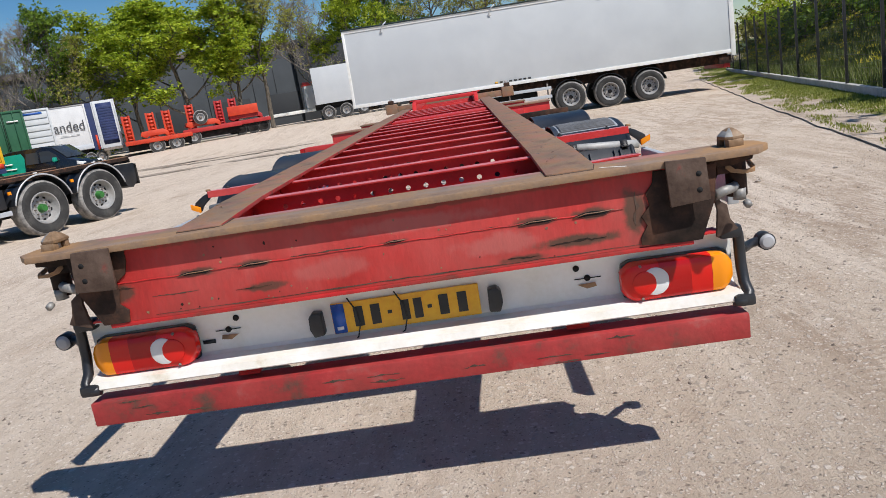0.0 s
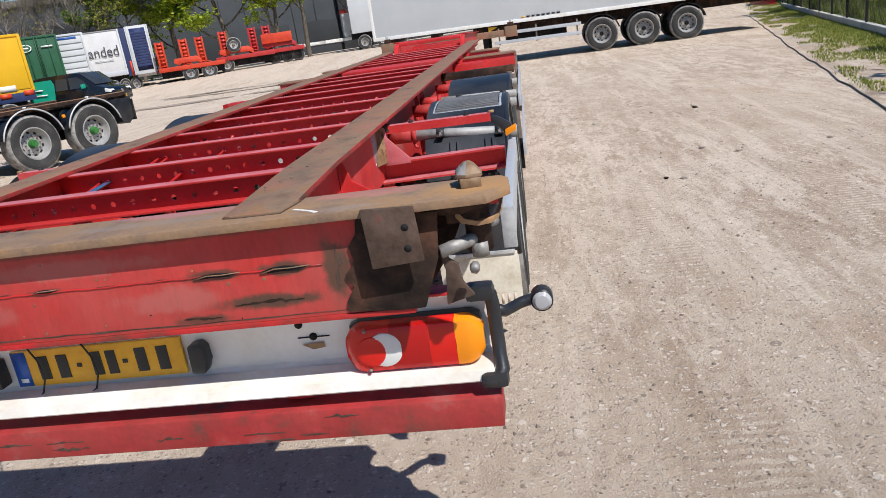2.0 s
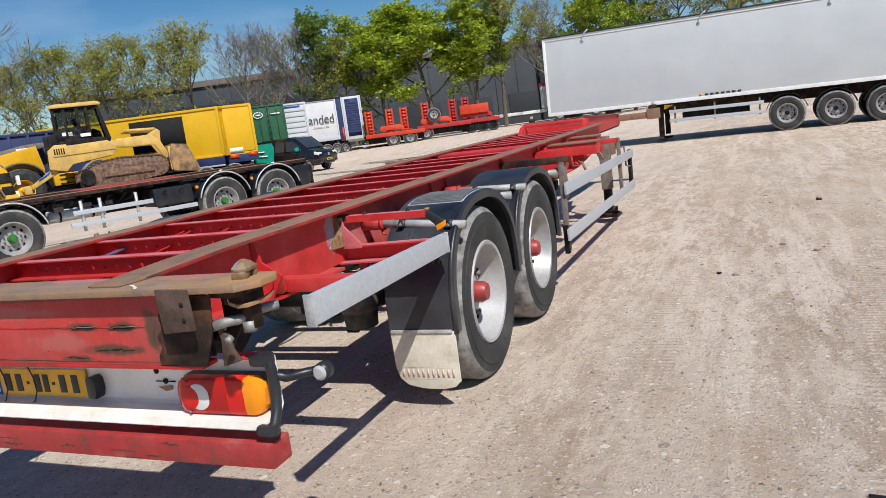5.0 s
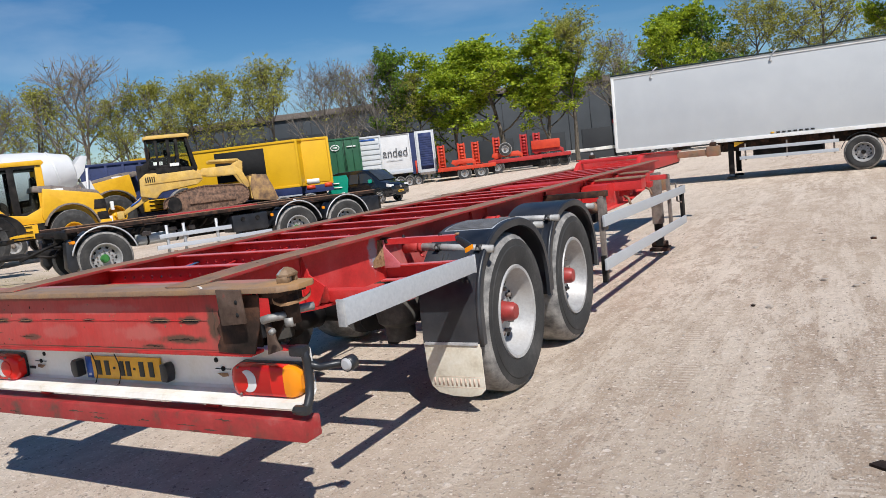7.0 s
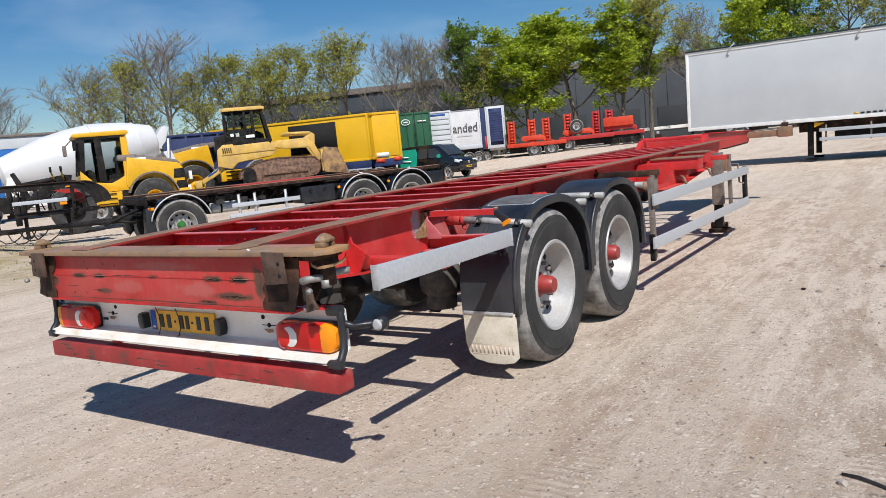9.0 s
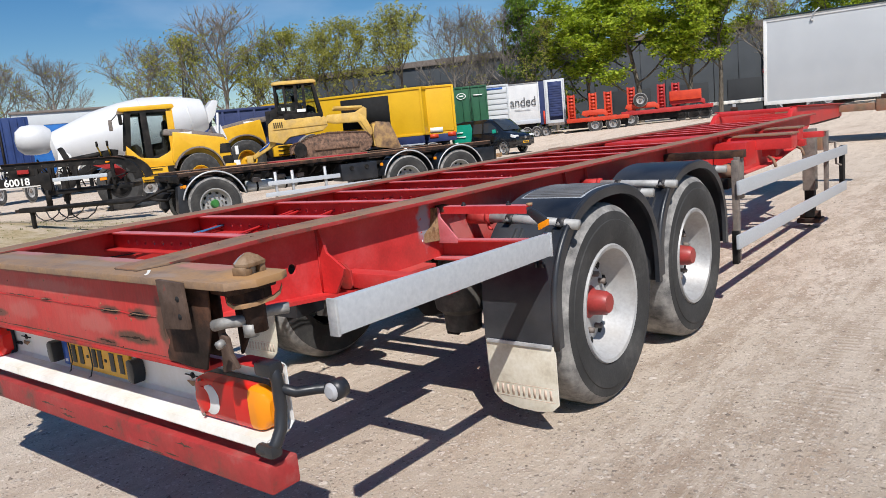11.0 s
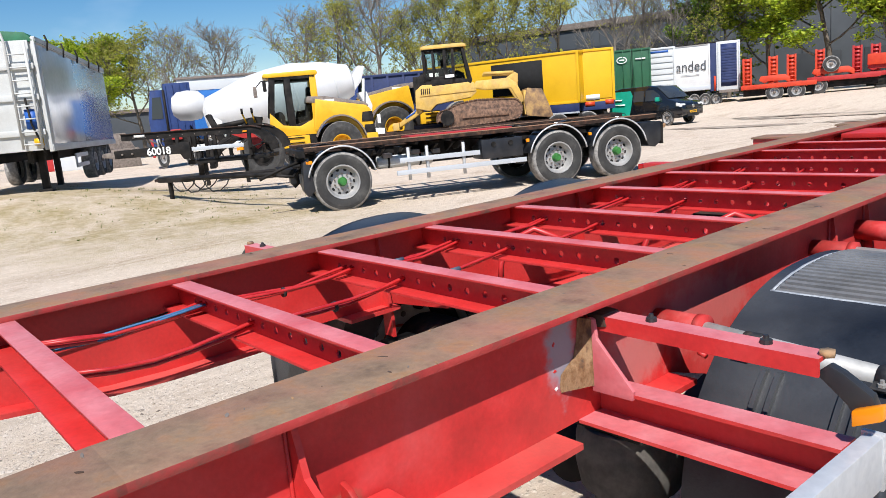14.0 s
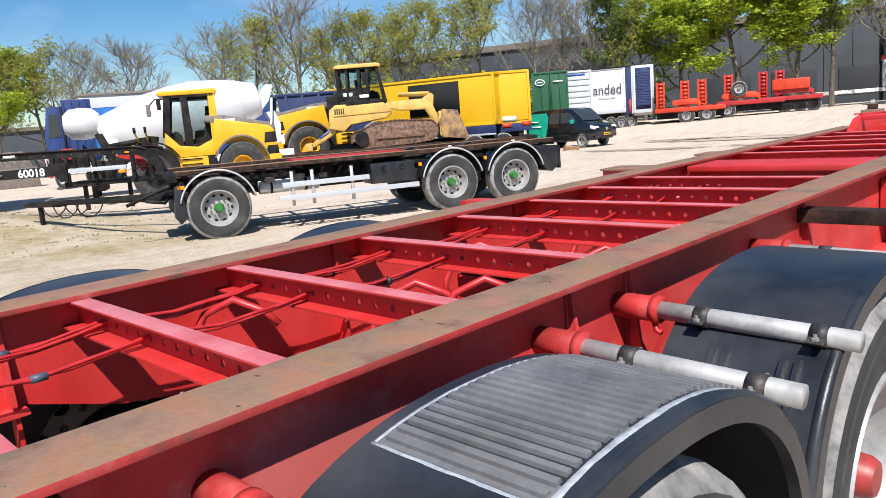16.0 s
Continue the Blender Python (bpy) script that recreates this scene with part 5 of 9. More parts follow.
def mudguards():
    for s in (-1, 1):
        for n, cy in enumerate((2.10, 3.315)):
            my = 2.15 if n == 0 else 3.36
            line = mud_outline(my, n)
            x0, x1 = 0.785, 1.165
            b = bm_()
            shell(b, line, "yz", min(s * x0, s * x1), max(s * x0, s * x1), 0.006)
            # rolled outer rim
            guard = part("mudguard", b, MUD_PLASTIC, trailer, "black moulded plastic mudguard")
            cx = sum(p[0] for p in line) / len(line)
            inner = [(u + (cx - u) * 0.07, v - max(0.0, (v - 0.6)) * 0.09) for u, v in line]
            b = bm_()
            prism_strip(b, line, inner, "yz", min(s * 1.16, s * 1.185), max(s * 1.16, s * 1.185))
            part("rim_fold", b, MUD_PLASTIC, guard)
            b = bm_()
            tube(b, [(s * 1.170, u, v - 0.006) for u, v in line], 0.015, 8)
            part("rim_bead", b, MUD_PLASTIC, guard)
            # strap ribs where the pipes clamp on
            for x in (0.926, 1.09):
                for y0, y1 in ((my - 0.575, my - 0.44), (my + 0.42, my + 0.565)):
                    part("strap_plate", prism_strip(bm_(), over(line, y0, y1, 0.0, 10), over(line, y0, y1, 0.005, 10), "yz", s * (x - 0.024), s * (x + 0.024)), MUD_PLASTIC, guard)
                    for off in (-0.016, 0.016):
                        part("rib", prism_strip(bm_(), over(line, y0 + 0.008, y1 - 0.008, 0.0, 10), over(line, y0 + 0.016, y1 - 0.016, 0.020, 10), "yz", s * (x + off - 0.0055), s * (x + off + 0.0055)), MUD_PLASTIC, guard)
            if n == 0 and s > 0:
                # anti-slip pad, ribbed, glued with a smear of sealant
                ya, yb, ribs = 1.915, 2.60, 28
                pad = part("pad", prism_strip(bm_(), over(line, ya, yb, 0.001, 16), over(line, ya, yb, 0.006, 16), "yz", s * 0.822, s * 1.142), PAD, guard, "ribbed rubber anti-slip pad")
                for k in range(ribs):
                    y0 = ya + 0.012 + (yb - ya - 0.024) * k / ribs
                    part("pad_rib", prism_strip(bm_(), over(line, y0, y0 + 0.0150, 0.005, 2), over(line, y0 + 0.002, y0 + 0.0130, 0.0125, 2), "yz", s * 0.829, s * 1.135), PAD, pad)
                rr = random.Random(8)

                def smear(pts, w):
                    b = bm_()
                    ring = [[b.verts.new((x + dx * rr.uniform(.8, 1.25), y + dy * rr.uniform(.8, 1.25), z + dz)) for dx, dy, dz in w] for x, y, z in pts]
                    for A, B in zip(ring, ring[1:]):
                        for q in range(len(A)):
                            b.faces.new((A[q], A[(q + 1) % len(A)], B[(q + 1) % len(A)], B[q]))
                    b.faces.new(ring[0][::-1]), b.faces.new(ring[-1])
                    return part("sealant", b, SEALER, pad, "smeared grey sealant")
                cross = ((-0.006, 0, 0.0), (-0.004, 0, 0.005), (0.003, 0, 0.005), (0.006, 0, 0.0))
                smear([(0.817, u, v) for u, v in over(line, ya, yb, 0.002, 20)], cross)
                smear([(1.145, u, v) for u, v in over(line, ya, yb, 0.002, 20)], ((-0.008, 0, 0.0), (-0.005, 0, 0.005), (0.005, 0, 0.005), (0.009, 0, 0.0)))
                u, v = over(line, ya - 0.006, ya + 0.02, 0.003, 1)[0]
                smear([(0.812 + 0.338 * k / 12, u, v) for k in range(13)], ((0, -0.008, -0.004), (0, -0.004, 0.0), (0, 0.004, 0.006), (0, 0.007, 0.005)))
                u, v = over(line, 2.24, 2.26, 0.0, 1)[0]
                part("pad_mark", prism(bm_(), [(0.946 + 0.045 * math.cos(a), u + 0.028 * math.sin(a)) for a in (2 * math.pi * k / 14 for k in range(14))], "xy", v + 0.004, v + 0.0125), PAD, pad)
            if n == 0:
                # cream flap with faded print as bars
                fl = prism(bm_(), [(s * 0.79, 0.44), (s * 1.165, 0.44), (s * 1.165, 0.165), (s * 1.13, 0.132), (s * 1.06, 0.118), (s * 0.95, 0.120), (s * 0.86, 0.138), (s * 0.815, 0.175), (s * 0.795, 0.24)], "xz", cy - 0.566, cy - 0.558, 0.002)
                flap = part("mud_flap", fl, FLAP, guard, "cream rubber mud flap with faded red print")
                part("flap_strip", box(bm_(), min(s * 0.80, s * 1.15), max(s * 0.80, s * 1.15), cy - 0.574, cy - 0.566, 0.432, 0.450, 0.002), GALV, flap)
                for k in range(11):
                    x = 0.830 + k * 0.029
                    part("print_bar", box(bm_(), min(s * x, s * (x + 0.013)), max(s * x, s * (x + 0.013)), cy - 0.5664, cy - 0.5655, 0.182, 0.230), PRINT, flap)
                for z in (0.172, 0.238):
                    part("print_line", box(bm_(), min(s * 0.84, s * 1.15), max(s * 0.84, s * 1.15), cy - 0.5664, cy - 0.5655, z, z + 0.003), PRINT, flap)
        # clamp pipes
        for y, z, drop in ((1.735, 1.0, 0.036), (2.60, 1.008, 0.014), (2.95, 1.012, 0.012), (3.86, 1.0, 0.012)):
            pipe = part("mudguard_pipe", rod(bm_(), (s * 0.70, y, z), (s * 1.218, y, z - drop), 0.024, 18), PIPE, trailer, "dull grey pipe")
            sk = part("socket", rod(bm_(), (s * 0.613, y, z), (s * 0.742, y, z), 0.034, 24), RED_DULL, pipe)
            part("socket_ring", rod(bm_(), (s * 0.724, y, z), (s * 0.745, y, z), 0.037, 24), RED_DULL, sk)
            part("socket_bolt", tube(bm_(), [(s * 0.73, y - 0.01, z - 0.034), (s * 0.735, y - 0.01, z - 0.055), (s * 0.75, y - 0.012, z - 0.058)], 0.008, 6), RED, pipe)
            zs = z
            for x in (0.86, 1.135):
                z = zs - drop * (x - 0.70) / 0.518
                c = part("clamp", rod(bm_(), (s * (x - 0.019), y, z), (s * (x + 0.019), y, z), 0.0275, 18), CLAMP, pipe, "flat steel strap clamp")
                for e in (-1, 1):
                    part("clamp_ear", prism(bm_(), [(y + e * 0.024, z - 0.004), (y + e * 0.052, z - 0.008), (y + e * 0.055, z - 0.003), (y + e * 0.027, z + 0.004)], "yz", s * x - 0.019, s * x + 0.019, 0.001), CLAMP, c)
                    part("clamp_bolt", turned(bm_(), [(0.009, 0.0), (0.009, 0.006), (0.005, 0.007), (0.0045, 0.014), (0.0, 0.015)], Matrix.Translation((s * x, y + e * 0.041, z)), 6), CAST, c)


def running_gear():
    for n, cy in enumerate((2.10, 3.315)):
        axle = part("axle", rod(bm_(), (-0.85, cy, 0.5), (0.85, cy, 0.5), 0.065, 18), BLACK, trailer)
        for s in (-1, 1):
            m = pose(s * 1.008, cy + 0.012, 0.498, 0, 0, 0 if s > 0 else 180) @ Matrix.Rotation(radians(17 * n), 4, "X")
            wheel(trailer, m, 0.512, 0.36, 0.292, RIM_WHITE if n == 0 else RIM_GREY, RED_HUB, 44, hub_out=-0.030)
            part("brake_drum", rod(bm_(), (s * 0.66, cy, 0.5), (s * 0.84, cy, 0.5), 0.19, 24), RUST_DARK, axle)
            part("spring_arm", prism(bm_(), [(cy + 0.52, 0.70), (cy + 0.42, 0.72), (cy - 0.05, 0.60), (cy - 0.40, 0.44), (cy - 0.40, 0.38), (cy, 0.54), (cy + 0.46, 0.64)], "yz", s * 0.46 - 0.04, s * 0.46 + 0.04, 0.006), BLACK, axle)
            part("hanger", prism(bm_(), [(cy + 0.58, 0.715), (cy + 0.34, 0.715), (cy + 0.42, 0.60), (cy + 0.52, 0.60)], "yz", s * 0.52 - 0.05, s * 0.52 + 0.05, 0.004), RED, axle)
            bag = part("air_bag", turned(bm_(), [(0.0, 0.0), (0.095, 0.0), (0.10, 0.09), (0.135, 0.12), (0.145, 0.18), (0.14, 0.26), (0.125, 0.29), (0.0, 0.295)], Matrix.Translation((s * 0.50, cy - 0.35, 0.41)), 28), DUSTY_RUBBER, axle, "dusty rubber air bag")
            part("bag_plate", box(bm_(), s * 0.50 - 0.12, s * 0.50 + 0.12, cy - 0.46, cy - 0.24, 0.702, 0.712, 0.003), BLACK, bag)
            part("brake_chamber", rod(bm_(), (s * 0.30, cy - 0.18, 0.52), (s * 0.30, cy - 0.38, 0.55), 0.085, 18), BLACK, axle)
    tank = part("air_tank", turned(bm_(), [(0.0, -0.42), (0.09, -0.40), (0.125, -0.34), (0.125, 0.34), (0.09, 0.40), (0.0, 0.42)], Matrix.Translation((0.0, 4.6, 0.72)) @ Matrix.Rotation(radians(90), 4, "Y"), 24), BLACK, trailer)
    part("valve_box", box(bm_(), -0.16, 0.14, 3.12, 3.34, 0.90, 0.99, 0.01), RED, trailer)
    part("valve_cover", box(bm_(), -0.12, 0.12, 3.10, 3.28, 0.992, 1.004, 0.004), RUST_DARK, trailer)
    box(b := bm_(), -0.42, -0.12, 1.16, 1.36, 0.56, 0.72, 0.012)
    part("battery_box", b, PLASTIC, trailer)


CLAMP = material("weathered_strap", [(0.018, 0.018, 0.020), (0.04, 0.038, 0.038), (0.10, 0.075, 0.058)], 25.0, 0.55, metal=0.3, bump=0.2)
UNION = material("grey_blue_fitting", [(0.05, 0.06, 0.09), (0.09, 0.11, 0.15)], 20.0, 0.5)


def hoses():
    r = random.Random(21)
    ys = [0.56] + list(CROSS[1:10]) + [5.5]
    for x0, dx, n in ((-0.40, 0.0, 4), (-0.10, 0.03, 2)):
        for k in range(n):
            pts = []
            for a, b in zip(ys, ys[1:]):
                for q in range(5):
                    y = a + (b - a) * q / 5
                    sag = -0.022 * math.sin(math.pi * q / 5) * r.uniform(0.7, 1.3)
                    pts.append((x0 + dx * math.sin(y * 2.1) + 0.016 * (k - n / 2) + 0.008 * math.sin(3.1 * y + k), y, 1.065 + 0.012 * (k % 2) + sag))
            part("hose", tube(bm_(), pts, 0.0052, 6), HOSE_RED, trailer, "red oversprayed air hose")
        part("hose_union", rod(bm_(), (x0 - 0.012, 1.69, 1.052), (x0 - 0.012, 1.725, 1.052), 0.010, 8), UNION, trailer)
        for y in (1.25, 2.75):
            part("hose_tie", rod(bm_(), (x0 - 0.012, y, 1.046), (x0 - 0.012, y + 0.008, 1.046), 0.016, 8), HOSE_BLACK, trailer)
    for k in range(2):
        part("hose", tube(bm_(), [(-0.44 + 0.018 * k, 0.58 + 0.02 * k, 1.045), (-0.42 + 0.018 * k, 0.72, 1.055 - 0.01 * k), (-0.40 + 0.016 * k, 0.90, 1.068), (-0.39 + 0.016 * k, 0.99, 1.078)], 0.0038, 6), HOSE_BLUE, trailer, "bare blue air hose")
    for x, y in ((-0.05, 2.62), (0.12, 2.75), (-0.3, 3.2), (0.2, 3.3), (-0.1, 3.75), (0.22, 3.8), (0.05, 4.3), (-0.2, 4.7), (0.25, 4.85), (-0.42, 2.2)):
        z = 1.0
        pts = [(x, y, z - 0.12), (x - 0.02, y + 0.03, z - 0.02), (x + 0.03, y + 0.10, z + 0.055), (x + 0.12, y + 0.16, z + 0.06), (x + 0.17, y + 0.22, z - 0.03)]
        part("hose", tube(bm_(), [Vector(pts[0])] + [(Vector(pts[k]) + Vector(pts[k + 1])) / 2 for k in range(len(pts) - 1)] + [Vector(pts[-1])], 0.0125, 7), HOSE_RED, trailer, "red oversprayed air hose")
    # thin cable along the inside of the beam
    part("cable", tube(bm_(), [(-0.59, 0.34, 1.008), (-0.588, 0.42, 1.01), (-0.59, 0.6, 1.0), (-0.585, 0.95, 1.03)], 0.0035, 5), HOSE_BLACK, trailer)
    part("cable", tube(bm_(), [(-0.585, 0.34, 1.008), (-0.585, 0.31, 1.005), (-0.575, 0.295, 0.98), (-0.56, 0.28, 0.90), (-0.55, 0.275, 0.83), (-0.56, 0.27, 0.74)], 0.003, 5), HOSE_BLACK, trailer)


def mid_and_front():
    # bolsters for short containers
    for y, out in ((5.85, 1.20), (6.92, 1.02)):
        bol = part("mid_bolster", box(bm_(), -out, out, y - 0.11, y + 0.11, 0.965, 1.085, 0.006), RED, trailer, "red mid cross beam")
        if y < 6:
            part("cover", box(bm_(), -0.52, 0.52, y - 0.20, y + 0.22, 1.085, 1.118, 0.006), RED, bol, "broad faded red cover plate")
        for s in (-1, 1):
            part("pad_plate", box(bm_(), min(s * 0.70, s * (out + 0.01)), max(s * 0.70, s * (out + 0.01)), y - 0.125, y + 0.125, 1.085, 1.10, 0.003), RUST, bol)
            part("lock_box", box(bm_(), s * 1.0 - 0.06, s * 1.0 + 0.06, y - 0.06, y + 0.06, 0.90, 0.966, 0.006), RED_WORN, bol)
            part("lock_handle", tube(bm_(), [(s * 1.0, y - 0.08, 0.90), (s * 1.05, y - 0.12, 0.88), (s * 1.08, y - 0.16, 0.82)], 0.014, 7), RUST, bol)
    for s in (-1, 1):
        # outrigger with valves behind the second wheel
        o = part("outrigger", box(bm_(), min(s * 0.613, s * 1.20), max(s * 0.613, s * 1.20), 4.30, 4.40, 1.02, 1.075, 0.005), RUST_DARK if s > 0 else RED, trailer)
        part("drop_bracket", box(bm_(), s * 1.16 - 0.02, s * 1.16 + 0.02, 4.28, 4.40, 0.72, 1.03, 0.004), STEEL_GREY, o)
        part("valve", rod(bm_(), (s * 1.08, 4.26, 0.93), (s * 1.08, 4.40, 0.93), 0.05, 12), RUST, o)
        part("valve", box(bm_(), s * 1.06 - 0.05, s * 1.06 + 0.05, 4.24, 4.34, 0.80, 0.88, 0.008), BLACK, o)
        if s < 0:
            part("red_reflector", box(bm_(), -1.25, -1.19, 4.31, 4.39, 1.01, 1.07, 0.008), LENS_RED, o)
        # side guard
        g = part("side_guard", prism(bm_(), [(4.10, 0.775), (8.16, 0.70), (8.16, 0.80), (4.10, 0.875)], "yz", s * 1.22 - 0.010, s * 1.22 + 0.012, 0.003), ALU, trailer, "aluminium side guard rails")
        part("lower_rail", prism(bm_(), [(4.06, 0.395), (8.10, 0.300), (8.10, 0.40), (4.06, 0.495)], "yz", s * 1.22 - 0.010, s * 1.22 + 0.012, 0.003), ALU, g)
        part("front_post", box(bm_(), s * 1.20 - 0.03, s * 1.20 + 0.01, 8.02, 8.16, 0.30, 0.80, 0.004), BLACK, g)
        part("rear_post", box(bm_(), s * 1.20 - 0.03, s * 1.20 + 0.01, 4.12, 4.18, 0.30, 1.02, 0.004), STEEL_GREY, g)
        part("rear_post_foot", box(bm_(), s * 1.20 - 0.03, s * 1.20 + 0.01, 4.09, 4.15, 0.28, 0.52, 0.004), BLACK, g)
        part("mid_post", box(bm_(), s * 1.20 - 0.03, s * 1.20 + 0.01, 7.2, 7.26, 0.32, 1.02, 0.004), STEEL_GREY, g)
        part("guard_arm", box(bm_(), min(s * 0.613, s * 1.20), max(s * 0.613, s * 1.20), 7.2, 7.26, 0.96, 1.02, 0.004), RED, g)
        # landing leg
        leg = part("landing_leg", box(bm_(), s * 0.95 - 0.065, s * 0.95 + 0.065, 7.58, 7.71, 0.36, 1.03, 0.008), STEEL_GREY, trailer, "dusty steel landing leg")
        part("inner_tube", box(bm_(), s * 0.95 - 0.05, s * 0.95 + 0.05, 7.595, 7.695, 0.06, 0.40, 0.006), BLACK, leg)
        part("foot", box(bm_(), s * 0.95 - 0.12, s * 0.95 + 0.12, 7.53, 7.76, 0.0, 0.05, 0.012), RUST_DARK, leg)
        part("foot_roll", rod(bm_(), (s * 0.95 - 0.10, 7.645, 0.085), (s * 0.95 + 0.10, 7.645, 0.085), 0.045, 12), RUST_DARK, leg)
        part("brace", tube(bm_(), [(s * 0.95, 7.72, 0.50), (s * 0.80, 8.1, 0.75), (s * 0.65, 8.4, 0.92)], 0.022, 7), STEEL_GREY, leg)
        part("leg_bracket", box(bm_(), min(s * 0.613, s * 0.90), max(s * 0.613, s * 0.90), 7.5, 7.8, 0.85, 1.05, 0.006), RED, leg)
        part("gear_box", box(bm_(), s * 0.95 - 0.05, s * 0.95 + 0.10, 7.74, 7.90, 0.78, 0.94, 0.012), RUST, leg)
        part("crank", tube(bm_(), [(s * 1.05, 7.82, 0.86), (s * 1.17, 7.82, 0.86), (s * 1.17, 7.86, 0.62), (s * 1.22, 7.88, 0.60)], 0.012, 7), STEEL_GREY, leg)
        part("red_box", box(bm_(), min(s * 0.62, s * 0.90), max(s * 0.62, s * 0.90), 5.45, 5.75, 0.85, 1.06, 0.008), RED, trailer)
        # raised neck
        neck = part("neck_beam", prism(bm_(), [(8.75, 1.0), (9.30, 0.98), (12.1, 0.98), (12.1, 1.17), (9.15, 1.25), (8.95, 1.22), (8.72, 1.09)], "yz", s * 0.47 - 0.03, s * 0.47 + 0.03, 0.006), RED, trailer, "raised red neck beam")
        part("neck_flange", prism(bm_(), [(9.12, 1.25), (12.1, 1.17), (12.1, 1.182), (9.12, 1.262)], "yz", min(s * 0.42, s * 0.54), max(s * 0.42, s * 0.54), 0.003), RED, neck)
        part("front_lock", box(bm_(), s * 1.12 - 0.11, s * 1.12 + 0.11, 11.86, 12.10, 1.02, 1.20, 0.012), RUST, trailer, "rusty corner lock housing")
        part("lock_head", box(bm_(), s * 1.12 - 0.055, s * 1.12 + 0.055, 11.94, 12.02, 1.20, 1.27, 0.012), RUST_DARK, trailer)
        part("lock_pin", box(bm_(), s * 1.12 - 0.022, s * 1.12 + 0.022, 11.955, 12.0, 1.27, 1.32, 0.006), GALV, trailer)
    part("neck_cross", prism(bm_(), [(9.0, 1.24), (9.06, 1.256), (9.06, 1.21), (9.0, 1.20)], "yz", -0.44, 0.44, 0.004), RED, trailer)
    part("neck_cross", box(bm_(), -0.44, 0.44, 8.9, 8.95, 1.03, 1.10, 0.004), RED, trailer)
    for y in (9.6, 10.4, 11.2):
        part("neck_cross", box(bm_(), -0.44, 0.44, y, y + 0.06, 1.0, 1.12, 0.004), RED, trailer)
    part("front_bolster", box(bm_(), -1.16, 1.16, 11.88, 12.08, 1.04, 1.15, 0.008), RUST, trailer, "rust-brown front cross beam")
    part("king_pin_plate", box(bm_(), -0.5, 0.5, 10.2, 12.0, 0.955, 0.98, 0.006), RUST_DARK, trailer)


PIPE = material("dull_grey_pipe", [(0.25, 0.245, 0.235), (0.36, 0.355, 0.34), (0.42, 0.41, 0.40)], 9.0, 0.5, metal=0.2, bump=0.1, rough_to=0.7)
BRACKET = material("brown_weathered_steel", [(0.035, 0.022, 0.017), (0.075, 0.048, 0.036), (0.115, 0.078, 0.060), (0.26, 0.026, 0.024)], 9.0, 0.7, spec=0.2, bump=0.5, rough_to=0.8, spread=(0.3, 0.78))
RED_DULL = material("chalky_red_paint", [(0.34, 0.022, 0.020), (0.46, 0.026, 0.026), (0.50, 0.075, 0.070)], 9.0, 0.6, spec=0.3, bump=0.25, rough_to=0.8, dust=(0.16, 0.06, 0.045), dust_amount=0.45)
main_beams()
cross_members()
rear_bolster()
light_bar()
bumper()
side_arms()
mudguards()
running_gear()
hoses()
mid_and_front()


# ---- ground ----
def smooth(v):
    v = min(1.0, max(0.0, v))
    return v * v * (3 - 2 * v)


def height(x, y):
    """The yard: level under the trailer, rising a little towards the far side and the tipper."""
    h = 0.013 * (1 - smooth((math.hypot(x, max(0.0, abs(y - 4) - 6)) - 2) / 4)) + 0.70 * smooth((y - 34) / 11) + 0.5 * smooth((-x - 12.5) / 5) * smooth((9 - y) / 5)
    h += 0.012 * noise.noise(Vector((x * 0.35, y * 0.35, 0))) * smooth((abs(x - 0.2) - 1.6) / 1.5)
    return h


def ground_sheet():
    def ticks(lo, hi, fine_lo, fine_hi, step):
        a = [lo, lo * 0.5 + fine_lo * 0.5, lo * 0.2 + fine_lo * 0.8]
        k, out = fine_lo, []
        while k < fine_hi:
            out.append(k)
            k += step
        return a + out + [fine_hi, hi * 0.2 + fine_hi * 0.8, hi * 0.5 + fine_hi * 0.5, hi]
    xs, ys = ticks(-900, 900, -70, 40, 1.0), ticks(-900, 900, -20, 90, 1.0)
    verts = [(x, y, height(x, y)) for y in ys for x in xs]
    n = len(xs)
    faces = [(j * n + i, j * n + i + 1, (j + 1) * n + i + 1, (j + 1) * n + i) for j in range(len(ys) - 1) for i in range(n - 1)]
    g = raw("ground", verts, faces, GRAVEL)
    g.data.polygons.foreach_set("use_smooth", [True] * len(faces))
    tagged(g, "pale dusty gravel yard with embedded stones and tyre marks", "ground", kind="structure")


ground_sheet()


# ---- parked trailers and machines ----
def at(x, y, deg, dz=0.0):
    return pose(x, y, height(x, y) + dz, 0, 0, deg)


SHEET = material("dark_roll_sheet", [(0.010, 0.022, 0.020), (0.018, 0.034, 0.030)], 2.0, 0.5, rough_to=0.7)


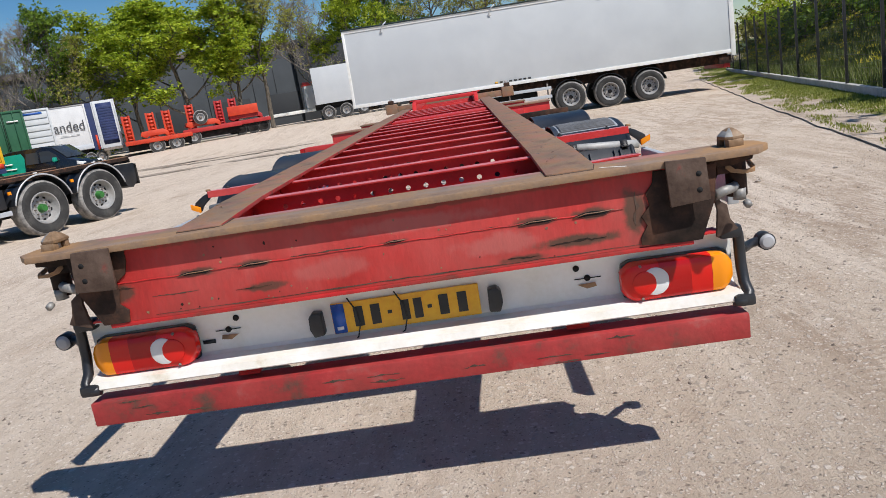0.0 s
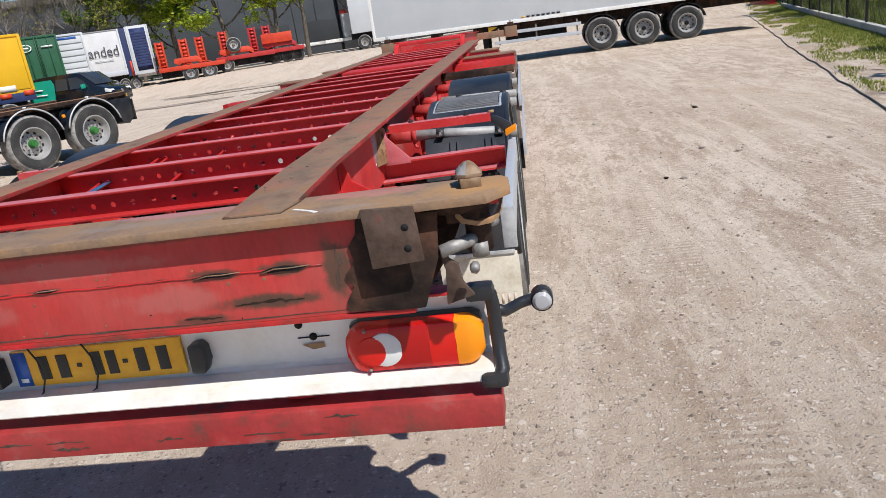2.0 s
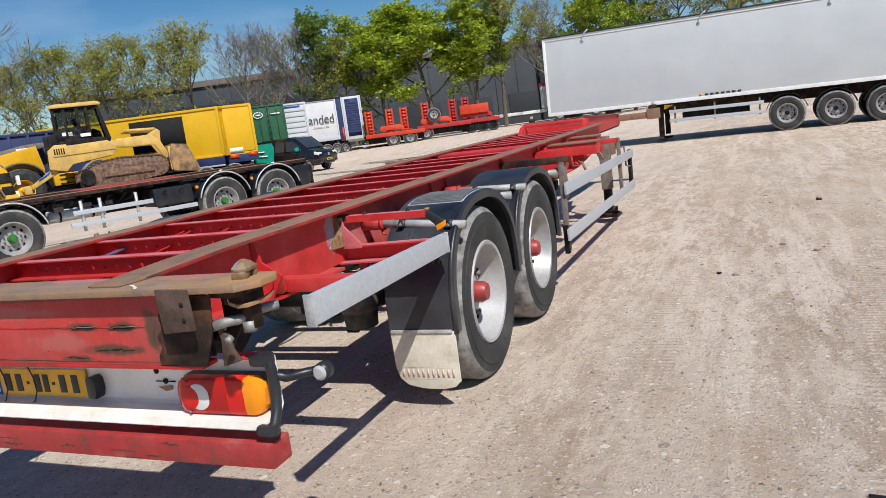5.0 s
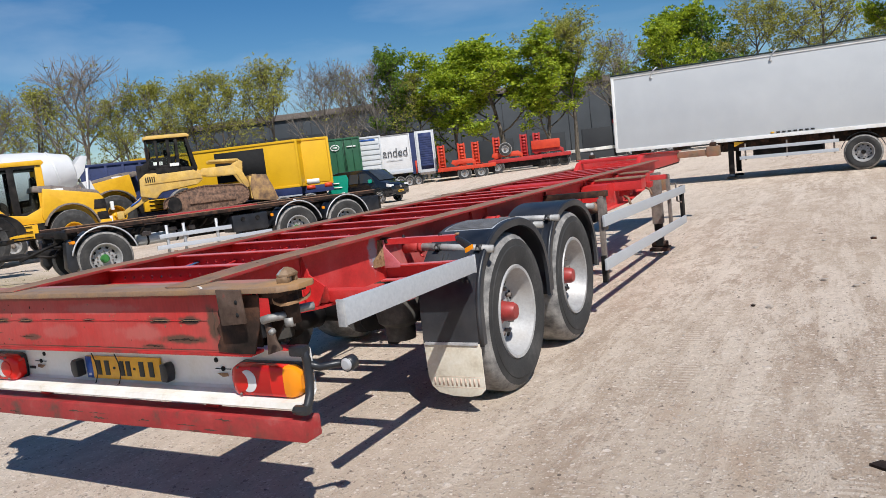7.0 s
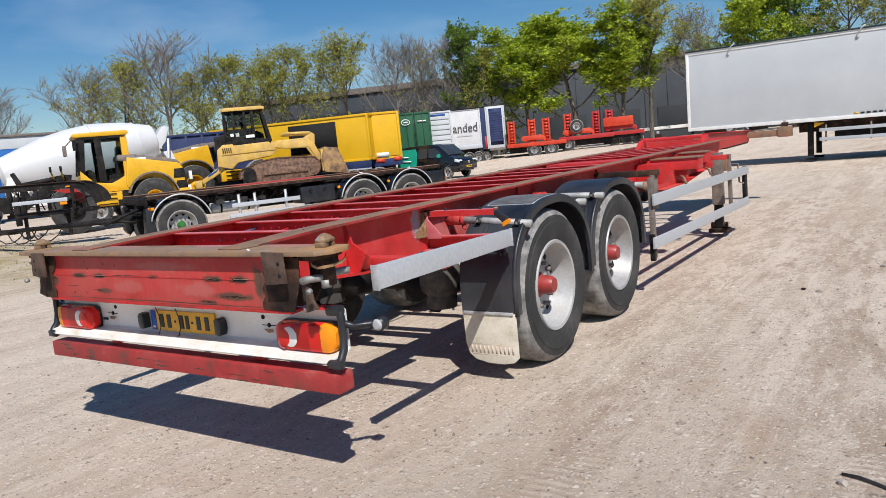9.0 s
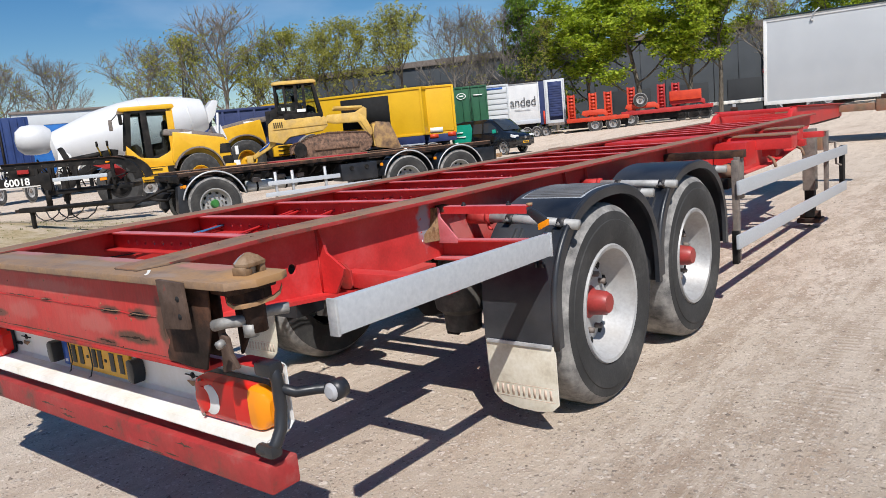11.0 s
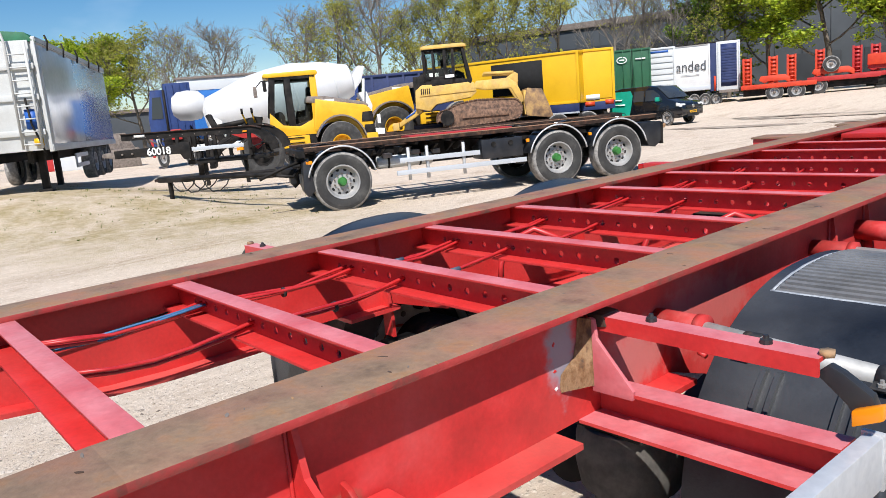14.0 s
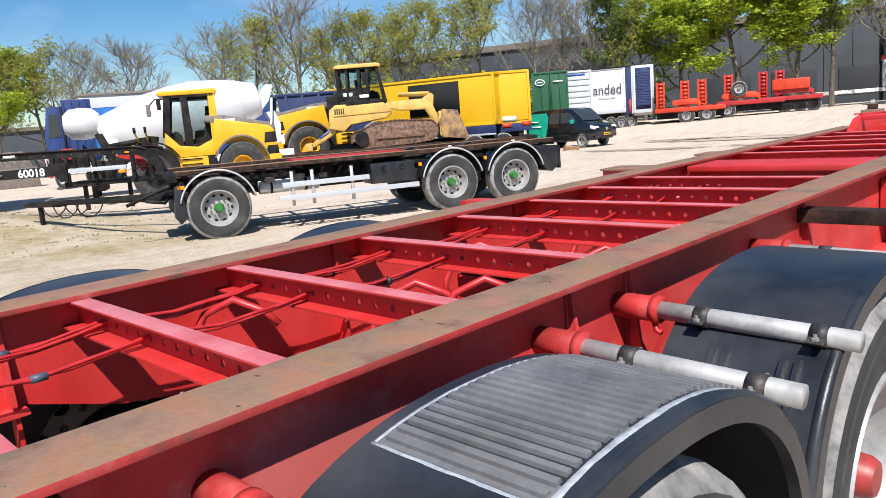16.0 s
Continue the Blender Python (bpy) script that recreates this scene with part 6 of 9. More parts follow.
def box_semi():
    """White closed semi-trailer on three axles; x runs from its front to its rear, y from its near side."""
    L, z0, z1 = 12.8, 1.20, 3.74
    t = thing("box_semi_trailer", "white closed box semi-trailer on three axles, standing on its landing legs", "semi-trailer",
              pose(-3.92, 23.45, 0, 0, 0, -1.6) @ Matrix.Translation((8.7, 0, 0.5)) @ Matrix.Rotation(radians(0.8), 4, "Y") @ Matrix.Translation((-8.7, 0, -0.5)))
    body = part("body", box(bm_(), 0, L, 0, 2.5, z0, z1, 0.02), BOX_WHITE, t)
    part("bottom_rail", box(bm_(), -0.01, L + 0.01, -0.02, 0.05, z0 - 0.02, z0 + 0.09, 0.006), WHITE, body)
    part("top_rail", box(bm_(), -0.01, L + 0.01, -0.02, 0.05, z1 - 0.08, z1 + 0.02, 0.006), WHITE, body)
    part("front_post", box(bm_(), -0.02, 0.07, -0.022, 0.06, z0, z1, 0.01), WHITE, body)
    part("rear_post", box(bm_(), L - 0.12, L + 0.03, -0.025, 0.06, z0 - 0.12, z1, 0.01), WHITE, body)
    part("top_sheet", prism(bm_(), [(-0.05, z1 + 0.01), (-0.05, z1 + 0.05), (0.3, z1 + 0.09), (2.2, z1 + 0.09), (2.55, z1 + 0.05), (2.55, z1 + 0.01)], "yz", -0.02, L + 0.02, 0.01), SHEET, t, "dark roll-over sheet")
    for x in (1.35, 5.0, 8.6, 12.0):
        part("sheet_strap", tube(bm_(), [(x + 0.2, -0.03, z1 + 0.12), (x + 0.08, -0.06, z1 + 0.02), (x, -0.05, z1 - 0.12), (x - 0.03, -0.03, z1 - 0.2), (x + 0.04, -0.03, z1 - 0.2)], 0.02, 6), GALV, t)
    for k in range(8):
        part("warning_mark", box(bm_(), 4.9 + 0.16 * k, 5.0 + 0.16 * k, -0.022, 0.0, z0 + 0.11, z0 + 0.16), INK if k else YELLOW, body)
    for y in (0.55, 1.95):
        part("chassis_beam", box(bm_(), 3.3, L - 0.1, y - 0.05, y + 0.05, 0.86, z0 - 0.02, 0.01), RUST_DARK, t)
    for k in range(9):
        part("floor_bearer", box(bm_(), 0.5 + 1.4 * k, 0.6 + 1.4 * k, 0.08, 2.4, z0 - 0.14, z0 - 0.02), RUST_DARK, t)
    part("rear_light_beam", box(bm_(), L - 0.35, L - 0.15, 0.1, 2.4, 0.72, 0.86, 0.01), CRIMSON, t)
    part("rear_step", box(bm_(), L - 0.5, L - 0.1, 0.05, 0.2, 0.85, 1.1, 0.01), RUST_DARK, t)
    for x in (7.38, 8.69, 10.0):
        for y, face in ((0.21, -90), (2.29, 90)):
            wheel(t, pose(x, y, 0.5, 0, 0, face), 0.52, 0.36, 0.285, RIM_GREY, BLACK, 36, bolts=10, hub_out=-0.05)
        part("axle", rod(bm_(), (x, 0.3, 0.5), (x, 2.2, 0.5), 0.07, 12), BLACK, t)
        g = arc(x, 0.5, 0.60, 165, 15, 14)
        part("mudguard", shell(bm_(), g[::-1], "xz", 0.04, 0.42, 0.02), PLASTIC, t)
    for z in (0.58, 0.86):
        part("side_guard", box(bm_(), 3.95, 6.75, 0.02, 0.05, z, z + 0.10, 0.004), ALU, t)
    for x in (4.1, 5.3, 6.6):
        part("guard_post", box(bm_(), x, x + 0.05, 0.05, 0.10, 0.55, 1.08), STEEL_GREY, t)
    for y in (0.45, 2.05):
        leg = part("landing_leg", box(bm_(), 3.56, 3.72, y - 0.07, y + 0.07, 0.12, 1.1, 0.01), BLACK, t)
        part("foot", box(bm_(), 3.5, 3.78, y - 0.14, y + 0.14, -0.02, 0.05, 0.01), BLACK, leg)
    part("spare_rack", box(bm_(), 4.3, 6.3, 0.5, 1.9, 0.62, 0.84, 0.02), BLACK, t)
    part("yellow_tag", prism(bm_(), [(3.8, 1.0), (4.1, 1.12), (3.8, 1.15)], "xz", 0.05, 0.07), YELLOW, t)


def drawbar_chassis():
    """Black three-axle drawbar chassis; x runs from its front axle to its rear, y away from its near side."""
    ang = math.degrees(math.atan2(5.07, 2.07))
    t = thing("drawbar_chassis", "black three-axle drawbar container chassis with green wheel hubs", "trailer", pose(-9.60, 7.30, 0, 0, 0, ang))
    for y in (0.62, 1.58):
        b = part("main_beam", box(bm_(), -0.72, 6.45, y, y + 0.16, 0.88, 1.02, 0.006), BLACK, t)
        part("top_flange", box(bm_(), -0.75, 6.5, y - 0.05, y + 0.21, 1.02, 1.04, 0.004), RUST_DARK, b)
    for y in (0.02, 2.3):
        part("deck_edge", box(bm_(), -0.62, 6.35, y, y + 0.10, 1.075, 1.14, 0.006), RUST_DARK, t)
        part("deck_edge_top", box(bm_(), -0.62, 6.35, y - 0.004, y + 0.104, 1.14, 1.155, 0.003), RUST, t)
    for k in range(12):
        x = -0.5 + 0.62 * k
        part("cross_bar", box(bm_(), x, x + 0.07, 0.05, 2.36, 1.02, 1.10), BLACK, t)
    for k in range(7):
        part("deck_bracket", prism(bm_(), [(0.02, 1.0), (0.25, 1.0), (0.60, 0.90), (0.60, 0.84), (0.3, 0.88)], "yz", 0.75 + 0.5 * k, 0.80 + 0.5 * k), BLACK, t)
    part("deck_board", box(bm_(), 1.3, 3.3, 0.14, 0.75, 1.125, 1.175, 0.004), CRIMSON, t, "red deck board")
    for x in (0.0, 4.17, 5.48):
        for y, face in ((0.17, -90), (2.20, 90)):
            wheel(t, pose(x, y, 0.5, 0, 0, face) @ Matrix.Rotation(0.3 + x, 4, "X"), 0.525, 0.34, 0.292, RIM_GREY, GREEN_HUB, 40, bolts=10, hub_out=-0.04, hub_r=1.2)
            s0, s1 = (y - 0.20, y + 0.18)
            g = part("mudguard", shell(bm_(), arc(x, 0.52, 0.60, 12, 168, 20), "xz", s0, s1, -0.012), PLASTIC, t)
            part("mudguard_edge", tube(bm_(), [(u, s0 if face < 0 else s1, v) for u, v in arc(x, 0.52, 0.605, 12, 168, 20)], 0.016, 6), GALV, g, "pale bead")
        part("axle", rod(bm_(), (x, 0.2, 0.5), (x, 2.2, 0.5), 0.075, 12), BLACK, t)
        for y in (0.55, 1.75):
            part("spring", box(bm_(), x - 0.45, x + 0.45, y, y + 0.1, 0.60, 0.66, 0.01), BLACK, t)
            part("spring_bracket", box(bm_(), x - 0.06, x + 0.06, y, y + 0.1, 0.66, 0.90, 0.01), BLACK, t)
        if x > 0:
            part("lamp", box(bm_(), x - 0.66, x - 0.60, -0.02, 0.02, 0.86, 0.92, 0.006), LENS_AMBER, t)
            part("guard_knob", rod(bm_(), (x, 0.05, 1.125), (x, 0.05, 1.17), 0.035, 10), WHITE, t)
    # rear apron between and behind the wheels
    part("apron", prism(bm_(), [(5.95, 1.0), (6.45, 1.0), (6.45, 0.62), (6.30, 0.50), (6.15, 0.55)], "xz", 0.02, 2.35, 0.01), PLASTIC, t)
    part("tail_light", box(bm_(), 6.42, 6.50, 0.06, 0.20, 0.74, 0.92, 0.01), LENS_AMBER, t)
    part("tail_plate", box(bm_(), 6.44, 6.48, 0.0, 2.3, 0.55, 0.98, 0.006), BLACK, t)
    # tool box and side guards
    tb = part("tool_box", box(bm_(), 2.62, 3.45, 0.02, 0.55, 0.62, 0.98, 0.03), PLASTIC, t, "black plastic tool box with two round locks")
    for x in (2.86, 3.2):
        part("lock", turned(bm_(), [(0.05, 0.0), (0.045, 0.02), (0.02, 0.012), (0.0, 0.012)], Matrix.Translation((x, 0.02, 0.88)) @ Matrix.Rotation(radians(90), 4, "X"), 14), BLACK, tb)
    for z, x0, x1 in ((0.72, 1.05, 2.58), (0.50, 0.98, 3.50)):
        part("side_guard", box(bm_(), x0, x1, 0.0, 0.035, z, z + 0.085, 0.004), ALU, t)
    for x in (1.2, 1.55, 2.25):
        part("guard_post", box(bm_(), x, x + 0.05, 0.035, 0.08, 0.40, 0.98), GALV, t)
    for x, z, w in ((0.8, 0.9, 0.18), (1.3, 0.92, 0.2), (1.75, 0.90, 0.14)):
        part("valve_bracket", box(bm_(), x, x + w, 0.25, 0.5, z - 0.08, z, 0.008), STEEL_GREY, t)
    part("air_tank", rod(bm_(), (0.72, 0.42, 0.74), (1.75, 0.42, 0.74), 0.115, 16), TIPPER_WHITE, t, "dull white air tank")
    for x in (0.9, 1.5):
        part("tank_strap", rod(bm_(), (x, 0.42, 0.74), (x + 0.04, 0.42, 0.74), 0.119, 16), BLACK, t)
    part("front_lamp", box(bm_(), -0.62, -0.50, 0.0, 0.04, 0.86, 0.92, 0.006), LENS_AMBER, t)
    # black filler blocks, added to stand in for the shadowed clutter under the deck
    part("shade_fill_front", box(bm_(), 0.75, 3.5, 0.85, 1.52, 0.62, 0.90, 0.05), BLACK, t)
    part("shade_fill_rear", box(bm_(), 3.6, 6.2, 0.70, 1.68, 0.40, 0.90, 0.05), BLACK, t)
    for k in range(8):
        part("frame_gusset", prism(bm_(), [(0.12, 1.0), (0.60, 1.0), (0.60, 0.82), (0.35, 0.9)], "yz", -0.4 + 0.5 * k, -0.36 + 0.5 * k), BLACK, t)
    # turntable and drawbar
    part("turntable", turned(bm_(), [(0.0, 0.78), (0.55, 0.78), (0.55, 0.86), (0.0, 0.86)], Matrix.Translation((0.0, 1.2, 0)), 28), BLACK, t)
    part("turntable_frame", box(bm_(), -1.0, 0.8, 0.55, 1.85, 0.68, 0.78, 0.01), BLACK, t)
    steer = Matrix.Translation((0, 1.2, 0)) @ Matrix.Rotation(radians(-49), 4, "Z") @ Matrix.Translation((0, -1.2, 0))
    for y in (0.55, 1.85):
        part("drawbar_arm", tube(bm_(), [(-0.4, y, 0.68), (-2.2, 1.2 + (y - 1.2) * 0.6, 0.64), (-4.2, 1.2 + (y - 1.2) * 0.12, 0.60)], 0.045, 6), BLACK, t, m=steer)
    part("drawbar_tip", box(bm_(), -5.0, -4.0, 1.1, 1.3, 0.53, 0.64, 0.01), BLACK, t, m=steer)
    part("towing_eye", turned(bm_(), [(0.05, -0.03), (0.10, -0.03), (0.10, 0.03), (0.05, 0.03)], Matrix.Translation((-5.08, 1.2, 0.58)), 16, closed=True), RUST_DARK, t, m=steer)
    part("support_leg", box(bm_(), -4.75, -4.68, 1.16, 1.24, 0.06, 0.6, 0.006), BLACK, t, m=steer)
    part("support_foot", box(bm_(), -4.82, -4.60, 1.06, 1.34, 0.0, 0.06, 0.008), BLACK, t, m=steer)
    r = random.Random(4)
    for k in range(4):
        x = -4.6 + 0.35 * k
        z = 0.34 + r.uniform(-.06, .12)
        part("hose", tube(bm_(), [(x, 1.12, 0.62), (x + 0.08, 1.15, z + 0.10), (x + 0.25, 1.15, z), (x + 0.5, 1.13, z + 0.02), (x + 0.75, 1.1, z + 0.14), (x + 0.95, 1.05, 0.64)], 0.014, 6), HOSE_BLACK, t, m=steer)
    for k in range(6):
        x = -1.4 + 0.3 * k
        part("linkage", tube(bm_(), [(x, 0.3 + r.uniform(0, .3), 0.55 + r.uniform(0, .3)), (x + r.uniform(.2, .5), 0.4, 0.6 + r.uniform(0, .3)), (x + r.uniform(.5, .9), 0.6, 0.9)], 0.03, 5), BLACK, t)
    part("front_frame", box(bm_(), -0.72, -0.60, 0.05, 2.35, 0.98, 1.1, 0.01), BLACK, t)
    for y in (0.06, 2.20):
        part("front_flap", prism(bm_(), [(-0.66, 0.90), (-0.56, 0.95), (-0.50, 0.40), (-0.62, 0.30), (-0.70, 0.42)], "xz", y - 0.06, y + 0.24, 0.01), PLASTIC, t)


def swan_neck_chassis():
    """Second dark chassis parked behind, with a fleet number on its beam; x runs to its arched end."""
    t = thing("swan_neck_chassis", "black container chassis with an arched neck and white fleet number 60018", "trailer", at(-17.1, 6.0, 48.0, -0.05))
    for y in (0.0, 1.1):
        line = [(-0.1, 1.40), (2.75, 1.35)] + [(2.95 + 0.72 * math.sin(radians(a)), 0.78 + 0.57 * math.cos(radians(a))) for a in range(10, 91, 10)]
        low = [(-0.1, 1.25), (2.70, 1.20)] + [(2.90 + 0.58 * math.sin(radians(a)), 0.74 + 0.45 * math.cos(radians(a))) for a in range(10, 91, 10)]
        b = part("deck_beam", prism_strip(bm_(), line, low, "xz", y, y + 0.12), BLACK, t)
        part("beam_flange", prism_strip(bm_(), [(u, v + 0.018) for u, v in line[:5]], line[:5], "xz", y - 0.04, y + 0.16), RUST_DARK, b)
        for k in range(9):
            part("rivet", rod(bm_(), (0.2 + 0.3 * k, y - 0.015, 1.30 - 0.005 * k), (0.2 + 0.3 * k, y, 1.30 - 0.005 * k), 0.014, 6), STEEL_GREY, b)
        for x in (1.20, 1.50, 2.10, 2.95):
            part("upright", box(bm_(), x, x + 0.08, y, y + 0.08, 0.66 if x > 1.3 else 0.9, 1.24, 0.008), BLACK, t)
    for k in range(3):
        part("cross_bar", box(bm_(), 0.1 + 0.9 * k, 0.18 + 0.9 * k, 0.12, 1.10, 1.24, 1.32, 0.004), BLACK, t)
    n = part("number_beam", prism(bm_(), [(-0.30, 0.84), (1.30, 0.84), (1.38, 0.70), (1.56, 0.70), (1.56, 1.10), (1.34, 1.12), (1.26, 1.06), (-0.30, 1.03)], "xz", -0.06, 0.06, 0.01), BLACK, t)
    part("beam_tip", prism(bm_(), [(-0.62, 0.90), (-0.30, 0.85), (-0.30, 1.02), (-0.60, 0.98)], "xz", -0.05, 0.05, 0.006), STEEL_GREY, n, "bare steel tip")
    letters("60018", 0.235, WHITE, t, pose(0.80, -0.07, 0.865, 90, 0, 0), "fleet_number", 0.006, "white painted fleet number")
    for k in range(2):
        part("bolt", rod(bm_(), (-0.1 + 0.25 * k, -0.06, 0.93), (-0.1 + 0.25 * k, -0.09, 0.93), 0.025, 8), STEEL_GREY, n)
    part("white_bar", box(bm_(), 1.62, 2.88, -0.12, -0.06, 0.88, 0.97, 0.006), ALU, t)
    part("bar_lamp", box(bm_(), 2.70, 2.86, -0.125, -0.06, 0.80, 0.87, 0.006), LENS_AMBER, t)
    part("arch_lamp", box(bm_(), 2.86, 2.96, -0.02, 0.0, 1.22, 1.255, 0.004), LENS_AMBER, t)
    part("white_patch", box(bm_(), 0.22, 0.48, -0.012, 0.0, 1.30, 1.365), WHITE, t)
    part("red_panel", prism(bm_(), [(2.45, 1.18), (2.95, 1.18), (3.25, 0.92), (3.05, 0.78), (2.85, 1.02)], "xz", 0.4, 0.45), CRIMSON, t)
    part("lower_beam", box(bm_(), 1.4, 3.4, 0.1, 1.0, 0.56, 0.66, 0.01), BLACK, t)
    for x in (1.7, 2.7):
        part("leg", box(bm_(), x, x + 0.08, 0.3, 0.38, 0.0, 0.6, 0.01), BLACK, t)
    r = random.Random(14)
    for k in range(5):
        x = 2.3 + 0.25 * k
        part("brake_pipe", tube(bm_(), [(x, 0.05, 0.70), (x + r.uniform(-.1, .2), -0.02, 0.80 + r.uniform(0, .2)), (x + r.uniform(.1, .4), 0.02, 0.95 + r.uniform(-.1, .2))], 0.018, 5), BLACK, t)


def wheel_loader(name_m, arms=True):
    """A yellow articulated wheel loader; x points to its front, y to its far side. Near side at y = 0."""
    t = thing("wheel_loader", "yellow wheel loader with a dark-framed cab and grey engine hood" if arms else "yellow wheel loader half hidden behind other machines", "wheel loader", name_m, "wheel loaders")
    W = 2.3
    part("engine_cover", prism(bm_(), [(-2.75, 0.95), (-2.68, 1.9), (-2.5, 2.06), (-0.65, 2.38), (-0.5, 1.5), (-0.55, 1.30), (-0.9, 1.55), (-1.5, 1.62), (-2.1, 1.25), (-2.2, 0.95)], "xz", 0.30, W - 0.30, 0.06), YELLOW, t)
    hood = part("hood_top", prism(bm_(), [(-2.62, 2.02), (-2.5, 2.16), (-1.0, 2.45), (-0.35, 2.48), (-0.30, 2.28), (-2.5, 2.0)], "xz", 0.34, W - 0.34, 0.06), STEEL_GREY, t, "dark grey engine hood")
    part("hood_mark", box(bm_(), -1.35, -0.75, 0.325, 0.345, 2.26, 2.33, 0.004), WHITE, hood)
    for z0, z1, x in ((1.15, 1.42, -2.62), (1.52, 1.84, -2.58)):
        part("grille", prism(bm_(), [(x - 0.16, z0), (x + 0.30, z0), (x + 0.24, z1), (x - 0.13, z1)], "xz", 0.285, 0.31, 0.004), BLACK, t)
    part("counterweight", box(bm_(), -2.85, -2.4, 0.25, W - 0.25, 0.72, 1.15, 0.05), YELLOW, t)
    part("rear_lamp", box(bm_(), -3.0, -2.88, 0.27, 0.40, 1.42, 1.72, 0.015), LENS_WHITE, t)
    if arms:
        cab = part("cab_base", prism(bm_(), [(-0.25, 1.25), (1.15, 1.25), (1.35, 1.55), (1.30, 2.05), (0.9, 1.62), (0.35, 1.55), (-0.1, 1.75), (-0.3, 2.3)], "xz", 0.35, W - 0.35, 0.03), YELLOW, t, m=Matrix.Translation((-0.40, 0, 0)) @ Matrix.Diagonal((1.10, 1, 1, 1)))
        part("cab_roof", prism(bm_(), [(-0.42, 3.20), (-0.36, 3.30), (1.35, 3.28), (1.42, 3.18), (1.3, 3.14), (-0.35, 3.14)], "xz", 0.35, W - 0.35, 0.03), YELLOW, cab)
        for pts in ([(-0.34, 1.7), (-0.10, 1.7), (-0.12, 3.16), (-0.33, 3.16)], [(0.48, 1.5), (0.72, 1.5), (0.72, 3.16), (0.52, 3.16)], [(1.16, 1.85), (1.38, 1.9), (1.20, 3.16), (1.0, 3.16)], [(-0.3, 3.06), (1.18, 3.06), (1.18, 3.16), (-0.3, 3.16)],
                    [(-0.1, 1.62), (0.6, 1.50), (0.6, 1.60), (-0.1, 1.74)]):
            for y in (0.37, W - 0.43):
                part("cab_post", prism(bm_(), pts, "xz", y, y + 0.06, 0.008), YELLOW if pts[0] == (-0.34, 1.7) else BLACK, cab)
        part("console", prism(bm_(), [(-0.25, 1.5), (0.95, 1.5), (0.95, 1.72), (0.45, 1.80), (0.40, 2.05), (-0.25, 2.10)], "xz", 1.30, 1.75, 0.03), BLACK, cab)
        part("dashboard", prism(bm_(), [(0.78, 1.5), (1.15, 1.6), (1.22, 2.0), (0.95, 2.08), (0.82, 1.95)], "xz", 0.7, 1.6, 0.04), BLACK, cab)
        part("steering_wheel", tube(bm_(), [(0.56 + 0.10 * math.cos(a), 1.1 + 0.19 * math.sin(a), 2.16 + 0.12 * math.cos(a)) for a in (math.pi * k / 8 for k in range(17))], 0.018, 6), BLACK, cab)
        part("headliner", box(bm_(), -0.3, 1.2, 0.42, W - 0.42, 3.02, 3.12), BLACK, cab)
        for y in (0.395, W - 0.40):
            part("side_window", prism(bm_(), [(-0.22, 1.72), (0.58, 1.60), (0.6, 3.06), (-0.20, 3.06)], "xz", y, y + 0.01), CAB_GLASS, cab).visible_shadow = False
            part("front_window", prism(bm_(), [(0.72, 1.60), (1.26, 1.95), (1.10, 3.06), (0.72, 3.06)], "xz", y, y + 0.01), CAB_GLASS, cab).visible_shadow = False
        part("seat", prism(bm_(), [(-0.12, 1.6), (0.40, 1.6), (0.40, 1.82), (0.12, 1.86), (0.02, 2.50), (0.0, 2.78), (-0.12, 2.80), (-0.18, 2.5)], "xz", 0.80, 1.45, 0.04), BLACK, cab)
        part("steering_column", tube(bm_(), [(0.75, 1.1, 1.55), (0.62, 1.1, 2.05), (0.55, 1.1, 2.15)], 0.05, 8), BLACK, cab)
        part("mirror", box(bm_(), 1.30, 1.42, 0.10, 0.32, 2.72, 3.06, 0.03), BLACK, cab)
        part("mirror", box(bm_(), 1.62, 1.74, 0.12, 0.34, 2.55, 2.9, 0.03), STEEL_GREY, cab)
        part("mirror_arm", tube(bm_(), [(1.2, 0.4, 3.05), (1.45, 0.25, 3.05), (1.66, 0.25, 2.85)], 0.02, 6), BLACK, cab)
    part("ladder", box(bm_(), -0.3, 0.7, 0.20, 0.36, 0.80, 1.25, 0.02), YELLOW, t)
    for z in (0.85, 1.02, 1.18):
        part("step", box(bm_(), -0.1, 0.6, 0.16, 0.22, z, z + 0.03), BLACK, t)
    part("tank", box(bm_(), -0.6, 0.6, 0.35, W - 0.35, 0.75, 1.3, 0.04), BLACK, t)
    # wheels and rear arches
    for x in (-1.45, 1.45):
        for y, face in ((0.25, -90), (W - 0.25, 90)):
            wheel(t, pose(x, y, 0.80, 0, 0, face), 0.80, 0.50, 0.38, YELLOW if x < 0 else BLACK, YELLOW if x < 0 else BLACK, 32, bolts=0, hub_out=-0.02)
    for y in (-0.02, W - 0.50):
        part("arch", shell(bm_(), arc(-1.45, 0.84, 0.93, 20, 165, 12), "xz", y, y + 0.52, -0.05), STEEL_GREY, t)
    # front frame with arms
    part("front_frame", prism(bm_(), [(0.75, 0.8), (2.2, 0.7), (2.2, 1.0), (1.75, 1.55), (1.35, 1.6), (0.9, 1.3)], "xz", 0.65, W - 0.65, 0.04), BLACK if arms else YELLOW, t)
    for k in range(2):
        part("work_lamp", rod(bm_(), (1.62 + 0.35 * k, 0.45, 2.18), (1.70 + 0.35 * k, 0.45, 2.18), 0.09, 12), BLACK, t)
        part("lamp_stalk", tube(bm_(), [(1.6 + 0.3 * k, 0.6, 1.8), (1.66 + 0.35 * k, 0.47, 2.1)], 0.03, 6), YELLOW, t)
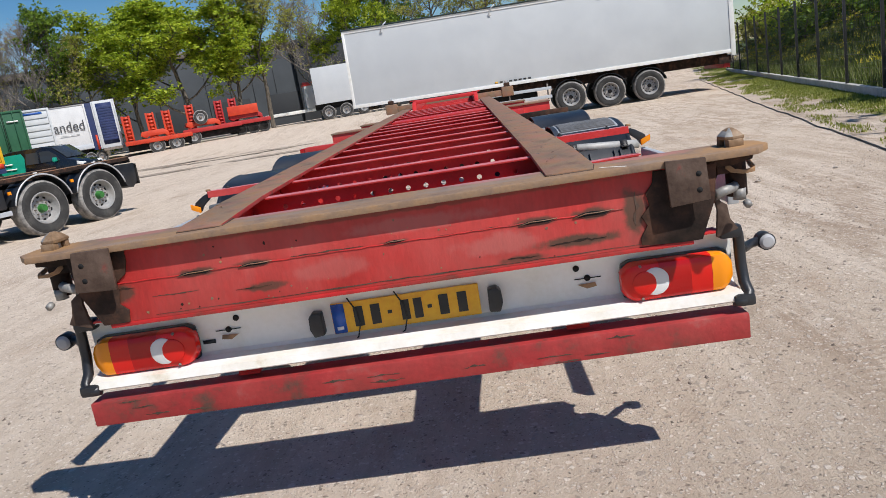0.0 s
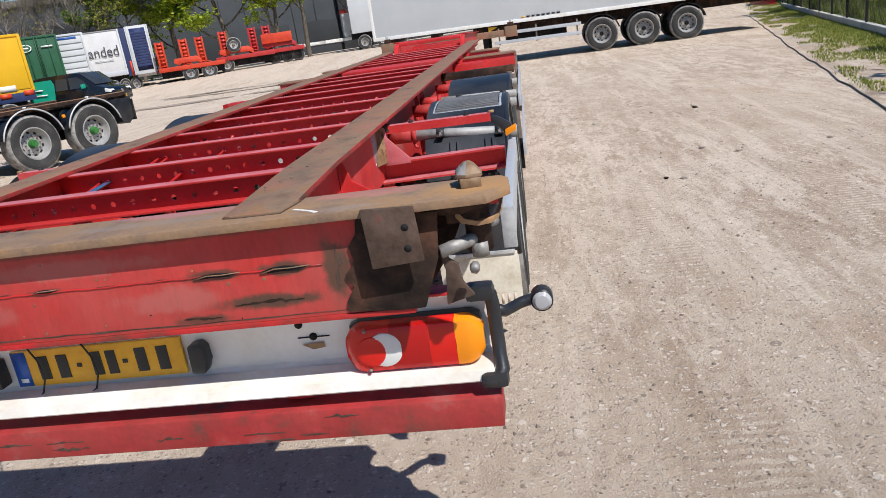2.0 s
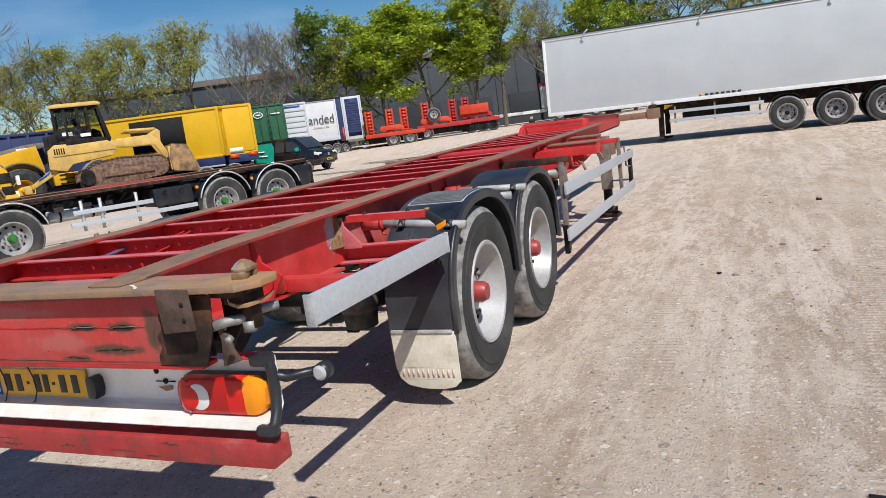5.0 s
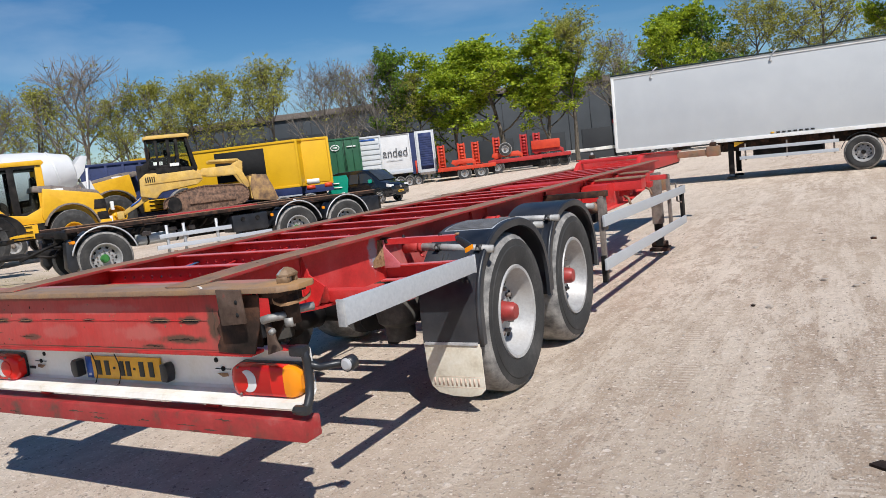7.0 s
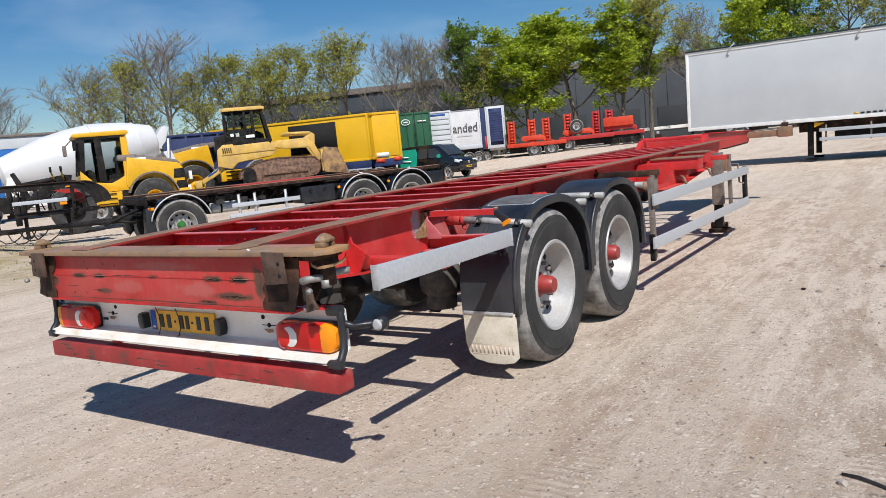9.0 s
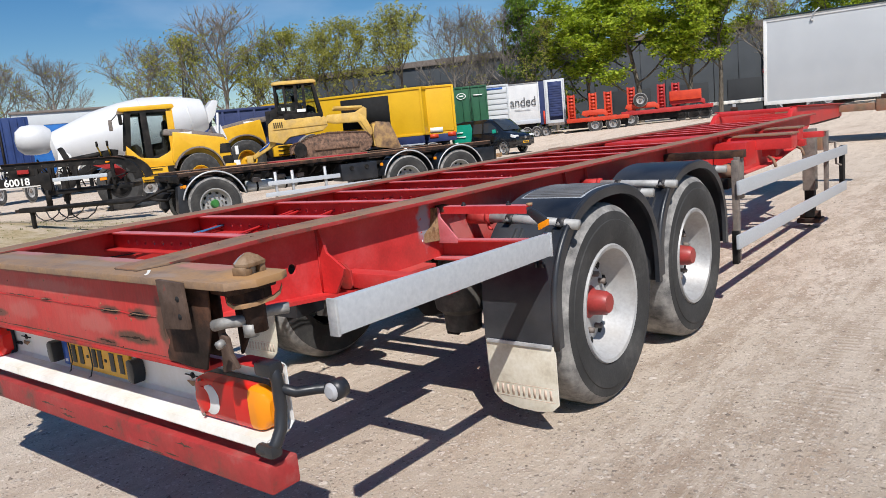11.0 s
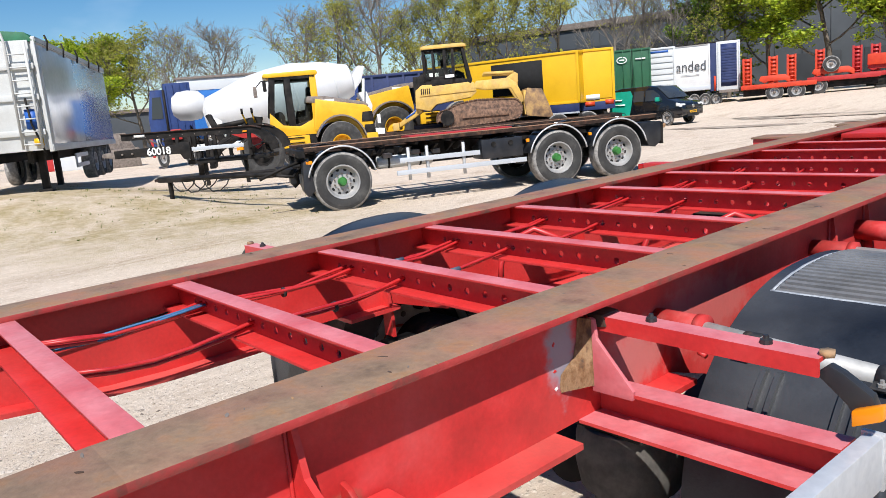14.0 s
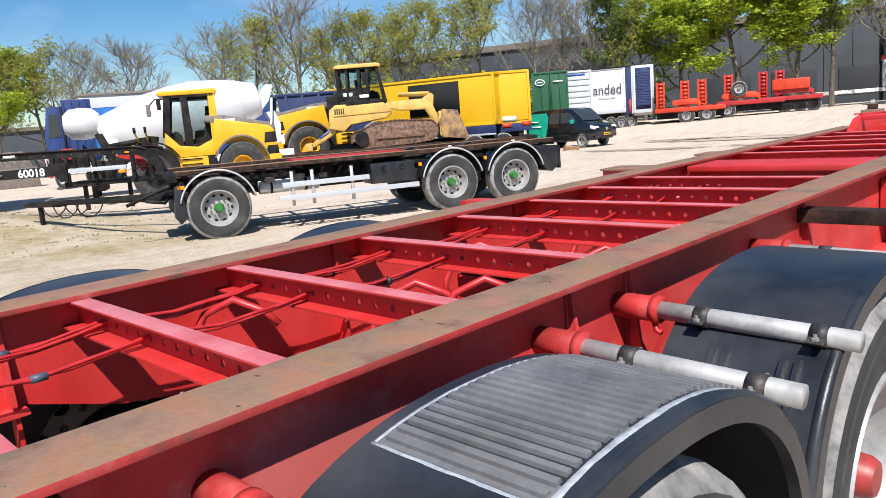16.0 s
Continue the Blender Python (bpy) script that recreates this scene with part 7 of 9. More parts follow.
    if arms:
        for y in (0.72, W - 0.86):
            part("lift_arm", prism(bm_(), [(1.30, 1.95), (1.62, 2.0), (3.1, 1.22), (3.35, 0.8), (3.2, 0.62), (2.95, 0.95), (2.2, 1.35), (1.4, 1.6)], "xz", y, y + 0.14, 0.02), BLACK, t)
            part("tilt_link", prism(bm_(), [(2.75, 1.3), (2.95, 1.2), (3.35, 2.15), (3.20, 2.20)], "xz", y + 0.2, y + 0.32, 0.02), BLACK, t)
            part("front_fender", shell(bm_(), arc(1.45, 0.84, 0.90, 40, 150, 10), "xz", y - 0.7, y - 0.3, -0.04), BLACK, t)
        part("cylinder", rod(bm_(), (1.6, 1.15, 1.9), (3.0, 1.15, 1.75), 0.09, 12), BLACK, t)
        part("quick_coupler", box(bm_(), 3.2, 3.4, 0.6, W - 0.6, 0.45, 1.35, 0.03), BLACK, t)
    return t


def track_loader():
    """An old yellow crawler loader on a flat trailer; x points to its bucket."""
    t = thing("crawler_loader", "faded yellow crawler loader with rusty tracks on a flat trailer", "crawler loader", pose(-23.2, 22.85, 0.80, 0, 0, 49.0) @ Matrix.Diagonal((1, 1, 1.12, 1)))
    W = 2.3
    for y in (0.0, W - 0.5):
        loop = [(-1.55, 0.32)] + arc(-1.35, 0.34, 0.34, 200, 90, 8) + [(-0.6, 0.92), (0.2, 1.0)] + arc(1.75, 0.52, 0.40, 90, -80, 9) + [(1.2, 0.06), (-1.2, 0.0)]
        tr = part("track", prism(bm_(), loop, "xz", y + 0.04, y + 0.46, 0.02), MUD_STEEL, t, "rusty crawler track")
        for k in range(len(loop)):
            (a, b), (c, d) = loop[k], loop[(k + 1) % len(loop)]
            n = max(1, int(math.hypot(c - a, d - b) / 0.17))
            for q in range(n):
                u, v = a + (c - a) * (q + .5) / n, b + (d - b) * (q + .5) / n
                ang = math.degrees(math.atan2(d - b, c - a))
                part("track_shoe", box(bm_(), -0.07, 0.07, 0, 0.5, -0.02, 0.03, 0.0), MUD_STEEL, tr, m=Matrix.Translation((u, y, v)) @ Matrix.Rotation(radians(-ang), 4, "Y"))
        part("roller_frame", box(bm_(), -0.55, 1.55, y - 0.04, y + 0.54, 0.30, 0.60, 0.06), MUD_STEEL, tr, "mud-caked roller frame")
        part("sprocket", turned(bm_(), [(0.0, -0.06), (0.16, -0.06), (0.17, -0.02), (0.30, -0.02), (0.30, 0.05), (0.0, 0.05)], Matrix.Translation((-1.2, y - 0.01 if y < 1 else y + 0.5, 0.38)) @ Matrix.Rotation(radians(90), 4, "X"), 20), BLACK, tr)
    part("rear_body", prism(bm_(), [(-2.35, 0.85), (-2.3, 1.55), (-2.0, 1.75), (0.35, 1.7), (0.45, 1.3), (0.2, 1.12), (-1.4, 0.95), (-1.7, 0.7)], "xz", 0.3, W - 0.3, 0.05), YELLOW_OLD, t, m=Matrix.Translation((-0.25, 0, 0)))
    part("engine_box", prism(bm_(), [(-2.45, 1.35), (-2.45, 2.05), (-1.9, 2.35), (-0.9, 2.35), (-0.9, 1.7), (-2.2, 1.5)], "xz", 0.35, W - 0.35, 0.05), BLACK, t)
    part("radiator_guard", box(bm_(), -2.62, -2.38, 0.4, W - 0.4, 0.95, 2.1, 0.03), BLACK, t)
    part("side_panel", prism(bm_(), [(-2.1, 1.30), (-2.0, 1.66), (0.1, 1.72), (0.4, 1.5), (0.4, 1.35)], "xz", 0.26, 0.32, 0.02), YELLOW_OLD, t, m=Matrix.Translation((-0.25, 0, 0)))
    for k in range(5):
        part("vent", box(bm_(), -2.3 + 0.09 * k, -2.25 + 0.09 * k, 0.245, 0.265, 1.38, 1.60, 0.004), BLACK, t)
    part("maker_mark", box(bm_(), -1.85, -1.45, 0.33, 0.35, 1.98, 2.18, 0.004), WHITE, t)
    part("type_mark", box(bm_(), -1.15, -0.75, 0.245, 0.26, 1.95, 2.07, 0.004), WHITE, t)
    back = Matrix.Translation((-0.8, 0, -0.12))
    cab = part("cab", prism(bm_(), [(-1.0, 1.7), (0.75, 1.7), (0.85, 1.95), (0.35, 2.0), (-1.0, 2.1)], "xz", 0.3, W - 0.3, 0.03), BLACK, t, m=back)
    part("cab_roof", prism(bm_(), [(-1.38, 3.22), (-1.36, 3.32), (-1.2, 3.37), (0.5, 3.37), (0.66, 3.31), (0.66, 3.22)], "xz", 0.22, W - 0.22, 0.04), YELLOW_OLD, cab)
    part("headliner", box(bm_(), -1.3, 0.5, 0.3, W - 0.3, 3.16, 3.22), BLACK, cab)
    part("console", prism(bm_(), [(-0.9, 1.9), (0.55, 1.9), (0.5, 2.25), (0.2, 2.4), (-0.2, 2.2), (-0.9, 2.25)], "xz", 1.4, 1.9, 0.03), BLACK, cab)
    for pts in ([(-1.32, 2.0), (-1.22, 2.0), (-1.22, 3.24), (-1.32, 3.24)], [(-0.9, 2.0), (-0.80, 2.0), (-0.80, 3.24), (-0.9, 3.24)], [(-1.3, 2.05), (0.1, 2.0), (0.1, 2.12), (-1.3, 2.18)], [(-0.42, 2.0), (-0.3, 2.0), (-0.24, 3.24), (-0.38, 3.24)], [(0.68, 1.72), (0.84, 1.9), (0.54, 3.24), (0.42, 3.24)], [(-0.1, 1.6), (0.1, 1.6), (0.1, 3.24), (0.0, 3.24)]):
        for y in (0.30, W - 0.36):
            part("cab_post", prism(bm_(), pts, "xz", y, y + 0.06, 0.01), BLACK, cab)
    for y in (0.32, W - 0.33):
        part("window", prism(bm_(), [(-1.25, 2.1), (0.0, 2.05), (0.0, 3.2), (-1.25, 3.2)], "xz", y, y + 0.01), CAB_GLASS, cab).visible_shadow = False
        part("window", prism(bm_(), [(0.1, 1.75), (0.72, 1.8), (0.44, 3.2), (0.1, 3.2)], "xz", y, y + 0.01), CAB_GLASS, cab).visible_shadow = False
    part("seat", prism(bm_(), [(-0.5, 1.9), (0.0, 1.9), (0.0, 2.1), (-0.35, 2.12), (-0.42, 2.8), (-0.55, 2.8)], "xz", 0.85, 1.4, 0.04), BLACK, cab)
    part("exhaust", tube(bm_(), [(-2.05, 1.15, 2.1), (-2.05, 1.15, 2.75), (-2.11, 1.15, 2.85)], 0.11, 10), RUST, t)
    for y in (0.35, W - 0.53):
        part("lift_arm", prism(bm_(), [(0.3, 1.75), (0.5, 1.98), (2.1, 2.0), (2.5, 1.75), (2.85, 1.1), (2.65, 0.95), (2.2, 1.60), (0.9, 1.62)], "xz", y, y + 0.18, 0.03), YELLOW_OLD, t, m=Matrix.Translation((-0.25, 0, -0.25)) @ Matrix.Diagonal((0.9, 1, 1, 1)))
        part("tilt_lever", prism(bm_(), [(1.9, 1.95), (2.45, 2.22), (2.62, 2.12), (2.55, 1.6), (2.35, 1.7)], "xz", y + 0.25, y + 0.4, 0.02), YELLOW_OLD, t, m=Matrix.Translation((-0.25, 0, -0.25)) @ Matrix.Diagonal((0.9, 1, 1, 1)))
        part("cylinder", rod(bm_(), (0.9, y + 0.3, 2.25), (2.4, y + 0.3, 2.2), 0.07, 10), YELLOW_OLD, t, m=Matrix.Translation((-0.25, 0, -0.25)) @ Matrix.Diagonal((0.9, 1, 1, 1)))
    b = bm_()
    prism(b, [(2.62, 0.2), (3.75, 0.05), (3.80, 0.12), (3.62, 0.60), (3.36, 1.20), (2.70, 1.28), (2.55, 0.8)], "xz", -0.1, W + 0.1, 0.03)
    bucket = part("bucket", b, BUCKET, t, "muddy steel bucket with worn yellow paint", m=Matrix.Translation((-0.30, 0, 0)))
    part("bucket_back", box(bm_(), 2.54, 2.68, 0.0, W, 0.25, 1.2, 0.03), YELLOW_OLD, bucket)
    # ripper at the back
    for y in (0.5, 1.1, 1.7):
        part("ripper_arm", prism(bm_(), [(-2.4, 0.95), (-2.3, 0.7), (-3.5, 0.12), (-3.65, 0.2)], "xz", y, y + 0.2, 0.02), YELLOW_OLD, t)
    part("ripper_beam", box(bm_(), -3.7, -3.4, 0.2, W - 0.2, 0.05, 0.35, 0.03), YELLOW_OLD, t)
    part("hydraulic_hose", tube(bm_(), [(-2.4, 0.6, 1.0), (-2.7, 0.5, 0.7), (-3.0, 0.5, 0.55), (-3.3, 0.6, 0.35)], 0.04, 6), BLUE, t)


def flat_trailer():
    t = thing("flat_trailer", "low black flat-bed trailer with a rusty deck carrying a crawler loader", "trailer", pose(-23.2, 22.85, 0, 0, 0, 49.0))
    part("deck", box(bm_(), -5.5, 6.0, -0.3, 2.5, 0.60, 0.80, 0.02), RUST_DARK, t)
    part("tail_frame", box(bm_(), 4.2, 6.5, -0.2, 2.4, 0.55, 0.80, 0.02), BLACK, t)
    for x in (3.7, 5.0):
        wheel(t, pose(x, 0.0, 0.5, 0, 0, -90), 0.5, 0.34, 0.28, RIM_GREY, STEEL_GREY, 24, bolts=0)
    part("front_leg", box(bm_(), -5.2, -4.9, 0.5, 1.7, 0.0, 0.65, 0.02), BLACK, t)
    for k in range(2):
        part("tail_post", box(bm_(), 4.6 + 1.1 * k, 4.75 + 1.1 * k, -0.25, 0.0, 0.6, 0.95 - 0.03 * k, 0.01), BLACK, t)


def mixer():
    """White concrete mixer semi-trailer; x runs from its front, y away from the near side."""
    t = thing("concrete_mixer_trailer", "white concrete mixer drum on a trailer with round water tank", "concrete mixer", at(-25.06, 9.36, 66.0) @ Matrix.Scale(0.92, 4))
    tilt = Matrix.Translation((4.9, 1.3, 2.78)) @ Matrix.Rotation(radians(-10), 4, "Y") @ Matrix.Rotation(radians(90), 4, "Y")
    drum = part("drum", turned(bm_(), [(0.0, -3.05), (0.55, -3.05), (0.74, -2.9), (1.16, -1.2), (1.26, -0.2), (1.26, 0.8), (1.02, 2.0), (0.66, 3.05), (0.56, 3.1), (0.54, 2.9)], tilt, 40), MIXER, t, "smooth white mixing drum")
    for h, r in ((0.62, 1.262), (2.32, 0.92)):
        part("drum_ring", turned(bm_(), [(r - 0.02, h - 0.05), (r + 0.025, h - 0.03), (r + 0.025, h + 0.03), (r - 0.02, h + 0.05)], tilt, 40), MIXER, drum)
    part("hopper", prism(bm_(), [(7.75, 3.25), (8.25, 3.85), (8.5, 3.80), (8.3, 3.2), (8.0, 2.85)], "xz", 0.8, 1.8, 0.03), MIXER, t, "white feed hopper")
    part("hopper_stay", tube(bm_(), [(7.9, 0.75, 1.3), (8.3, 0.75, 2.4), (8.4, 0.8, 3.3)], 0.05, 6), MIXER, t)
    part("chute", prism(bm_(), [(8.15, 2.75), (8.5, 2.8), (8.7, 2.2), (8.6, 1.5), (8.4, 1.5), (8.45, 2.1)], "xz", 0.95, 1.65, 0.03), MIXER, t)
    part("water_tank", turned(bm_(), [(0.0, -0.68), (0.35, -0.62), (0.55, -0.40), (0.60, 0.0), (0.55, 0.40), (0.35, 0.62), (0.0, 0.68)], Matrix.Translation((1.35, 1.2, 2.78)) @ Matrix.Rotation(radians(90), 4, "Y"), 26), MIXER, t, "round white water tank")
    part("frame", box(bm_(), -0.6, 9.0, 0.35, 2.1, 0.98, 1.22, 0.02), WHITE, t)
    part("pedestal", prism(bm_(), [(1.9, 1.2), (2.7, 1.2), (2.5, 2.2), (2.1, 2.2)], "xz", 0.5, 2.0, 0.03), WHITE, t)
    part("drum_cradle", prism(bm_(), [(7.2, 1.2), (8.2, 1.2), (8.0, 2.2), (7.5, 2.2)], "xz", 0.4, 2.1, 0.03), WHITE, t)
    part("pump_box", box(bm_(), 0.3, 1.4, 0.2, 1.0, 1.2, 1.85, 0.03), BLACK, t)
    part("red_pump", box(bm_(), 0.6, 1.0, 0.1, 0.3, 1.5, 1.9, 0.04), CRIMSON, t)
    r = random.Random(6)
    for k in range(16):
        x = r.uniform(-0.2, 2.6)
        part("pipe", tube(bm_(), [(x, 0.3, 1.25), (x + r.uniform(-.3, .3), 0.2, 1.5 + r.uniform(0, .4)), (x + r.uniform(-.4, .6), 0.3, 1.7 + r.uniform(-.3, .3)), (x + r.uniform(0, .6), 0.4, 1.3)], 0.035, 5), r.choice((BLACK, BLACK, STEEL_GREY, WHITE)), t)
    for x in (5.2, 6.5, 7.8):
        for y, face in ((0.3, -90), (2.15, 90)):
            wheel(t, pose(x, y, 0.5, 0, 0, face), 0.5, 0.34, 0.28, RIM_GREY, STEEL_GREY, 24, bolts=0)
    part("leg", box(bm_(), 1.4, 1.6, 0.4, 0.6, 0.0, 1.0), BLACK, t)
    part("leg", box(bm_(), 1.4, 1.6, 1.8, 2.0, 0.0, 1.0), BLACK, t)


def container(name, label, m, L, W, H, mat, lift, extra=None):
    """A box body with corner posts; its near long side at y = 0, x along it."""
    t = thing(name, label, "container" if "container" in name else "box body", m)
    body = part("body", box(bm_(), 0, L, 0, W, lift, lift + H, 0.02), mat, t)
    for x in (0, L):
        for y in (0, W):
            part("corner_post", box(bm_(), x - 0.06, x + 0.06, y - 0.06, y + 0.06, lift - 0.02, lift + H + 0.02, 0.01), mat, body)
    for z in (lift, lift + H):
        part("rail", box(bm_(), 0, L, -0.05, 0.04, z - 0.05, z + 0.06, 0.008), mat, body)
        part("rail", box(bm_(), L - 0.04, L + 0.05, 0, W, z - 0.05, z + 0.06, 0.008), mat, body)
    part("support", box(bm_(), 0.3, L - 0.3, 0.3, W - 0.3, 0.0, lift, 0.02), BLACK, t)
    return t, body


def far_bodies():
    # long yellow body with an open hatch; its end and its long side both face the yard
    t, b = container("yellow_box_body", "long yellow box body with a dark open hatch and blue skirt", at(-29.76, 24.64, 20.9), 9.0, 2.55, 2.30, YELLOW_BODY, 1.42)
    part("hatch", box(bm_(), 4.6, 7.25, -0.056, 0.05, 2.0, 3.52), BLACK_HOLE, b, "dark open hatch")
    part("skirt", box(bm_(), 5.0, 9.0, -0.06, 0.05, 0.98, 1.36, 0.01), NAVY, b)
    part("skirt_edge", box(bm_(), 5.0, 9.0, -0.065, 0.0, 0.90, 0.98, 0.01), ALU, b)
    t, b = container("yellow_container", "yellow container end with an orange sticker and blue skirt", at(-21.83, 28.45, 46.0), 1.62, 5.0, 2.36, YELLOW_BODY, 1.40)
    part("end_panel", box(bm_(), 0.08, 1.54, -0.075, -0.02, 1.5, 3.66, 0.006), YELLOW_BODY, b)
    part("end_skirt", box(bm_(), 0.0, 1.65, -0.07, 0.0, 0.98, 1.36, 0.01), NAVY, b)
    part("end_mark", box(bm_(), 0.3, 0.95, -0.085, -0.06, 1.45, 1.70), WHITE, b)
    part("end_mark", box(bm_(), 0.25, 0.7, -0.085, -0.06, 1.16, 1.38), ORANGE, b)
    part("end_mark", box(bm_(), 1.2, 1.6, -0.085, -0.06, 1.2, 1.42), ORANGE, b)
    # green container, its doors to the yard
    t, b = container("green_container", "dark green shipping container with closed doors and a white oval sign", at(-26.0, 36.75, 36.0) @ Matrix.Diagonal((0.82, 1, 1, 1)), 2.45, 6.0, 2.5, GREEN_BOX, 1.45)
    for x in (0.6, 1.15, 1.32, 1.9):
        part("lock_rod", rod(bm_(), (x, -0.07, 1.5), (x, -0.07, 4.0), 0.025, 8), GREEN_BOX, b)
    part("door_gap", box(bm_(), 1.215, 1.245, -0.056, 0.0, 1.5, 4.0), BLACK_HOLE, b)
    part("oval_sign", turned(bm_(), [(0.0, 0.0), (0.36, 0.0), (0.36, 0.01), (0.0, 0.01)], Matrix.Translation((0.52, -0.075, 3.42)) @ Matrix.Diagonal((1, 1, 0.55, 1)) @ Matrix.Rotation(radians(90), 4, "X"), 24), WHITE, b)
    part("oval_inner", turned(bm_(), [(0.0, 0.0), (0.30, 0.0), (0.30, 0.012), (0.0, 0.012)], Matrix.Translation((0.52, -0.077, 3.42)) @ Matrix.Diagonal((1, 1, 0.5, 1)) @ Matrix.Rotation(radians(90), 4, "X"), 24), GREEN_BOX, b)
    part("oval_bar", box(bm_(), 0.34, 0.70, -0.10, -0.07, 3.38, 3.46), WHITE, b)
    part("side_bar", box(bm_(), 1.45, 2.15, -0.075, -0.05, 3.38, 3.46), WHITE, b)
    # white container
    t, b = container("white_container", "white container with a ribbed end standing between parked trailers", at(-25.07, 38.67, 34.0) @ Matrix.Diagonal((0.93, 1, 1, 1)), 1.65, 6.0, 2.6, BOX_WHITE, 1.15)
    for k in range(6):
        part("rib", box(bm_(), 0.1, 1.55, -0.07, -0.02, 1.58 + 0.34 * k, 1.86 + 0.34 * k, 0.02), BOX_WHITE, b)
    part("name_bar", box(bm_(), 0.2, 1.3, -0.08, -0.05, 3.50, 3.62), BLUE, b)
    # curtain-sided trailer
    t, b = container("curtain_trailer", "white curtain-sided trailer with a dark blue slatted end and grey lettering", at(-24.47, 40.3, 32.0) @ Matrix.Diagonal((0.77, 1, 0.92, 1)), 2.75, 9.0, 2.85, CURTAIN, 1.12)
    letters("anded", 0.92, GREY_TEXT, t, pose(1.42, -0.065, 2.35, 90, 0, 0), "lettering", 0.0, "grey printed letters")
    part("small_print", box(bm_(), 0.65, 2.0, -0.06, -0.05, 2.08, 2.12), GALV, b)
    part("roof_edge", box(bm_(), -0.1, 4.9, -0.08, 9.0, 3.97, 4.06, 0.02), BLACK, b)
    part("side_rave", box(bm_(), 0.0, 2.75, -0.08, -0.03, 1.10, 1.38, 0.01), ALU, b)
    part("blue_post", box(bm_(), 2.78, 3.28, -0.06, 2.4, 0.95, 3.97, 0.02), NAVY, b)
    part("orange_post", box(bm_(), 3.05, 3.2, -0.09, -0.05, 0.95, 1.9), ORANGE, b)
    e = part("end_frame", box(bm_(), 3.25, 4.95, -0.10, 2.4, 0.95, 4.02, 0.03), BOX_WHITE, t)
    part("end_panel", box(bm_(), 3.56, 4.70, -0.112, -0.095, 1.2, 3.85), NAVY, e)
    for x in (3.34, 4.82):
        part("edge_post", box(bm_(), x, x + 0.1, -0.13, -0.09, 1.0, 4.0, 0.01), GALV, e)
    for k in range(13):
        part("slat", box(bm_(), 3.58, 4.68, -0.135, -0.11, 1.45 + 0.17 * k, 1.60 + 0.17 * k, 0.01), NAVY, e)
    part("bumper", box(bm_(), 3.4, 4.95, -0.2, 0.0, 0.8, 0.98, 0.02), STEEL_GREY, e)
    for x in (1.6, 2.4, 3.2):
        wheel(t, pose(x, 0.2, 0.42, 0, 0, -90), 0.45, 0.3, 0.26, RIM_GREY, STEEL_GREY, 20, bolts=0)


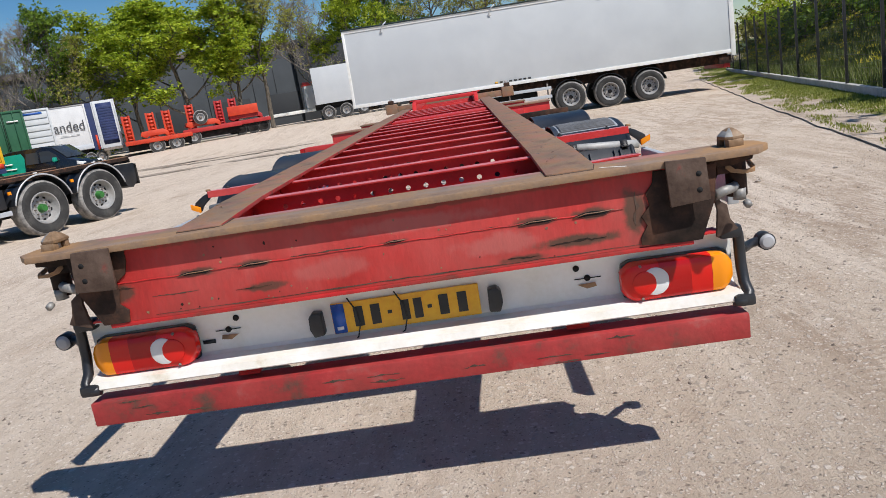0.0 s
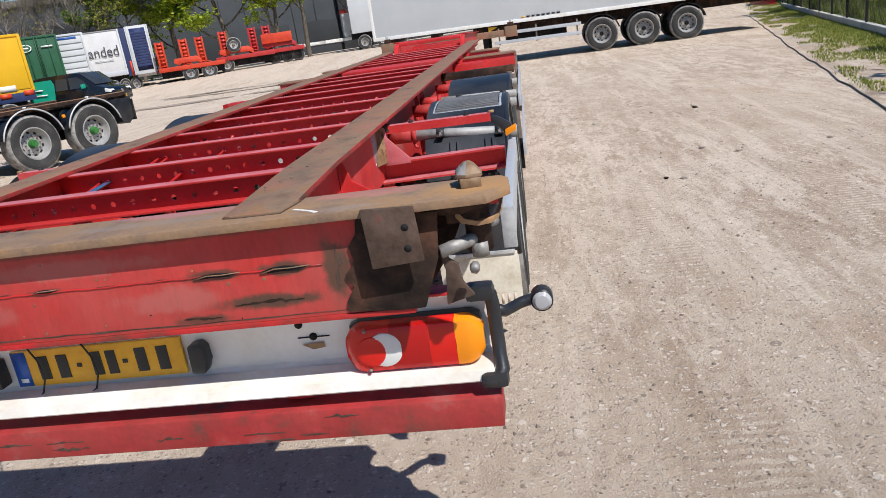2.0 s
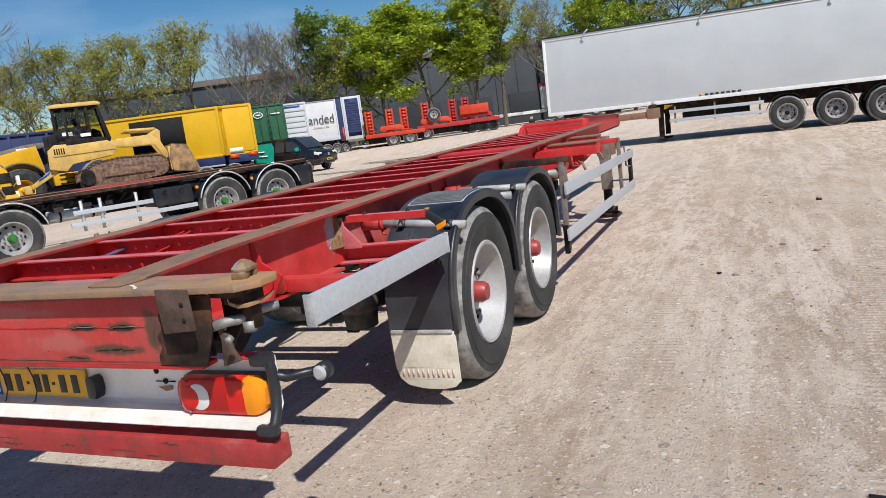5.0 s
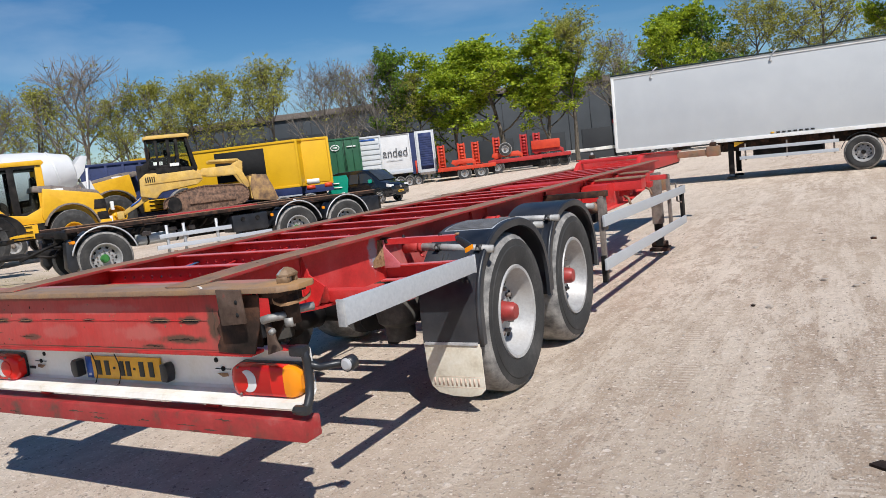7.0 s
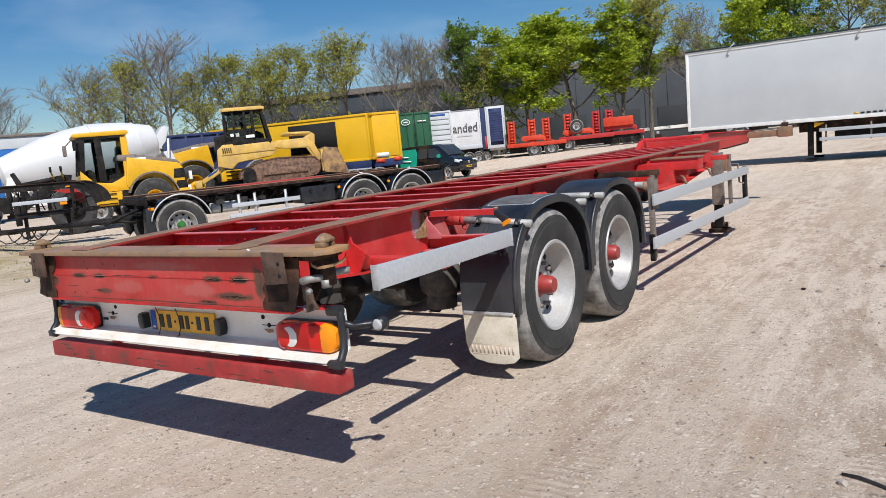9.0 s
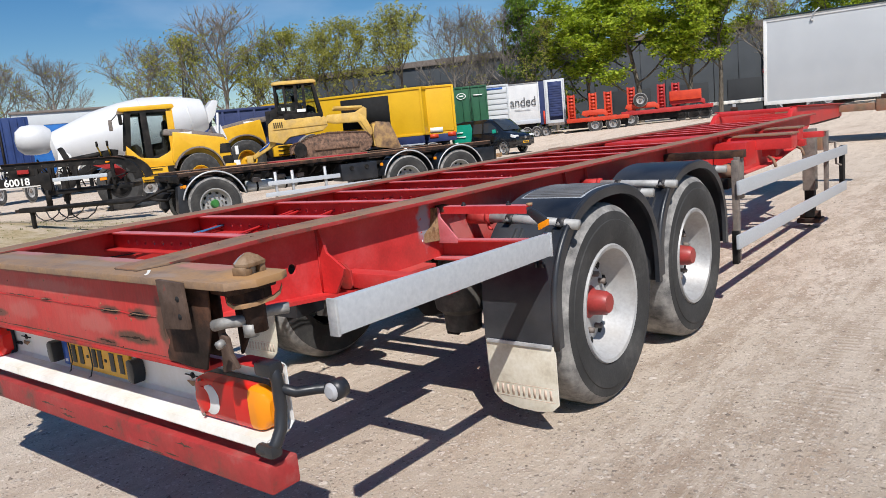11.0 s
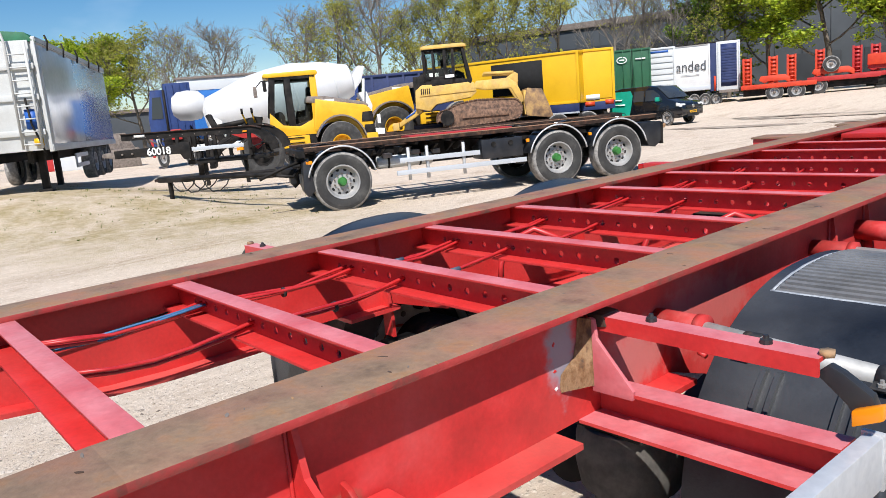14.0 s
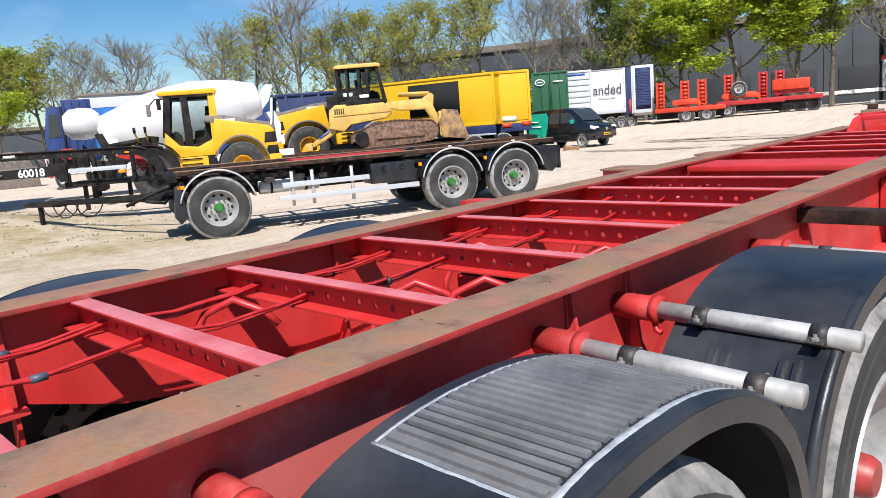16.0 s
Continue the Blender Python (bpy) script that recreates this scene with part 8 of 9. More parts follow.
def van():
    """Dark passenger van with a teal wrap on its rear quarter; x to its front."""
    t = thing("panel_van", "black panel van with a teal side wrap and yellow number plate", "van", at(-19.45, 31.10, -3.0) @ Matrix.Diagonal((0.83, 0.95, 0.95, 1)))
    body = [(-2.45, 0.42), (-2.47, 1.05), (-2.38, 1.62), (-2.22, 1.86), (-1.6, 1.94), (0.30, 1.95), (0.75, 1.88), (1.25, 1.52), (1.60, 1.24), (2.15, 1.10), (2.40, 0.98), (2.50, 0.78), (2.50, 0.45), (2.05, 0.32), (-2.1, 0.32)]
    b = bm_()
    prism(b, body, "xz", -0.95, 0.95, 0.07)
    for v in b.verts:
        if v.co.z > 1.1:
            v.co.y *= 1 - 0.17 * (v.co.z - 1.1)
        if v.co.x > 1.6:
            v.co.y *= 1 - 0.16 * (v.co.x - 1.6)
    shell_ = part("body", b, CAR_BLACK, t)

    def side(name, pts, mat, proud=0.004, label=""):
        """A panel that follows the leaning side, on both flanks."""
        for s in (-1, 1):
            q = bm_()
            prism(q, pts, "xz", -0.02, 0.02)
            for v in q.verts:
                v.co.y = s * (0.95 * (1 - 0.17 * max(0.0, v.co.z - 1.1)) + proud) + v.co.y * 0.3
            part(name, q, mat, shell_, label)
    side("wrap", [(-2.38, 0.52), (-2.44, 1.05), (-2.36, 1.58), (-2.20, 1.78), (-0.95, 1.78), (-0.78, 1.55), (-0.82, 1.05), (-1.0, 0.52)], TEAL, 0.005, "teal side wrap")
    side("rear_window", [(-0.72, 1.22), (0.02, 1.22), (0.02, 1.74), (-0.66, 1.74)], TINT, 0.006)
    side("side_window", [(0.14, 1.22), (1.24, 1.22), (1.08, 1.48), (0.66, 1.74), (0.14, 1.74)], TINT, 0.006)
    side("door_seam", [(0.07, 0.42), (0.085, 0.42), (0.085, 1.80), (0.07, 1.80)], INK, 0.006)
    side("sill", [(-1.05, 0.32), (1.05, 0.32), (1.05, 0.42), (-1.05, 0.42)], PLASTIC, 0.008)
    for k in range(2):
        part("wrap_bar", box(bm_(), -2.2, -1.5 + 0.2 * k, -0.985, -0.93, 1.33 - 0.24 * k, 1.39 - 0.24 * k), WHITE, shell_)
    part("windscreen", prism(bm_(), [(0.80, 1.855), (1.26, 1.535), (1.56, 1.285), (1.59, 1.30), (1.28, 1.565), (0.82, 1.885)], "xz", -0.76, 0.76, 0.004), TINT, shell_)
    part("wiper", tube(bm_(), [(1.60, -0.5, 1.30), (1.40, -0.05, 1.47)], 0.012, 5), INK, shell_)
    for s in (-1, 1):
        part("mirror", box(bm_(), 0.98, 1.14, s * 1.06 - 0.11, s * 1.06 + 0.11, 1.18, 1.38, 0.04), TEAL if s < 0 else CAR_BLACK, shell_)
        part("headlight", prism(bm_(), [(2.10, 0.90), (2.44, 0.84), (2.43, 0.97), (2.14, 1.07)], "xz", s * 0.70 - 0.19, s * 0.70 + 0.19, 0.03), LENS_WHITE, shell_)
        part("fog_lamp", box(bm_(), 2.40, 2.505, s * 0.62 - 0.10, s * 0.62 + 0.10, 0.50, 0.58, 0.02), INK, shell_)
        part("wheel_arch", shell(bm_(), arc(1.55, 0.34, 0.40, 8, 172, 12), "xz", min(s * 0.80, s * 0.962), max(s * 0.80, s * 0.962), 0.03), INK, shell_)
        part("wheel_arch", shell(bm_(), arc(-1.5, 0.34, 0.40, 8, 172, 12), "xz", min(s * 0.80, s * 0.962), max(s * 0.80, s * 0.962), 0.03), INK, shell_)
    part("grille", box(bm_(), 2.44, 2.52, -0.50, 0.50, 0.76, 0.90, 0.02), INK, shell_)
    part("lower_grille", box(bm_(), 2.46, 2.52, -0.44, 0.44, 0.38, 0.48, 0.01), INK, shell_)
    part("badge", rod(bm_(), (2.47, 0, 0.84), (2.53, 0, 0.84), 0.085, 14), CHROME, shell_)
    plate = part("number_plate", box(bm_(), 2.50, 2.525, -0.26, 0.26, 0.54, 0.65, 0.004), PLATE_YELLOW, shell_)
    part("plate_bar", box(bm_(), 2.522, 2.530, -0.20, 0.20, 0.575, 0.615), INK, plate)
    for x in (-1.5, 1.55):
        for y, face in ((-0.84, -90), (0.84, 90)):
            wheel(t, pose(x, y, 0.34, 0, 0, face), 0.34, 0.22, 0.24, RIM_GREY, STEEL_GREY, 24, bolts=0, hub_out=-0.06)


def low_loaders():
    def low_loader(m, L, mats, ramps, gear, neck):
        a, b = mats
        q = 0.78
        L, ramps, gear, neck = L * q, [v * q for v in ramps], [v * q for v in gear], [v * q for v in neck]
        t = thing("low_loader", "orange-red low-loader trailer with raised loading ramps", "trailer", m, "low loaders")
        part("deck", box(bm_(), 0.0, L, 0, 2.5, 0.72, 0.90, 0.02), b, t)
        part("side_beam", box(bm_(), 0.0, L, -0.04, 0.06, 0.74, 0.98, 0.02), b, t)
        part("underframe", box(bm_(), 0.1, L - 0.1, 0.3, 2.2, 0.35, 0.72, 0.02), BLACK, t)
        part("neck", prism(bm_(), [(neck[0], 1.20), (neck[0] + 0.1, 1.42), (neck[1] - 0.3, 1.45), (neck[1], 1.25), (neck[1], 0.9), (neck[1] - 0.25, 1.1), (neck[0] + 0.5, 1.12), (neck[0] + 0.3, 1.0)], "xz", 0.1, 2.4, 0.03), a, t)
        for x in gear:
            wheel(t, pose(x, 0.18, 0.48, 0, 0, -90), 0.48, 0.30, 0.25, RIM_GREY, STEEL_GREY, 22, bolts=0, hub_out=-0.03)
            part("arch", shell(bm_(), arc(x, 0.48, 0.55, 20, 160, 8), "xz", -0.02, 0.4, -0.03), b, t)
        for x in ramps:
            r = part("ramp", box(bm_(), x, x + 0.12, 0.2, 0.3, 0.95, 2.5, 0.01), a, t)
            part("ramp_side", box(bm_(), x + 0.40, x + 0.50, 0.2, 0.3, 0.95, 2.5, 0.01), a, r)
            part("ramp_plate", box(bm_(), x + 0.11, x + 0.41, 0.26, 0.29, 1.0, 2.46), b, r)
            for k in range(7):
                part("ramp_rung", box(bm_(), x + 0.1, x + 0.42, 0.2, 0.28, 1.05 + 0.21 * k, 1.12 + 0.21 * k), a, r)
        return t
    low_loader(at(-20.72, 41.42, 25.0, -0.05), 5.0, (ORANGE, ORANGE), (0.1, 1.85, 3.05), (2.26, 3.7), (1.2, 3.3))
    t = low_loader(at(-17.89, 43.45, 24.0, -0.05), 4.6, (ORANGE, CRIMSON), (0.5,), (0.72,), (0.3, 3.0))
    wheel(t, pose(1.2, -0.05, 1.62, 0, 0, -90), 0.45, 0.26, 0.24, RIM_WHITE, STEEL_GREY, 22, bolts=0)
    t = low_loader(at(-16.58, 45.6, 20.0, -0.05), 4.6, (CRIMSON, CRIMSON), (0.25, 1.4), (), (1.2, 4.0))
    for x in (1.6, 2.4, 3.1):
        wheel(t, pose(x, 0.25, 0.42, 0, 0, -90), 0.42, 0.3, 0.24, BLACK, BLACK, 20, bolts=0)
    part("head_board", box(bm_(), 0.95, 2.9, -0.05, 0.15, 1.35, 1.95, 0.03), ORANGE, t)
    part("undercarriage", box(bm_(), 0.9, 3.3, 0.1, 2.3, 0.2, 1.0, 0.03), BLACK, t)
    # small lorry and white truck body further back
    t = thing("flat_lorry", "red and white flat lorry parked at the far side", "lorry", at(-13.2, 57.5, 16.0))
    part("bed", box(bm_(), -5.5, 3.0, 0, 2.4, 0.75, 1.0, 0.03), WHITE, t)
    part("cab", box(bm_(), 0.2, 2.9, 0, 2.4, 1.0, 2.9, 0.12), BOX_WHITE, t)
    part("cab_window", box(bm_(), 0.9, 2.6, -0.02, 0.1, 1.6, 2.6, 0.03), TINT, t)
    for k in range(4):
        part("rack_bar", box(bm_(), 1.0 + 0.5 * k, 1.06 + 0.5 * k, -0.06, -0.02, 1.5, 2.7), WHITE, t)
    part("cab_top", box(bm_(), 0.15, 2.95, -0.02, 2.42, 2.8, 3.1, 0.05), CRIMSON, t)
    for x in (-4.0, 2.0):
        wheel(t, pose(x, 0.2, 0.48, 0, 0, -90), 0.48, 0.3, 0.27, RIM_GREY, STEEL_GREY, 20, bolts=0)
    t = thing("white_box_lorry", "white box lorry parked behind the semi-trailer", "lorry", at(-11.0, 51.5, 10.0))
    part("body", box(bm_(), 0, 7.0, 0, 2.5, 1.15, 3.75, 0.03), BOX_WHITE, t)
    part("chassis", box(bm_(), -0.1, 7.0, 0.4, 2.1, 0.75, 1.15, 0.02), BLACK, t)
    for x in (0.8, 2.1, 3.4):
        wheel(t, pose(x, 0.2, 0.5, 0, 0, -90), 0.5, 0.34, 0.28, RIM_GREY, STEEL_GREY, 22, bolts=0)


def tipper():
    """White bulk tipper; its rear with ladders faces the yard, x along the body away from it, y from its near side."""
    t = thing("tipper_trailer", "white tipper semi-trailer with polished side, green tarpaulin and rear ladders", "semi-trailer", at(-17.85, 4.55, 156.0) @ Matrix.Diagonal((1, -1, 1, 1)))
    L, W = 9.5, 2.5
    # local +x runs away along the long side; y = 0 is the side that shows
    part("body", box(bm_(), 0.03, L, -W, 0.0, 1.0, 3.55, 0.03), TIPPER_WHITE, t)
    part("side_skin", box(bm_(), 0.30, L - 0.05, 0.0, 0.015, 1.12, 3.42, 0.004), TIP_SIDE, t, "polished metal side")
    part("side_post", box(bm_(), -0.02, 0.30, -0.05, 0.03, 0.95, 3.56, 0.01), TIPPER_WHITE, t)
    part("top_rail", box(bm_(), 0, L, -0.03, 0.05, 3.44, 3.58, 0.01), TIPPER_WHITE, t)
    part("bottom_rail", box(bm_(), 0, L, -0.03, 0.05, 0.96, 1.12, 0.01), TIPPER_WHITE, t)
    part("tarpaulin", prism(bm_(), [(-W - 0.03, 3.5), (-W + 0.1, 3.66), (-1.2, 3.78), (-0.15, 3.68), (0.06, 3.46)], "yz", -0.02, L + 0.02, 0.02), GREEN_TARP, t, "green tarpaulin cover")
    for k in range(5):
        part("strap_hook", tube(bm_(), [(1.0 + 1.8 * k, 0.06, 3.72), (1.02 + 1.8 * k, 0.10, 3.55), (1.0 + 1.8 * k, 0.07, 3.35)], 0.025, 6), BLACK, t)
    part("tail_gate", box(bm_(), -0.06, 0.03, -W + 0.1, -0.1, 1.0, 3.5, 0.02), TIPPER_WHITE, t)
    for z in (1.35, 2.15, 2.85):
        part("gate_beam", box(bm_(), -0.12, -0.05, -W + 0.05, -0.05, z, z + 0.14, 0.02), TIPPER_WHITE, t)
    for y0 in (-0.55, -2.0):
        lad = part("ladder", tube(bm_(), [(-0.2, y0, 1.05), (-0.2, y0, 3.45), (-0.3, y0 - 0.05, 3.78)], 0.03, 8), TIPPER_WHITE, t)
        part("stile", tube(bm_(), [(-0.2, y0 + 0.4, 1.05), (-0.2, y0 + 0.4, 3.45)], 0.03, 8), TIPPER_WHITE, lad)
        for k in range(8):
            part("rung", rod(bm_(), (-0.2, y0, 1.15 + 0.29 * k), (-0.2, y0 + 0.4, 1.15 + 0.29 * k), 0.018, 6), TIPPER_WHITE, lad)
    part("notice", box(bm_(), -0.128, -0.115, -0.42, -0.16, 1.5, 1.95), BLUE, t)
    part("sticker", box(bm_(), -0.128, -0.115, -0.32, -0.12, 1.12, 1.28), YELLOW_BODY, t)
    part("strap", tube(bm_(), [(-0.14, -0.35, 2.2), (-0.16, -0.30, 1.6), (-0.15, -0.18, 1.2), (-0.12, -0.1, 0.85)], 0.025, 6), BLACK, t)
    for y in (-W + 0.5, -0.6):
        part("chassis_beam", box(bm_(), 0.4, L, y - 0.06, y + 0.06, 0.72, 0.98, 0.01), BLACK, t)
    for x in (5.6, 6.9, 8.2):
        for y, face in ((-0.2, 90), (-W + 0.2, -90)):
            wheel(t, pose(x, y, 0.5, 0, 0, face), 0.5, 0.36, 0.28, RIM_GREY, STEEL_GREY, 26, bolts=0)
    for y in (-W + 0.45, -0.45):
        leg = part("landing_leg", box(bm_(), 0.75, 0.92, y - 0.08, y + 0.08, 0.05, 1.0, 0.01), BLACK, t)
        part("foot", box(bm_(), 0.65, 1.02, y - 0.16, y + 0.16, -0.02, 0.06, 0.01), BLACK, leg)
    for x in (2.2,):
        part("landing_leg", box(bm_(), x, x + 0.16, -0.5, -0.36, 0.05, 1.0, 0.01), BLACK, t)
    for z in (0.45, 0.72):
        part("side_guard", box(bm_(), 2.7, 4.4, -0.06, -0.02, z, z + 0.11, 0.01), ALU, t)
    part("guard_post", box(bm_(), 2.7, 2.8, -0.06, -0.02, 0.45, 0.8), ALU, t)


def far_left():
    t = thing("curtain_lorry_body", "white and blue tarpaulin lorry body with a flat roof", "box body", at(-37.8, 15.24, 66.0))
    part("body", box(bm_(), 0, 8.0, 0, 2.5, 1.2, 4.35, 0.03), BLUE_TARP, t)
    part("roof", box(bm_(), -0.15, 8.2, -0.1, 2.6, 4.35, 4.48, 0.02), STEEL_GREY, t)
    part("upper_band", box(bm_(), 0.0, 8.0, -0.02, 0.03, 3.75, 4.35, 0.01), BOX_WHITE, t)
    part("front_post", box(bm_(), -0.05, 0.2, -0.03, 0.1, 1.2, 4.35, 0.01), BOX_WHITE, t)
    part("chassis", box(bm_(), 0.2, 8.0, 0.4, 2.1, 0.6, 1.2), BLACK, t)
    for x in (1.2, 5.6, 6.9):
        wheel(t, pose(x, 0.2, 0.5, 0, 0, -90), 0.5, 0.3, 0.28, RIM_GREY, STEEL_GREY, 18, bolts=0)
    t = thing("blue_lorry", "blue lorry with a ribbed blue tipping body", "lorry", at(-34.45, 12.73, 72.0) @ Matrix.Diagonal((0.55, 0.9, 1.12, 1)))
    part("body", box(bm_(), 0.9, 3.1, 0, 2.4, 1.3, 3.55, 0.03), BLUE_SKIP, t)
    for k in range(4):
        part("rib", box(bm_(), 1.0 + 0.58 * k, 1.1 + 0.58 * k, -0.07, 0.02, 1.35, 3.5, 0.01), BLUE_SKIP, t)
    part("cab", prism(bm_(), [(-0.6, 0.7), (0.8, 0.7), (0.8, 3.3), (-0.2, 3.3), (-0.6, 2.2)], "xz", 0.0, 2.4, 0.06), BLUE_SKIP, t)
    part("cab_window", prism(bm_(), [(-0.35, 2.1), (0.6, 2.1), (0.6, 3.0), (-0.1, 3.0)], "xz", -0.02, 0.05), TINT, t)
    part("bumper", box(bm_(), -0.75, -0.5, 0.0, 2.4, 0.5, 1.3, 0.03), CRIMSON, t)
    part("air_filter", tube(bm_(), [(0.85, 0.0, 1.0), (0.85, 0.0, 3.3)], 0.1, 8), BLACK, t)
    for x in (0.1, 2.4):
        wheel(t, pose(x, 0.2, 0.5, 0, 0, -90), 0.5, 0.3, 0.28, RIM_GREY, STEEL_GREY, 18, bolts=0)
    for k, (x, y, w, h, mat) in enumerate(((-46.5, 10.5, 2.2, 1.7, BOX_WHITE), (-48.5, 9.0, 2.4, 1.4, CRIMSON), (-42.0, 11.0, 0.9, 1.6, ORANGE), (-42, 12.0, 2.0, 1.9, STEEL_GREY))):
        t = thing("parked_pallet_stack" if k != 2 else "orange_post_box", "pale machine parts stacked near the far fence" if k != 2 else "orange steel stand on the gravel", "stack" if k != 2 else "stand", at(x, y, 75.0))
        part("lower", box(bm_(), 0, w, 0, 1.2, 0, h * 0.55, 0.04), mat, t)
        part("upper", prism(bm_(), [(0.1, h * 0.55), (w * 0.9, h * 0.55), (w * 0.7, h), (w * 0.25, h)], "xz", 0.15, 1.05, 0.03), mat, t)
        part("foot", box(bm_(), w * 0.2, w * 0.8, 0.1, 1.1, -0.02, 0.04), BLACK, t)
    for k in range(3):
        t = thing("blue_skip", "dark blue open steel skip", "skip", at(-33.5 + 3.2 * k, 18.0 + 4.0 * k, 52.0), "skips")
        part("body", prism(bm_(), [(0.2, 0.15), (4.4, 0.15), (4.8, 3.6), (-0.1, 3.6)], "xz", 0, 2.4, 0.03), NAVY if k else BLUE_SKIP, t)
        for q in range(6):
            part("rib", box(bm_(), 0.3 + 0.8 * q, 0.42 + 0.8 * q, -0.08, 0.02, 0.2, 3.55, 0.01), NAVY if k else BLUE_SKIP, t)
        part("rim", box(bm_(), -0.15, 4.85, -0.08, 0.06, 3.52, 3.65, 0.02), NAVY if k else BLUE_SKIP, t)


box_semi()
drawbar_chassis()
swan_neck_chassis()
MIRROR = Matrix.Diagonal((1, -1, 1, 1))
LOADER_A = at(-18.8, 11.68, 243.0) @ MIRROR @ Matrix.Diagonal((0.84, 1, 0.955, 1))
LOADER_B = at(-27.7, 23.9, 68.0) @ Matrix.Scale(1.25, 4)
wheel_loader(LOADER_A)
wheel_loader(LOADER_B, False)
flat_trailer()
track_loader()
mixer()
far_bodies()
van()
low_loaders()
tipper()
far_left()


# ---- building, trees, fence, small things on the ground ----
def warehouse():
    a, b = Vector((-58.0, 50.0)), Vector((26.0, 88.0))
    d = b - a
    t = thing("warehouse", "long dark grey metal-clad warehouse behind the trees", "warehouse", pose(a.x, a.y, 0, 0, 0, math.degrees(math.atan2(d.y, d.x))))
    L = d.length
    wall = part("wall", box(bm_(), 0, L * 0.50, 0, 30, -0.5, 8.2, 0.03), CLAD, t)
    part("wall", box(bm_(), L * 0.50, L, -0.6, 30, -0.5, 8.0, 0.03), CLAD_DARK, t)
    part("roof_edge", box(bm_(), -0.2, L * 0.50, -0.25, 0.2, 7.9, 8.45, 0.02), STEEL_GREY, t)
    part("roof_edge", box(bm_(), L * 0.50, L, -0.85, -0.4, 7.7, 8.2, 0.02), CLAD_DARK, t)
    for k in range(22):
        part("clad_joint", box(bm_(), L * 0.5 * k / 22 - 0.03, L * 0.5 * k / 22 + 0.03, -0.04, 0.0, 0, 7.9), CLAD_DARK, wall)
    for k in range(3):
        part("dark_door", box(bm_(), 33 + 5.0 * k, 36.4 + 5.0 * k, -0.08, 0.05, 0, 3.6, 0.02), CLAD_DARK, wall)
    part("base_band", box(bm_(), 0, L * 0.5, -0.12, 0.0, -0.2, 1.3, 0.02), CLAD_DARK, wall)
    part("window_band", box(bm_(), 6, 26, -0.06, 0.0, 5.2, 6.2, 0.01), CLAD_DARK, wall)
    t = thing("low_warehouse", "low grey building in the distance", "building", pose(-92, 20, 0, 0, 0, 80))
    part("wall", box(bm_(), 0, 40, 0, 15, 0, 4.5, 0.03), CLAD, t)
    part("roof", box(bm_(), -0.3, 40.3, -0.3, 15.3, 4.5, 4.9, 0.02), STEEL_GREY, t)


def tube_arrays(branches):
    V, F = [], []
    for pts, r0, r1 in branches:
        seg = 7 if r0 > 0.08 else (4 if r0 > 0.03 else 3)
        u = None
        first = len(V)
        for k, p in enumerate(pts):
            d = (pts[min(k + 1, len(pts) - 1)] - pts[max(k - 1, 0)]).normalized()
            u = d.orthogonal().normalized() if u is None else (u - d * u.dot(d)).normalized()
            w = d.cross(u)
            r = r0 + (r1 - r0) * k / (len(pts) - 1)
            for n in range(seg):
                a = 6.2832 * n / seg
                V.append(p + (u * math.cos(a) + w * math.sin(a)) * r)
        for k in range(len(pts) - 1):
            for n in range(seg):
                j = (n + 1) % seg
                F.append((first + k * seg + n, first + k * seg + j, first + (k + 1) * seg + j, first + (k + 1) * seg + n))
    return [tuple(v) for v in V], F


def leaf_arrays(rng, tips, count, size, scatter, share=0.62):
    """Leaf blades in small sprays round a share of the twig ends."""
    V, F = [], []
    tips = [q for q in tips if rng.random() < share]
    spray = 6
    for _ in range(count // spray):
        p, d = tips[rng.randrange(len(tips))]
        heart = p + Vector((rng.gauss(0, scatter), rng.gauss(0, scatter), rng.gauss(0, scatter * 0.8)))
        for _ in range(spray):
            c = heart + Vector((rng.gauss(0, size * 0.9), rng.gauss(0, size * 0.9), rng.gauss(0, size * 0.6)))
            n = Vector((rng.gauss(0.3, 1), rng.gauss(-0.3, 1), rng.gauss(0.6, 1))).normalized()
            u = n.orthogonal().normalized()
            u = (u * math.cos(a := rng.uniform(0, 6.28)) + n.cross(u) * math.sin(a)).normalized()
            w = n.cross(u)
            s = size * rng.uniform(0.6, 1.35)
            b = len(V)
            V += [tuple(c + u * s), tuple(c + w * s * 0.55 + n * s * 0.15), tuple(c - u * s * 0.8), tuple(c - w * s * 0.5 + n * s * 0.12)]
            F.append((b, b + 1, b + 2, b + 3))
    return V, F


